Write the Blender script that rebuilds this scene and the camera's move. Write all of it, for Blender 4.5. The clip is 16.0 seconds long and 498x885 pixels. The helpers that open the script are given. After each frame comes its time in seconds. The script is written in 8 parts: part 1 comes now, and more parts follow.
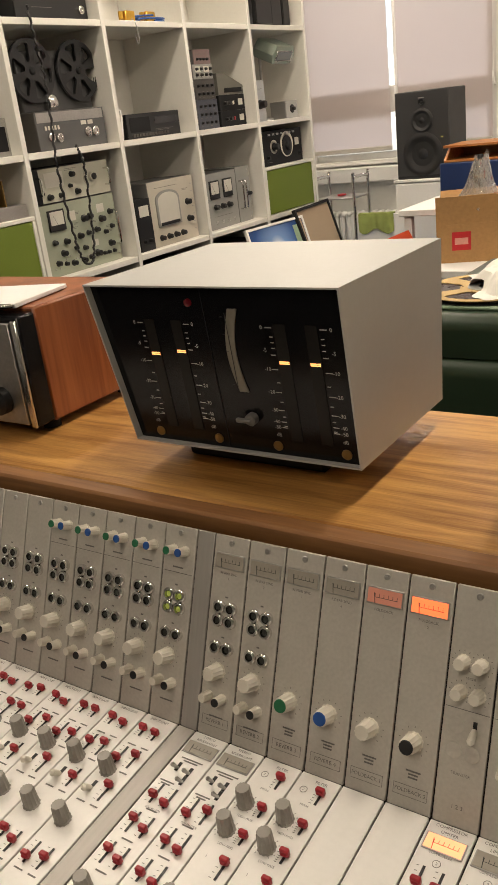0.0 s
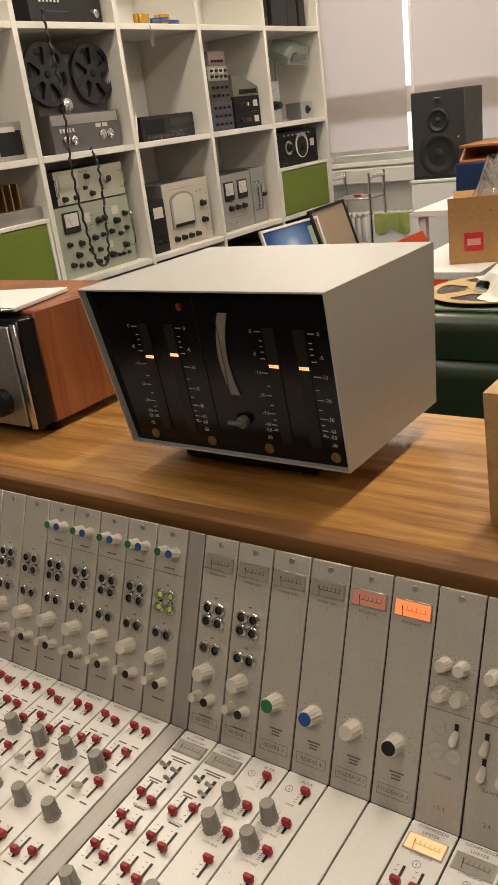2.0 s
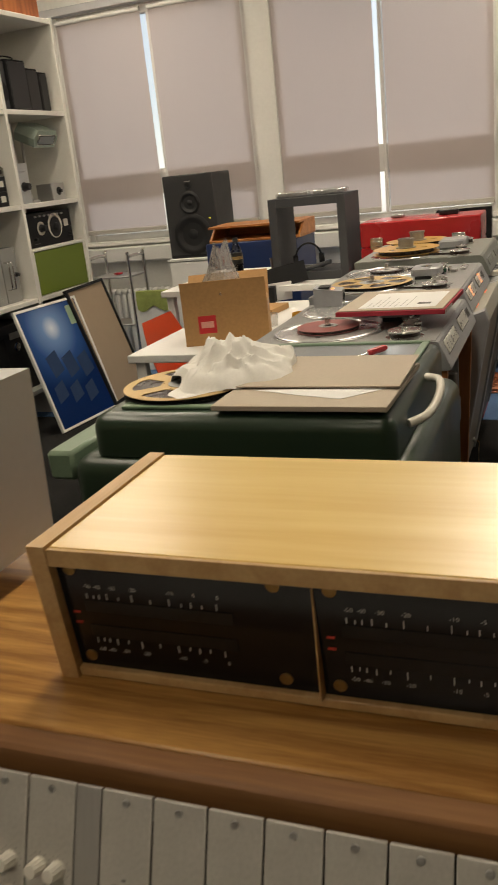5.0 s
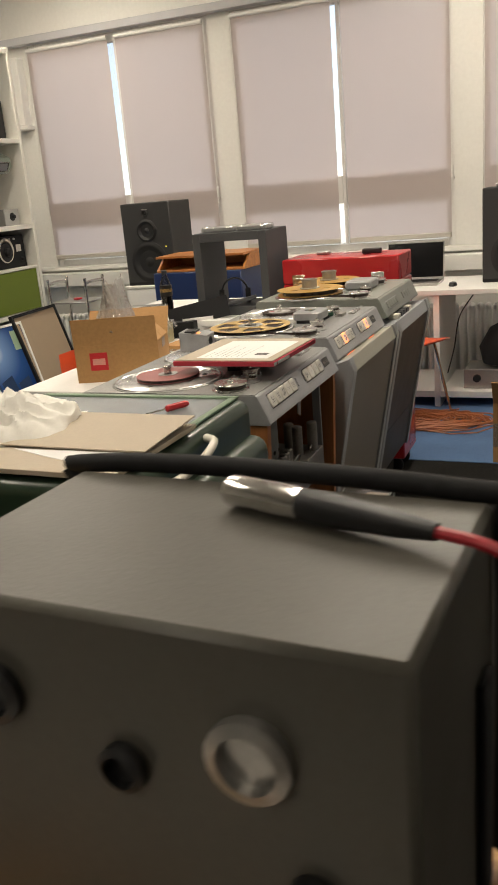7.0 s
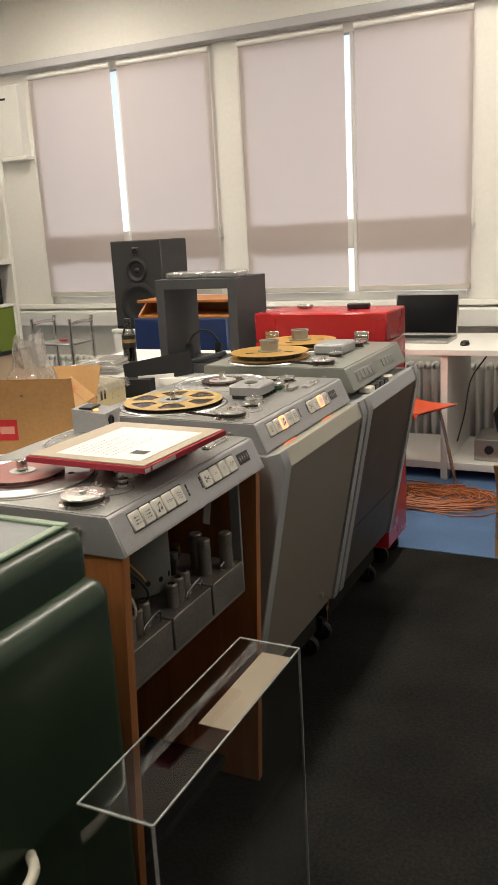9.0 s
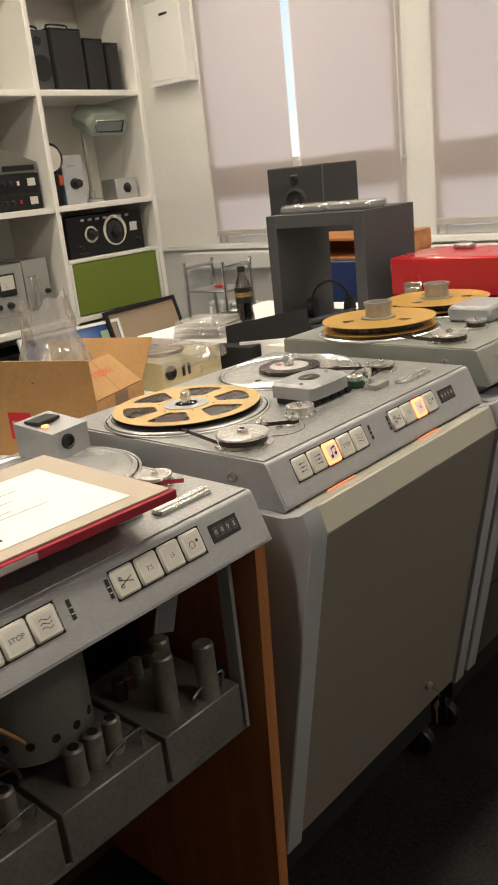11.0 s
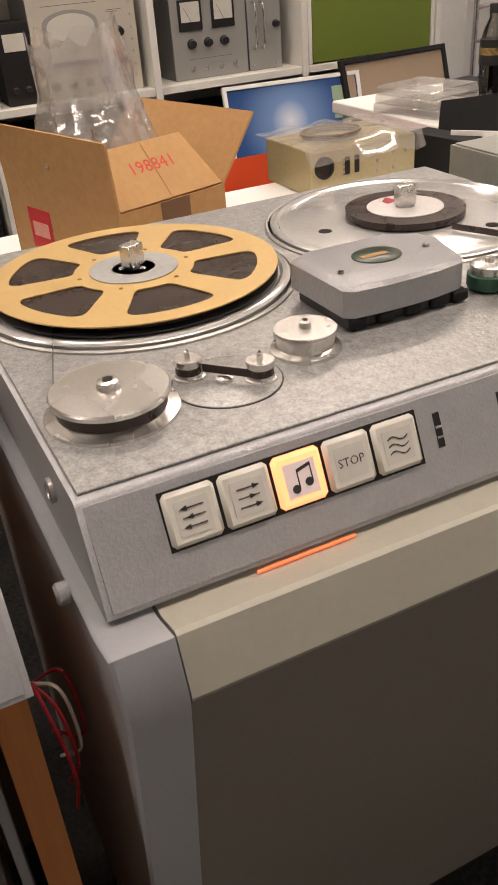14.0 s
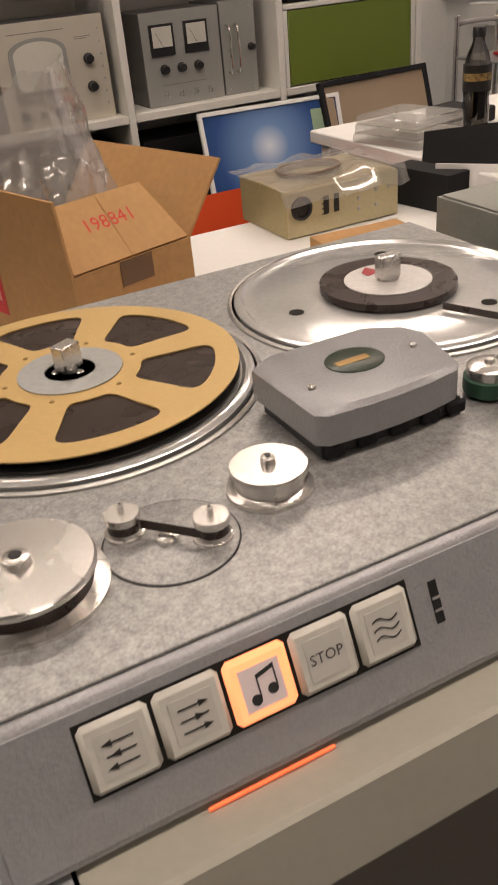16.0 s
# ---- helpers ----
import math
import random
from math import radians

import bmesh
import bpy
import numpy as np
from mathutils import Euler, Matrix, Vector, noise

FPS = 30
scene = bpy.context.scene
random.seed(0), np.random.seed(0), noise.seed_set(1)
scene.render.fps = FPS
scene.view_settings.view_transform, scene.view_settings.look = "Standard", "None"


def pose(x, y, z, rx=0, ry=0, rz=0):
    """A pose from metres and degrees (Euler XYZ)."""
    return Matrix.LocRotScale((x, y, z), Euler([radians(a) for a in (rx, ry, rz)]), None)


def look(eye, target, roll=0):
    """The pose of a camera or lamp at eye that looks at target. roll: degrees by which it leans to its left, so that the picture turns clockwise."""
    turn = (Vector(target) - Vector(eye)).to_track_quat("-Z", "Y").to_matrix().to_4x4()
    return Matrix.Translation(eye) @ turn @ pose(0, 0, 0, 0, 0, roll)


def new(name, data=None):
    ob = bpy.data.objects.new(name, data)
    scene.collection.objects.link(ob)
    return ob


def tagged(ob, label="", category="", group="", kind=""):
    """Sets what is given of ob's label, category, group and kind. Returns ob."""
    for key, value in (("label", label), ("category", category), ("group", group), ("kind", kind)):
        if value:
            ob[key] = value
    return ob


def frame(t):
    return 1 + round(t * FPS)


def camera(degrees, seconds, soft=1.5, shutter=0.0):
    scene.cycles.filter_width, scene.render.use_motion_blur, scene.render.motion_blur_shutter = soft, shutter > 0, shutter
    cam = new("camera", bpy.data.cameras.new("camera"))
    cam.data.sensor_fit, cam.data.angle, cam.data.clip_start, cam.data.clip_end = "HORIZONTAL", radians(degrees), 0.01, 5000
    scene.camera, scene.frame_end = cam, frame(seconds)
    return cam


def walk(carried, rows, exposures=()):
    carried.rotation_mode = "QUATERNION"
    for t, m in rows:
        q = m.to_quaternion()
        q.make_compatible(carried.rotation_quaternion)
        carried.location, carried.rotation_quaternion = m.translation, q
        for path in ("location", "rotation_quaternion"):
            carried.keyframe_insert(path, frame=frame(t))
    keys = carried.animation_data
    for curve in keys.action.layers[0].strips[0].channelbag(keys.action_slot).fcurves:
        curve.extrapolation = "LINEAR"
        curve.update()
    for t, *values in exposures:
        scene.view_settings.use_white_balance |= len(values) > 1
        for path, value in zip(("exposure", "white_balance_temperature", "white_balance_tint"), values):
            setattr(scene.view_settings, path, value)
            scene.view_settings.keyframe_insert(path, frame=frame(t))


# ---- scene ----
cam = camera(33.3, 16.0, soft=1.2, shutter=0.3)
PATH = [
    (0, (0.338, 0.297, 1.337), (-0.744, 1.814, 0.61), -7.0),
    (0.5, (0.341, 0.302, 1.334), (-0.753, 1.805, 0.598), -7.2),
    (1, (0.348, 0.306, 1.335), (-0.761, 1.8, 0.599), -7.3),
    (1.5, (0.361, 0.308, 1.336), (-0.759, 1.797, 0.608), -7.6),
    (2, (0.366, 0.307, 1.339), (-0.754, 1.799, 0.618), -7.4),
    (2.5, (0.365, 0.306, 1.34), (-0.747, 1.809, 0.628), -6.8),
    (3, (0.38, 0.305, 1.346), (-0.71, 1.829, 0.647), -6.4),
    (3.5, (0.416, 0.315, 1.361), (-0.622, 1.887, 0.688), -6.4),
    (4, (0.462, 0.331, 1.363), (-0.484, 1.968, 0.711), -6.9),
    (4.5, (0.501, 0.375, 1.363), (-0.311, 2.088, 0.725), -6.7),
    (5, (0.525, 0.462, 1.365), (-0.19, 2.222, 0.74), -6.2),
    (5.2, (0.535, 0.497, 1.367), (-0.156, 2.266, 0.74), -6.3),
    (7.3, (1.043, 0.757, 1.397), (0.271, 2.517, 0.844), -4.6),
    (7.5, (1.075, 0.814, 1.4), (0.307, 2.584, 0.873), -4.1),
    (8, (1.09, 1.013, 1.398), (0.337, 2.8, 0.908), -2.4),
    (8.2, (1.088, 1.069, 1.398), (0.312, 2.846, 0.908), -2.2),
    (10.3, (1.016, 1.95, 1.364), (-0.068, 3.543, 0.826), -5.4),
    (10.5, (1.012, 2.034, 1.359), (-0.138, 3.576, 0.81), -5.4),
    (11, (0.977, 2.269, 1.333), (-0.326, 3.661, 0.728), -6.2),
    (11.5, (0.912, 2.462, 1.291), (-0.447, 3.736, 0.563), -6.5),
    (12, (0.788, 2.638, 1.253), (-0.584, 3.777, 0.348), -5.1),
    (12.5, (0.733, 2.783, 1.239), (-0.735, 3.749, 0.285), -5.3),
    (13, (0.712, 2.92, 1.229), (-0.843, 3.708, 0.251), -5.9),
    (13.5, (0.683, 3.002, 1.212), (-0.877, 3.727, 0.191), -5.6),
    (14, (0.621, 3.05, 1.215), (-0.936, 3.743, 0.168), -4.6),
    (14.5, (0.587, 3.073, 1.224), (-0.978, 3.743, 0.173), -4.8),
    (15, (0.558, 3.096, 1.22), (-1.007, 3.761, 0.168), -5.5),
    (15.5, (0.528, 3.115, 1.219), (-1.03, 3.793, 0.165), -5.5),
    (16, (0.499, 3.141, 1.231), (-1.061, 3.859, 0.206), -5.7),
]
walk(cam, [(t, look(eye, target, roll)) for t, eye, target, roll in PATH], [(0, 0.08, 6450, 13), (2.5, 0.03, 6450, 13), (4, -0.16, 6450, 11), (5, -0.46, 6500, 10), (7.5, 0.02, 6150, 10), (8, 0.10, 6100, 10), (10.5, 0.08, 6100, 10), (11.5, 0.04, 6300, 11), (12.5, 0.28, 6150, 15), (13.5, 0.17, 6150, 18), (14.5, -0.24, 6250, 22), (16, -0.46, 6300, 21)])

# ---- world, sun and lamps ----
world = bpy.data.worlds.new("world")
scene.world = world
world.use_nodes = True
wn = world.node_tree.nodes
sky = wn.new("ShaderNodeTexSky")
sky.sky_type, sky.sun_disc = 'NISHITA', False
sky.sun_elevation, sky.sun_rotation = radians(24), radians(0)
sky.dust_density, sky.ozone_density = 0.2, 3.0
wn["Background"].inputs["Strength"].default_value = 0.13
haze = wn.new("ShaderNodeHueSaturation")
haze.inputs["Saturation"].default_value, haze.inputs["Value"].default_value = 0.35, 1.15
world.node_tree.links.new(sky.outputs[0], haze.inputs["Color"])
world.node_tree.links.new(haze.outputs[0], wn["Background"].inputs["Color"])


def sun_lamp():
    d = bpy.data.lights.new("sun", 'SUN')
    d.energy, d.angle, d.color = 1.7, radians(25), (1.0, 0.95, 0.88)
    ob = new("sun", d)
    ob.matrix_world = look((-1, 12, 3.2), (-1, 6, 1.4))


sun_lamp()


# ---- materials ----
def mat(name, col, rough=0.5, metal=0.0, vary=0.12, scale=12.0, fine=180.0, bump=0.0, bump_scale=250.0, island=0.0, stretch=None, coat=0.0, spec=0.5):
    m = bpy.data.materials.new(name)
    m.use_nodes = True
    n, l = m.node_tree.nodes, m.node_tree.links
    p = n["Principled BSDF"]
    p.inputs["Roughness"].default_value, p.inputs["Metallic"].default_value = rough, metal
    p.inputs["Specular IOR Level"].default_value = spec
    if coat:
        p.inputs["Coat Weight"].default_value = coat
    tc = n.new("ShaderNodeTexCoord")
    vec = tc.outputs["Object"]
    if stretch:
        mp = n.new("ShaderNodeMapping")
        mp.inputs["Scale"].default_value = stretch
        l.new(vec, mp.inputs["Vector"])
        vec = mp.outputs[0]
    big, small = n.new("ShaderNodeTexNoise"), n.new("ShaderNodeTexNoise")
    big.inputs["Scale"].default_value, small.inputs["Scale"].default_value = scale, fine
    big.inputs["Detail"].default_value = 5
    for t in (big, small):
        l.new(vec, t.inputs["Vector"])
    mix = n.new("ShaderNodeMath")
    mix.operation = 'ADD'
    l.new(big.outputs["Fac"], mix.inputs[0])
    l.new(small.outputs["Fac"], mix.inputs[1])
    ramp = n.new("ShaderNodeMapRange")
    ramp.inputs[1].default_value, ramp.inputs[2].default_value = 0.6, 1.4
    ramp.inputs[3].default_value, ramp.inputs[4].default_value = 1 - vary, 1 + vary
    l.new(mix.outputs[0], ramp.inputs[0])
    val = ramp.outputs[0]
    if island:
        inf = n.new("ShaderNodeObjectInfo")
        r2 = n.new("ShaderNodeMapRange")
        r2.inputs[3].default_value, r2.inputs[4].default_value = 1 - island, 1 + island
        l.new(inf.outputs["Random"], r2.inputs[0])
        mu = n.new("ShaderNodeMath")
        mu.operation = 'MULTIPLY'
        l.new(val, mu.inputs[0])
        l.new(r2.outputs[0], mu.inputs[1])
        val = mu.outputs[0]
    sc = n.new("ShaderNodeVectorMath")
    sc.operation = 'SCALE'
    sc.inputs[0].default_value = col
    l.new(val, sc.inputs["Scale"])
    l.new(sc.outputs[0], p.inputs["Base Color"])
    rr = n.new("ShaderNodeMapRange")
    rr.inputs[3].default_value, rr.inputs[4].default_value = max(0.02, rough - 0.08), min(1, rough + 0.08)
    l.new(big.outputs["Fac"], rr.inputs[0])
    l.new(rr.outputs[0], p.inputs["Roughness"])
    if bump:
        bt, b = n.new("ShaderNodeTexNoise"), n.new("ShaderNodeBump")
        bt.inputs["Scale"].default_value = bump_scale
        l.new(vec, bt.inputs["Vector"])
        b.inputs["Strength"].default_value, b.inputs["Distance"].default_value = bump, 0.002
        l.new(bt.outputs["Fac"], b.inputs["Height"])
        l.new(b.outputs[0], p.inputs["Normal"])
    return m


def wood(name, dark, light, along, rough=0.4, scale=1.0, coat=0.0):
    """Wood with the grain along one axis: 0 x, 1 y, 2 z."""
    m = bpy.data.materials.new(name)
    m.use_nodes = True
    n, l = m.node_tree.nodes, m.node_tree.links
    p = n["Principled BSDF"]
    p.inputs["Roughness"].default_value = rough
    if coat:
        p.inputs["Coat Weight"].default_value, p.inputs["Coat Roughness"].default_value = coat, 0.25
    tc, mp = n.new("ShaderNodeTexCoord"), n.new("ShaderNodeMapping")
    s = [26 * scale] * 3
    s[along] = 1.6 * scale
    mp.inputs["Scale"].default_value = s
    l.new(tc.outputs["Object"], mp.inputs["Vector"])
    a, b = n.new("ShaderNodeTexNoise"), n.new("ShaderNodeTexNoise")
    a.inputs["Scale"].default_value, a.inputs["Detail"].default_value, a.inputs["Distortion"].default_value = 1.0, 8, 0.6
    b.inputs["Scale"].default_value, b.inputs["Detail"].default_value = 9.0, 3
    for t in (a, b):
        l.new(mp.outputs[0], t.inputs["Vector"])
    ad = n.new("ShaderNodeMath")
    ad.operation, ad.inputs[1].default_value = 'MULTIPLY_ADD', 0.35
    l.new(b.outputs["Fac"], ad.inputs[0])
    l.new(a.outputs["Fac"], ad.inputs[2])
    ramp = n.new("ShaderNodeValToRGB")
    ramp.color_ramp.elements[0].position, ramp.color_ramp.elements[0].color = 0.52, (*dark, 1)
    ramp.color_ramp.elements[1].position, ramp.color_ramp.elements[1].color = 0.84, (*light, 1)
    l.new(ad.outputs[0], ramp.inputs[0])
    l.new(ramp.outputs[0], p.inputs["Base Color"])
    bp = n.new("ShaderNodeBump")
    bp.inputs["Strength"].default_value, bp.inputs["Distance"].default_value = 0.15, 0.001
    l.new(b.outputs["Fac"], bp.inputs["Height"])
    l.new(bp.outputs[0], p.inputs["Normal"])
    return m


def glow(name, col, strength):
    m = bpy.data.materials.new(name)
    m.use_nodes = True
    p = m.node_tree.nodes["Principled BSDF"]
    p.inputs["Base Color"].default_value = (*col, 1)
    p.inputs["Emission Color"].default_value, p.inputs["Emission Strength"].default_value = (*col, 1), strength
    return m


def glass(name, col=(1, 1, 1), rough=0.03, thin=True, gloss=0.1):
    m = bpy.data.materials.new(name)
    m.use_nodes = True
    n, l = m.node_tree.nodes, m.node_tree.links
    out = n["Material Output"]
    n.remove(n["Principled BSDF"])
    t, g, mx, fr = n.new("ShaderNodeBsdfTransparent"), n.new("ShaderNodeBsdfGlossy"), n.new("ShaderNodeMixShader"), n.new("ShaderNodeFresnel")
    t.inputs[0].default_value = (*col, 1)
    g.inputs["Roughness"].default_value = rough
    ad = n.new("ShaderNodeMath")
    ad.operation, ad.inputs[1].default_value = 'ADD', gloss
    fr.inputs[0].default_value = 1.45
    l.new(fr.outputs[0], ad.inputs[0])
    l.new(ad.outputs[0], mx.inputs[0])
    l.new(t.outputs[0], mx.inputs[1])
    l.new(g.outputs[0], mx.inputs[2])
    l.new(mx.outputs[0], out.inputs[0])
    return m


def film(name, milky=0.20, shine=0.20):
    """Thin clear plastic: mostly clear, a little milky, a little shine."""
    m = bpy.data.materials.new(name)
    m.use_nodes = True
    n, l = m.node_tree.nodes, m.node_tree.links
    out = n["Material Output"]
    n.remove(n["Principled BSDF"])
    t, g, d, a, b = n.new("ShaderNodeBsdfTransparent"), n.new("ShaderNodeBsdfGlossy"), n.new("ShaderNodeBsdfDiffuse"), n.new("ShaderNodeMixShader"), n.new("ShaderNodeMixShader")
    t.inputs[0].default_value = (0.97, 0.97, 0.96, 1)
    g.inputs["Roughness"].default_value = 0.13
    d.inputs["Color"].default_value = (0.75, 0.73, 0.70, 1)
    a.inputs[0].default_value, b.inputs[0].default_value = milky, shine
    l.new(t.outputs[0], a.inputs[1])
    l.new(d.outputs[0], a.inputs[2])
    l.new(a.outputs[0], b.inputs[1])
    l.new(g.outputs[0], b.inputs[2])
    l.new(b.outputs[0], out.inputs[0])
    return m


def cloth(name, col, through_light):
    m = bpy.data.materials.new(name)
    m.use_nodes = True
    n, l = m.node_tree.nodes, m.node_tree.links
    out = n["Material Output"]
    n.remove(n["Principled BSDF"])
    d, t, mx = n.new("ShaderNodeBsdfDiffuse"), n.new("ShaderNodeBsdfTranslucent"), n.new("ShaderNodeMixShader")
    tc, w = n.new("ShaderNodeTexCoord"), n.new("ShaderNodeTexNoise")
    w.inputs["Scale"].default_value = 260
    l.new(tc.outputs["Object"], w.inputs["Vector"])
    r = n.new("ShaderNodeMapRange")
    r.inputs[3].default_value, r.inputs[4].default_value = 0.9, 1.08
    l.new(w.outputs["Fac"], r.inputs[0])
    sc = n.new("ShaderNodeVectorMath")
    sc.operation, sc.inputs[0].default_value = 'SCALE', col
    l.new(r.outputs[0], sc.inputs["Scale"])
    for s in (d, t):
        l.new(sc.outputs[0], s.inputs["Color"])
    mx.inputs[0].default_value = through_light
    l.new(d.outputs[0], mx.inputs[1])
    l.new(t.outputs[0], mx.inputs[2])
    l.new(mx.outputs[0], out.inputs[0])
    return m


WHITE = mat("white_paint", (0.80, 0.79, 0.76), 0.55, vary=0.03, scale=2.5, fine=60, bump=0.05)
WALL = mat("wall_plaster", (0.80, 0.79, 0.75), 0.8, vary=0.04, scale=1.2, fine=40, bump=0.15, bump_scale=90)
SHELF = mat("shelf_white", (0.78, 0.76, 0.70), 0.45, vary=0.03, scale=3, fine=80)
CARPET = mat("dark_carpet", (0.0155, 0.015, 0.0142), 0.95, vary=0.9, scale=3, fine=110, spec=0.15, bump=1.0, bump_scale=180)
BLUE_CARPET = mat("blue_carpet", (0.09, 0.17, 0.33), 0.95, vary=0.25, scale=5, fine=220, bump=0.8, bump_scale=300)
CONSOLE_WOOD = wood("teak_top", (0.30, 0.130, 0.028), (0.60, 0.325, 0.095), 0, 0.34, scale=2.6, coat=0.15)
CONSOLE_EDGE = wood("teak_edge", (0.16, 0.066, 0.020), (0.30, 0.14, 0.046), 0, 0.5)
REDWOOD = wood("reddish_teak", (0.20, 0.052, 0.013), (0.38, 0.12, 0.035), 2, 0.4, scale=0.8, coat=0.15)
ORANGEWOOD = wood("orange_beech", (0.33, 0.12, 0.035), (0.46, 0.19, 0.065), 2, 0.45)
BIRCH = wood("birch_ply", (0.72, 0.47, 0.13), (0.82, 0.60, 0.21), 0, 0.36, scale=0.5, coat=0.5)
BIRCH_EDGE = wood("birch_solid", (0.46, 0.27, 0.10), (0.60, 0.39, 0.17), 1, 0.45)
ALU = mat("module_alu", (0.55, 0.52, 0.465), 0.42, 0.25, vary=0.10, scale=26, fine=300)
ALU_STRIP = mat("brushed_alu", (0.44, 0.42, 0.39), 0.5, 0.45, vary=0.08, scale=10, fine=300, stretch=(1, 0.05, 1))
PANEL_WHITE = mat("fader_panel_white", (0.86, 0.84, 0.80), 0.3, vary=0.03, scale=14, fine=200)
# near black in place of the shade in gaps, holes and hollow bases
DARK = mat("gap_shade", (0.018, 0.017, 0.015), 0.85, vary=0.2, spec=0.2)
BLACK = mat("black_plastic", (0.012, 0.012, 0.013), 0.4, vary=0.2)
BLACK_GLOSS = mat("black_glass", (0.006, 0.006, 0.007), 0.16, vary=0.1, spec=0.28)
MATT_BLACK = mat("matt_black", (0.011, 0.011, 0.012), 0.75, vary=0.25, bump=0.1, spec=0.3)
KNOB = mat("ivory_knob", (0.72, 0.68, 0.59), 0.35, vary=0.06)
KNOB_GREY = mat("grey_knob", (0.30, 0.28, 0.25), 0.4, vary=0.08)
RED = mat("red_cap", (0.36, 0.015, 0.025), 0.4, vary=0.1)
GREEN_CAP = mat("green_cap", (0.02, 0.16, 0.07), 0.4, vary=0.1)
BLUE_CAP = mat("blue_cap", (0.02, 0.09, 0.33), 0.4, vary=0.1)
CHROME = mat("chrome", (0.72, 0.71, 0.69), 0.16, 1.0, vary=0.05)
TURNED = mat("turned_alu", (0.72, 0.70, 0.67), 0.27, 0.95, vary=0.06, scale=20, fine=400)
STEEL = mat("dull_steel", (0.46, 0.45, 0.43), 0.4, 0.9, vary=0.15, scale=9)
DUSTY = mat("dusty_steel", (0.27, 0.25, 0.225), 0.45, 0.6, vary=0.25, scale=14, fine=160)
BRASS = mat("brass_screw", (0.34, 0.22, 0.08), 0.4, 0.85)
HOUSING = mat("grey_enamel", (0.48, 0.48, 0.46), 0.45, vary=0.03, scale=6, fine=120, bump=0.06, bump_scale=700)
HAMMER = mat("hammered_grey", (0.35, 0.352, 0.36), 0.38, 0.2, vary=0.08, scale=60, fine=420, bump=0.3, bump_scale=420)
DECKPLATE = mat("speckled_deck", (0.32, 0.32, 0.312), 0.36, 0.35, vary=0.40, scale=150, fine=520, bump=0.18, bump_scale=300)
CAB_GREY = mat("cabinet_grey", (0.36, 0.37, 0.385), 0.45, 0.1, vary=0.05, scale=4, fine=200, bump=0.08, bump_scale=600)
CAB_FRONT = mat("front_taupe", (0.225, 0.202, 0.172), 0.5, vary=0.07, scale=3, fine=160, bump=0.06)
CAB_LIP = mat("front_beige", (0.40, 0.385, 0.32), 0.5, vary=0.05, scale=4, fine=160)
CAB_DARK = mat("dark_front", (0.062, 0.056, 0.050), 0.5, vary=0.1)
OLIVE_DECK = mat("olive_deck", (0.27, 0.28, 0.25), 0.4, 0.2, vary=0.1, scale=30, fine=300, bump=0.1)
GOLD = mat("gold_flange", (0.56, 0.385, 0.15), 0.45, 0.25, vary=0.06, scale=20, fine=260)
TAPE = mat("brown_tape", (0.030, 0.018, 0.014), 0.28, vary=0.2, scale=40)
KEYCAP = mat("key_cap", (0.66, 0.64, 0.57), 0.35, vary=0.05)
KEYLABEL = mat("key_label", (0.60, 0.58, 0.53), 0.45, vary=0.03)
INK = mat("ink", (0.03, 0.028, 0.026), 0.6, vary=0.1)
INK_GREY = mat("engraving", (0.16, 0.15, 0.14), 0.6, vary=0.1)
INK_RED = mat("red_ink", (0.62, 0.06, 0.035), 0.7, vary=0.15)
INK_WHITE = mat("white_scale", (0.54, 0.52, 0.47), 0.6, vary=0.05)
GREENCAB = mat("green_hammer", (0.022, 0.041, 0.023), 0.32, 0.0, vary=0.05, scale=8, fine=120, coat=0.12)
GREENRIM = mat("pale_green_rim", (0.19, 0.27, 0.18), 0.35, vary=0.08)
GLASSPLATE = mat("grey_plate", (0.30, 0.32, 0.33), 0.22, 0.3, vary=0.08)
CARD = mat("cardboard", (0.44, 0.245, 0.095), 0.85, vary=0.12, scale=8, fine=90, bump=0.1, bump_scale=60)
CARD_IN = mat("cardboard_inside", (0.50, 0.29, 0.12), 0.85, vary=0.1, scale=8, fine=90)
BEIGE_CARD = mat("beige_board", (0.48, 0.41, 0.32), 0.8, vary=0.05)
PAPER = mat("paper", (0.80, 0.79, 0.77), 0.8, vary=0.03)
RED_CASE = mat("red_lacquer", (0.47, 0.017, 0.022), 0.28, vary=0.08, scale=5, coat=0.3)
RED_LINEN = mat("red_linen", (0.36, 0.022, 0.04), 0.7, vary=0.12, fine=300)
GREENDOOR = mat("green_door", (0.155, 0.21, 0.025), 0.5, vary=0.05, scale=5)
SPEAKER = mat("speaker_grey", (0.030, 0.030, 0.031), 0.55, vary=0.1, bump=0.1)
CUBE_GREY = mat("graphite_board", (0.055, 0.057, 0.062), 0.6, vary=0.08)
ORANGE = mat("orange_plastic", (0.70, 0.085, 0.02), 0.35, vary=0.04)
CONE = mat("cone", (0.011, 0.011, 0.012), 0.6, vary=0.15)
BLIND = cloth("blind_fabric", (0.64, 0.57, 0.55), 0.50)
POLY = film("clear_film")
BAG_FILM = film("bag_film", 0.28, 0.32)
ACRYLIC = glass("acrylic", (0.95, 0.96, 0.95), 0.03, gloss=0.05)
PANE = glass("window_glass", (0.95, 0.97, 0.98), 0.02, gloss=0.02)
LAMP_ORANGE = glow("lit_orange", (1.0, 0.17, 0.05), 1.3)
LAMP_WARM = glow("lit_warm", (1.0, 0.52, 0.24), 0.7)
LAMP_AMBER = glow("lit_amber", (1.0, 0.42, 0.12), 1.8)
TUBE = glow("tube_light", (1.0, 0.90, 0.74), 9.0)
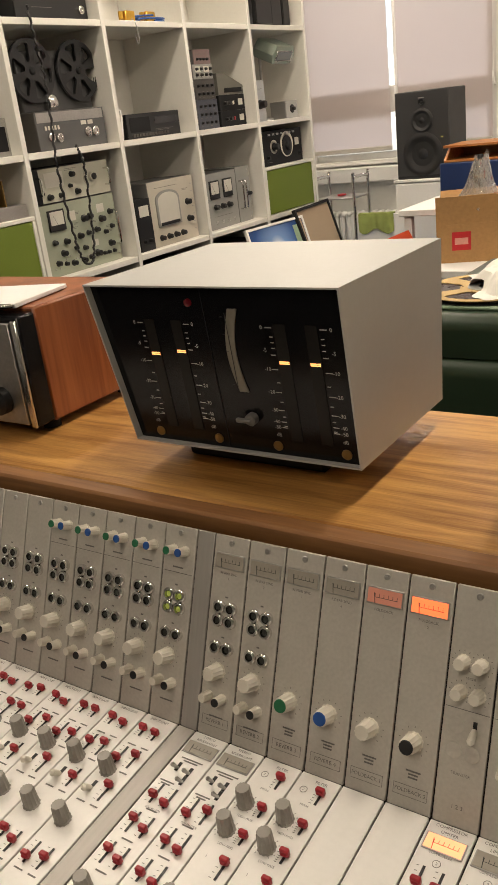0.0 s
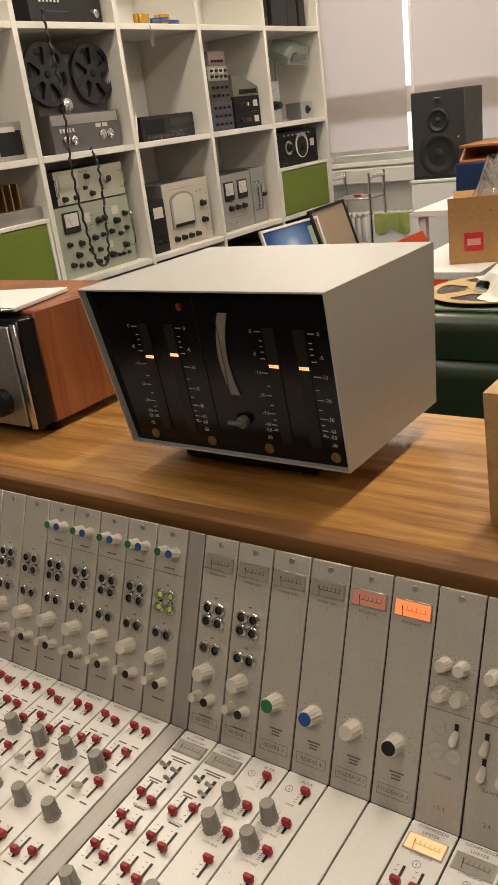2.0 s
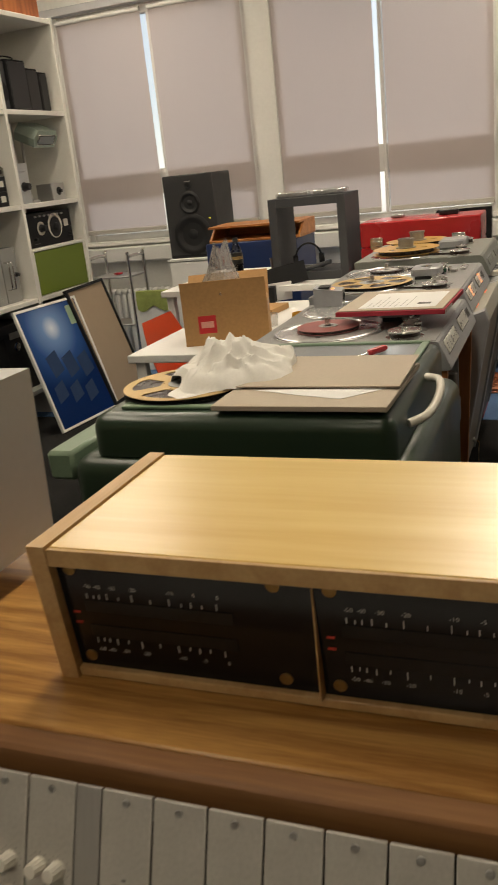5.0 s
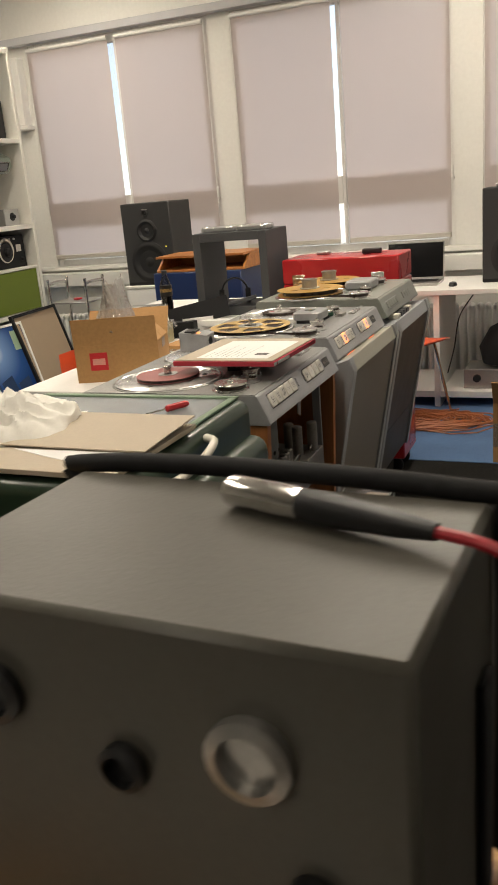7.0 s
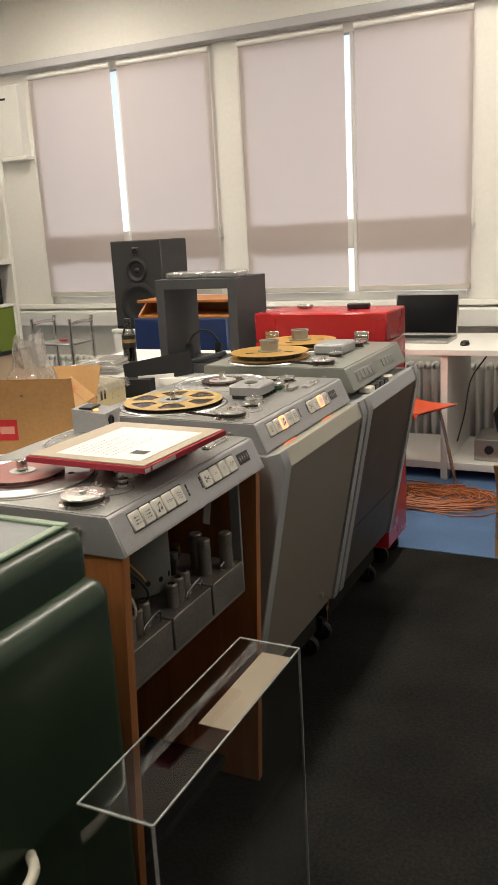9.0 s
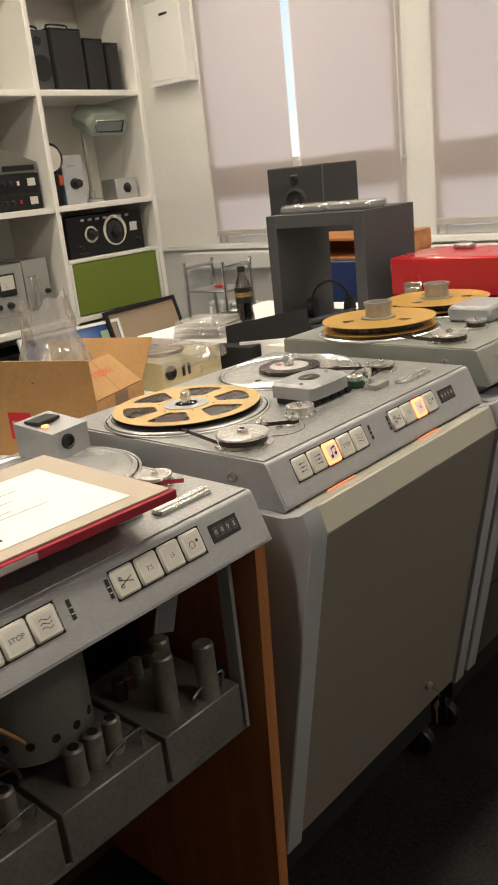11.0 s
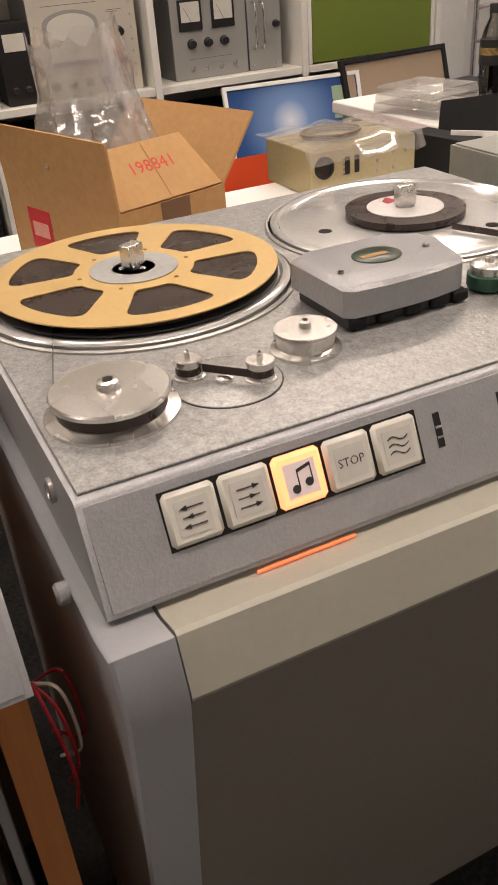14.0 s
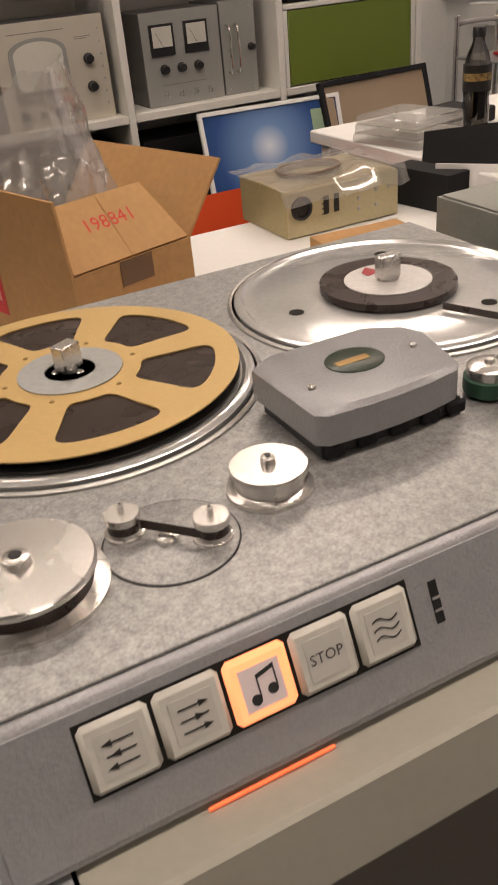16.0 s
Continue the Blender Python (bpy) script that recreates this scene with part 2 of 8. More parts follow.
SCOPE_IVORY = mat("ivory_face", (0.50, 0.49, 0.40), 0.5, vary=0.05)
OLIVE_FACE = mat("pale_green_face", (0.36, 0.39, 0.30), 0.5, vary=0.05)
CREAM_FACE = mat("cream_face", (0.52, 0.48, 0.40), 0.5, vary=0.05)
GREY_FACE = mat("grey_face", (0.30, 0.30, 0.28), 0.5, vary=0.06)


# ---- mesh tools ----
class Shape:
    """Gathers simple solids into one mesh."""

    def __init__(self):
        self.v, self.f, self.s = [], [], []

    def add(self, verts, faces, smooth=False, m=None):
        k = len(self.v)
        self.v += [tuple(m @ Vector(p)) if m else tuple(p) for p in verts]
        self.f += [tuple(i + k for i in f) for f in faces]
        self.s += [smooth] * len(faces)
        return self

    def box(self, lo, hi, bev=0.0, m=None):
        c = [(a + b) / 2 for a, b in zip(lo, hi)]
        h = [abs(b - a) / 2 for a, b in zip(lo, hi)]
        bev = min(bev, min(h) * 0.95)
        sg = (-1, 1)
        if bev <= 0:
            vs = [(c[0] + x * h[0], c[1] + y * h[1], c[2] + z * h[2]) for x in sg for y in sg for z in sg]
            fs = [(0, 1, 3, 2), (4, 6, 7, 5), (0, 4, 5, 1), (2, 3, 7, 6), (0, 2, 6, 4), (1, 5, 7, 3)]
            return self.add(vs, fs, False, m)
        vs, ix = [], {}
        for x in sg:
            for y in sg:
                for z in sg:
                    for a in range(3):
                        ix[x, y, z, a] = len(vs)
                        vs.append(tuple(c[i] + (x, y, z)[i] * (h[i] - (0 if i == a else bev)) for i in range(3)))
        fs = []
        for a in range(3):
            b, d = [i for i in range(3) if i != a]
            for s in sg:
                ring = []
                for u, w in ((-1, -1), (1, -1), (1, 1), (-1, 1)):
                    k = [0, 0, 0]
                    k[a], k[b], k[d] = s, u, w
                    ring.append(ix[(*k, a)])
                fs.append(ring)
            for u in sg:
                for w in sg:
                    k0, k1 = [0, 0, 0], [0, 0, 0]
                    k0[b] = k1[b] = u
                    k0[d] = k1[d] = w
                    k0[a], k1[a] = -1, 1
                    fs.append([ix[(*k0, b)], ix[(*k1, b)], ix[(*k1, d)], ix[(*k0, d)]])
        for x in sg:
            for y in sg:
                for z in sg:
                    fs.append([ix[x, y, z, a] for a in range(3)])
        cv = Vector(c)
        out = []
        for f in fs:
            p = [Vector(vs[i]) for i in f]
            nrm = (p[1] - p[0]).cross(p[2] - p[0])
            mid = sum(p, Vector()) / len(p)
            out.append(tuple(f) if nrm.dot(mid - cv) > 0 else tuple(reversed(f)))
        return self.add(vs, out, False, m)

    def lathe(self, prof, c=(0, 0, 0), m=None, seg=24, smooth=True, flute=0.0):
        """Turns (radius, height) pairs about z."""
        vs, fs = [], []
        for r, z in prof:
            for i in range(seg):
                a = 2 * math.pi * i / seg
                q = r * (1 - flute * (i % 2))
                vs.append((c[0] + q * math.cos(a), c[1] + q * math.sin(a), c[2] + z))
        for k in range(len(prof) - 1):
            for i in range(seg):
                j = (i + 1) % seg
                fs.append((k * seg + i, k * seg + j, (k + 1) * seg + j, (k + 1) * seg + i))
        self.add(vs, fs, smooth, m)
        n = len(prof) - 1
        caps = []
        if prof[0][0] > 1e-6:
            caps.append(tuple(reversed(range(seg))))
        if prof[n][0] > 1e-6:
            caps.append(tuple(n * seg + i for i in range(seg)))
        k = len(self.v) - len(vs)
        self.f += [tuple(i + k for i in f) for f in caps]
        self.s += [False] * len(caps)
        return self

    def cyl(self, c, r, h, seg=24, m=None, bev=0.0, r2=None):
        r2 = r if r2 is None else r2
        prof = [(r, 0), (r2, h)] if not bev else [(r - bev, 0), (r, bev), (r2, h - bev), (r2 - bev, h)]
        return self.lathe(prof, c, m, seg, smooth=False if not bev else True)

    def prism(self, poly, axis, a, b, m=None):
        """Pushes a polygon along an axis: for x it is in (y, z), for y in (x, z), for z in (x, y)."""
        def at(p, t):
            return {0: (t, p[0], p[1]), 1: (p[0], t, p[1]), 2: (p[0], p[1], t)}[axis]
        n = len(poly)
        vs = [at(p, a) for p in poly] + [at(p, b) for p in poly]
        fs = [tuple(range(n)), tuple(reversed(range(n, 2 * n)))] + [(i, i + n, (i + 1) % n + n, (i + 1) % n) for i in range(n)]
        area = sum(poly[i][0] * poly[(i + 1) % n][1] - poly[(i + 1) % n][0] * poly[i][1] for i in range(n))
        flip = (area > 0) != (axis == 1)
        if b < a:
            flip = not flip
        return self.add(vs, [tuple(reversed(f)) for f in fs] if flip else fs, False, m)

    def tube(self, pts, r, seg=8, m=None):
        pts = [Vector(p) for p in pts]
        vs, fs = [], []
        up = Vector((0.13, 0.21, 0.97))
        for i, p in enumerate(pts):
            d = (pts[min(i + 1, len(pts) - 1)] - pts[max(i - 1, 0)]).normalized()
            s = d.cross(up)
            s = s.normalized() if s.length > 1e-4 else Vector((1, 0, 0))
            t = s.cross(d)
            for k in range(seg):
                a = 2 * math.pi * k / seg
                vs.append(tuple(p + r * (math.cos(a) * s + math.sin(a) * t)))
        for i in range(len(pts) - 1):
            for k in range(seg):
                j = (k + 1) % seg
                fs.append((i * seg + k, i * seg + j, (i + 1) * seg + j, (i + 1) * seg + k))
        e = (len(pts) - 1) * seg
        fs += [tuple(reversed(range(seg))), tuple(e + k for k in range(seg))]
        return self.add(vs, fs, True, m)

    def mesh(self, name, material):
        me = bpy.data.meshes.new(name)
        me.from_pydata(self.v, [], self.f)
        me.polygons.foreach_set("use_smooth", self.s)
        me.materials.append(material)
        me.set_sharp_from_angle(angle=radians(38))
        me.update()
        return me


def spline(pts, n=8):
    """A smooth line through points."""
    p = [Vector(q) for q in pts]
    p = [2 * p[0] - p[1]] + p + [2 * p[-1] - p[-2]]
    out = []
    for i in range(1, len(p) - 2):
        for k in range(n):
            t = k / n
            out.append(0.5 * (2 * p[i] + (p[i + 1] - p[i - 1]) * t + (2 * p[i - 1] - 5 * p[i] + 4 * p[i + 1] - p[i + 2]) * t * t
                              + (3 * p[i] - p[i - 1] - 3 * p[i + 1] + p[i + 2]) * t ** 3))
    return out + [p[-2]]


def thing(name, m, label, category, group="", kind=""):
    """An Empty at a thing's base, which carries its parts."""
    ob = new(name)
    ob.empty_display_size = 0.05
    ob.matrix_world = m if isinstance(m, Matrix) else Matrix.Translation(m)
    return tagged(ob, label, category, group, kind)


def part(name, shape, material, parent, label="", at=None):
    """One mesh under a thing or a part. shape: a Shape, or a mesh that is shared."""
    me = shape if isinstance(shape, bpy.types.Mesh) else shape.mesh(name, material)
    ob = new(name, me)
    ob.parent = parent
    if at is not None:
        ob.matrix_local = at if isinstance(at, Matrix) else Matrix.Translation(at)
    return tagged(ob, label)


def solo(name, shape, material, label, category, at=None, group="", kind=""):
    """A thing that is one mesh."""
    ob = new(name, shape if isinstance(shape, bpy.types.Mesh) else shape.mesh(name, material))
    if at is not None:
        ob.matrix_world = at if isinstance(at, Matrix) else Matrix.Translation(at)
    return tagged(ob, label, category, group, kind)


LETTERS = {}


def lettering(body, size, material, parent, at, name="lettering", align='CENTER', deep=0.0):
    """Words as a flat mesh in the local xy plane."""
    key = (body, size, material.name, align)
    if key not in LETTERS:
        cu = bpy.data.curves.new("words", 'FONT')
        cu.body, cu.size, cu.align_x, cu.align_y, cu.extrude = body, size, align, 'CENTER', deep
        cu.resolution_u = 2
        ob = new("words", cu)
        bpy.context.view_layer.update()
        me = bpy.data.meshes.new_from_object(ob.evaluated_get(bpy.context.evaluated_depsgraph_get()))
        bpy.data.objects.remove(ob)
        me.materials.clear()
        me.materials.append(material)
        LETTERS[key] = me
    return part(name, LETTERS[key], material, parent, at=at)


def flange(s, c, r0, r1, z, th, windows, w0, w1, wide, turn=0.0, seg=120):
    """A flat ring with rounded window cut-outs."""
    radii = [r0, w0] + [w0 + (w1 - w0) * k / 14 for k in (0.15, 0.4, 0.8, 1.4, 2.2, 4, 7, 10, 11.8, 12.6, 13.2, 13.6, 13.85)] + [w1, r1]
    nr = len(radii) - 1
    cols = []
    for w in range(max(windows, 1)):
        cols += [(w, 0, k / 6) for k in range(6)] + [(w, 1, k / 16) for k in range(16)] + [(w, 2, k / 6) for k in range(6)]
    if not windows:
        cols = [(0, 0, k / seg) for k in range(seg)]
    n = len(cols)

    def turn_of(r, col):
        w, kind, f = col
        if not windows:
            return f
        u = min(max((r - w0) / (w1 - w0), 0), 1)
        k = abs(u * 2 - 1)
        half = 0.5 * wide * (0.80 + 0.20 * u) * (0.62 + 0.38 * (1 - k ** 7) ** 0.5)
        g = (-0.5 + (0.5 - half) * f, -half + 2 * half * f, half + (0.5 - half) * f)[kind]
        return (w + 0.5 + g + turn) / windows
    vs, fs = [], []
    for dz in (0, th):
        for r in radii:
            for col in cols:
                a = 2 * math.pi * turn_of(r, col)
                vs.append((c[0] + r * math.cos(a), c[1] + r * math.sin(a), z + dz))
    N = (nr + 1) * n

    def ix(l, i, j):
        return l * N + i * n + j % n

    def solid(i, j):
        return not (windows and 0 < i < nr - 1 and cols[j % n][1] == 1)
    for i in range(nr):
        for j in range(n):
            if not solid(i, j):
                continue
            fs.append((ix(1, i, j), ix(1, i + 1, j), ix(1, i + 1, j + 1), ix(1, i, j + 1)))
            fs.append((ix(0, i, j), ix(0, i, j + 1), ix(0, i + 1, j + 1), ix(0, i + 1, j)))
            if i == 0 or not solid(i - 1, j):
                fs.append((ix(0, i, j), ix(1, i, j), ix(1, i, j + 1), ix(0, i, j + 1)))
            if i == nr - 1 or not solid(i + 1, j):
                fs.append((ix(0, i + 1, j), ix(0, i + 1, j + 1), ix(1, i + 1, j + 1), ix(1, i + 1, j)))
            if not solid(i, j - 1):
                fs.append((ix(0, i, j), ix(0, i + 1, j), ix(1, i + 1, j), ix(1, i, j)))
            if not solid(i, j + 1):
                fs.append((ix(0, i, j + 1), ix(1, i, j + 1), ix(1, i + 1, j + 1), ix(0, i + 1, j + 1)))
    s.add(vs, fs)
    return s



# ---- the room ----
X0, X1, Y0, Y1, H = -3.85, 4.6, -5.0, 6.70, 3.15
BLUE_Y = 4.72


def room():
    solo("floor", Shape().box((X0 - 0.2, Y0 - 0.2, -0.1), (X1 + 0.2, BLUE_Y, 0)), CARPET, "dark grey cut-pile carpet floor", "floor", kind="structure")
    solo("floor_blue", Shape().box((X0 - 0.2, BLUE_Y, -0.1), (X1 + 0.2, Y1 + 0.2, 0.003)), BLUE_CARPET, "blue carpet strip in front of the windows", "floor", kind="structure")
    solo("ceiling", Shape().box((X0 - 0.2, Y0 - 0.2, H), (X1 + 0.2, Y1 + 0.25, H + 0.15)), WALL, "plain white plaster ceiling", "ceiling", kind="structure")
    solo("wall_west", Shape().box((X0 - 0.2, Y0 - 0.2, 0), (X0, Y1 + 0.25, H)), WALL, "white plaster wall behind the open shelves", "wall", kind="structure")
    # unseen east and south walls, set far back so they bounce less light
    solo("wall_east", Shape().box((X1, Y0 - 0.2, 0), (X1 + 0.2, Y1 + 0.25, H)), WALL, "plain white plaster wall, assumed, out of view", "wall", kind="structure")
    solo("wall_south", Shape().box((X0, Y0 - 0.2, 0), (X1, Y0, H)), WALL, "plain white plaster wall, assumed, out of view", "wall", kind="structure")


room()

# window wall: pairs of sashes between plastered piers
PERIOD, FIRST, OPEN = 1.735, -3.24, 1.55
WZ0, WZ1 = 0.90, 2.60


def window_wall():
    s = Shape()
    s.box((X0, Y1, 0), (X1, Y1 + 0.25, WZ0))
    s.box((X0, Y1, WZ1), (X1, Y1 + 0.25, H))
    edges = [X0]
    for k in range(4):
        a = FIRST + k * PERIOD
        edges += [a, min(a + OPEN, X1)]
    edges.append(X1)
    for a, b in zip(edges[::2], edges[1::2]):
        if b - a > 0.01:
            s.box((a, Y1, WZ0), (b, Y1 + 0.25, WZ1))
    solo("wall_north", s, WALL, "white window wall with plastered piers", "wall", kind="structure")


window_wall()


def window(k):
    a = FIRST + k * PERIOD
    b = a + OPEN
    w = thing("window_%d" % (k + 1), ((a + b) / 2, Y1, WZ0), "white painted double window behind roller blinds", "window", "windows of the north wall", "structure")
    o = Vector(((a + b) / 2, Y1, WZ0))

    def bx(lo, hi, bev=0.0):
        return Shape().box(Vector(lo) - o, Vector(hi) - o, bev)
    mid = (a + b) / 2
    fr = Shape()
    for lo, hi in (((a, Y1 + 0.02, WZ0), (a + 0.05, Y1 + 0.10, WZ1)), ((b - 0.05, Y1 + 0.02, WZ0), (b, Y1 + 0.10, WZ1)),
                   ((mid - 0.013, Y1 + 0.02, WZ0 + 0.0505), (mid + 0.013, Y1 + 0.10, WZ1 - 0.0605)), ((a + 0.0505, Y1 + 0.022, WZ0), (b - 0.0505, Y1 + 0.098, WZ0 + 0.05)),
                   ((a + 0.0505, Y1 + 0.022, WZ1 - 0.06), (b - 0.0505, Y1 + 0.098, WZ1)), ((a + 0.0505, Y1 + 0.024, 1.235), (mid - 0.0135, Y1 + 0.09, 1.425)), ((mid + 0.0135, Y1 + 0.024, 1.235), (b - 0.0505, Y1 + 0.09, 1.425))):
        fr.box(Vector(lo) - o, Vector(hi) - o, 0.004)
    part("window_frame", fr, WHITE, w)
    for lo, hi in ((a + 0.0505, mid - 0.0135), (mid + 0.0135, b - 0.0505)):
        p = part("pane", bx((lo, Y1 + 0.055, WZ0 + 0.05), (hi, Y1 + 0.06, WZ1 - 0.06)), PANE, w)
        p.visible_shadow = False
    for x in (b - 0.012,):
        h = part("handle", Shape().box(Vector((x - 0.010, Y1 - 0.02, 1.34)) - o, Vector((x + 0.010, Y1 + 0.0195, 1.36)) - o, 0.004).box(
            Vector((x - 0.008, Y1 - 0.035, 1.35)) - o, Vector((x + 0.008, Y1 - 0.02, 1.43)) - o, 0.003), WHITE, w)
    for side, (lo, hi) in enumerate(((a + 0.015, mid - 0.034), (mid + 0.034, b - 0.02))):
        bl = thing("roller_blind", ((lo + hi) / 2, Y1 - 0.03, 2.56), "pale pinkish-grey fabric roller blind, lowered", "blind", "roller blinds")
        hw = (hi - lo) / 2
        cl = Shape()
        n = 10
        vs, fs = [], []
        for i in range(n + 1):
            for j in range(2):
                vs.append((-hw + 2 * hw * i / n, 0.004 * math.sin(i * 1.3 + side + k), -0.01 - 1.56 * j))
        for i in range(n):
            fs.append((2 * i, 2 * i + 1, 2 * i + 3, 2 * i + 2))
        cl.add(vs, fs, True)
        part("fabric", cl, BLIND, bl)
        part("hem_bar", Shape().box((-hw, -0.008, -1.60), (hw, 0.008, -1.565), 0.004), BLIND_BAR, bl)
        part("roller", Shape().cyl((0, 0, 0), 0.018, 2 * hw, 14, Matrix.Translation((-hw, 0, 0.0)) @ pose(0, 0, 0, 0, 90, 0)), WHITE, bl)
        ch = Shape()
        x = hw + 0.012 if side else -hw - 0.004
        ch.tube([(x, -0.01, 0), (x, -0.012, -0.6), (x, -0.01, -1.25)], 0.0025, 5)
        part("chain", ch, WHITE, bl)


BLIND_BAR = mat("blind_bar", (0.55, 0.51, 0.45), 0.6, vary=0.05)
for k in range(4):
    window(k)
solo("trim_header", Shape().box((X0, Y1 - 0.09, 2.60), (X1, Y1 - 0.002, 2.655), 0.004), mat("header_grey", (0.50, 0.50, 0.52), 0.5, vary=0.04), "grey painted rail above the blinds", "trim", kind="structure")
solo("window_sill", Shape().box((X0, Y1 - 0.05, 0.865), (X1, Y1 - 0.002, 0.90), 0.006), WHITE, "white painted window sill", "sill", kind="structure")
solo("trunking", Shape().box((-3.52, Y1 - 0.13, 0.74), (X1, Y1 - 0.004, 0.85), 0.006), WHITE, "white cable trunking under the windows", "trunking", kind="structure")


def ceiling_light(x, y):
    t = thing("ceiling_light", (x, y, H), "long white fluorescent ceiling light, assumed and out of view, switched on", "lamp", "ceiling lights")
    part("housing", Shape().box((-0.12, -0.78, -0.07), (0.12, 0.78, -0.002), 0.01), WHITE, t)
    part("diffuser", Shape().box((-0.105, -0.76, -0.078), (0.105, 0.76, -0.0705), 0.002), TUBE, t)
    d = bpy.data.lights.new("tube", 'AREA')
    # extra power past y 5, added to brighten the window wall
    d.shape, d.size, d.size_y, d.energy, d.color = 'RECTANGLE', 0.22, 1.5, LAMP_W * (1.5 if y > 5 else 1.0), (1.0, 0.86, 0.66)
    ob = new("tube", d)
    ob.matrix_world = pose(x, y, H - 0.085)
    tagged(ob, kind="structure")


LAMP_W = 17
# first four are assumed from glare, the last four are added for brightness
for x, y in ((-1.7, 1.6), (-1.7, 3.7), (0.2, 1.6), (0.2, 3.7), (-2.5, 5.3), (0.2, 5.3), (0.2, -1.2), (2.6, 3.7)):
    ceiling_light(x, y)


def wall_box():
    b = thing("wall_box", (-3.46, Y1, 2.02), "white painted service box on the window pier", "box")
    part("body", Shape().box((-0.17, -0.09, 0), (0.17, -0.002, 0.50), 0.006), WHITE, b)
    part("ledge", Shape().box((-0.19, -0.10, -0.03), (0.19, -0.002, -0.001), 0.004), WHITE, b)
    part("slot", Shape().box((-0.03, -0.0915, 0.40), (0.05, -0.0902, 0.415)), MATT_BLACK, b)


wall_box()


def radiator(x, w):
    r = thing("radiator", (x, Y1 - 0.16, 0.003), "white ribbed column radiator under the window", "radiator", "radiators")
    n = int(w / 0.055)
    for i in range(n):
        u = -w / 2 + 0.055 * (i + 0.5)
        part("column", Shape().box((u - 0.02, -0.05, 0), (u + 0.02, -0.015, 0.52), 0.014).box((u - 0.02, 0.015, 0), (u + 0.02, 0.05, 0.52), 0.014).box(
            (u - 0.022, -0.05, 0.0), (u + 0.022, 0.05, 0.05), 0.014).box((u - 0.022, -0.05, 0.47), (u + 0.022, 0.05, 0.52), 0.014), WHITE, r)


radiator(0.30, 1.3)
radiator(-2.75, 1.0)


# ---- open shelving along the west side ----
SX, SD = -2.535, 0.42
COLS = [1.04, 1.675, 2.31, 2.945, 3.575, 4.205, 4.835, 5.48]
ROWZ = [0.0, 0.20, 0.735, 1.290, 1.825, 2.36]


def shelving():
    s = thing("shelving", (SX - SD / 2, 3.26, 0), "tall white open shelf wall with deep square compartments", "shelf")
    o = Vector((SX - SD / 2, 3.26, 0))
    for i, y in enumerate(COLS):
        part("upright", Shape().box(Vector((SX - SD, y - 0.014, 0)) - o, Vector((SX, y + 0.014, 2.37)) - o, 0.002), SHELF, s)
    for z in ROWZ[1:]:
        for a, b in zip(COLS, COLS[1:]):
            part("board", Shape().box(Vector((SX - SD, a + 0.0145, z - 0.028)) - o, Vector((SX - 0.002, b - 0.0145, z)) - o, 0.002), SHELF, s)
    part("back", Shape().box(Vector((SX - SD - 0.008, COLS[0], 0)) - o, Vector((SX - SD - 0.001, COLS[-1], 2.36)) - o), SHELF, s)
    for (a, b, z0, z1) in ((4.835, 5.48, 0.735, 1.005), (2.31, 2.945, 0.735, 1.015)):
        ins = part("insert_frame", Shape().box(Vector((SX - 0.40, a + 0.017, z0 + 0.001)) - o, Vector((SX - 0.004, a + 0.035, z1)) - o, 0.002).box(
            Vector((SX - 0.40, b - 0.035, z0 + 0.001)) - o, Vector((SX - 0.004, b - 0.017, z1)) - o, 0.002).box(
            Vector((SX - 0.40, a + 0.017, z1 + 0.0005)) - o, Vector((SX - 0.004, b - 0.017, z1 + 0.018)) - o, 0.002), SHELF, s)
        part("door", Shape().box(Vector((SX - 0.024, a + 0.038, z0 + 0.006)) - o, Vector((SX - 0.006, b - 0.038, z1 - 0.003)) - o, 0.002), GREENDOOR, s, "olive green flap door")


shelving()

# ---- mixing console ----
# panel frames: local x to the right, y up the panel, z out of it
PANEL = Matrix.Translation((0, 0.785, 0.792)) @ pose(0, 0, 0, 68, 0, 0)
LOWER = Matrix.Translation((0, 0.783, 0.789)) @ pose(0, 0, 0, 4, 0, 0) @ Matrix.Translation((0, -0.36, 0))
CX0, CX1 = -0.90, 0.91


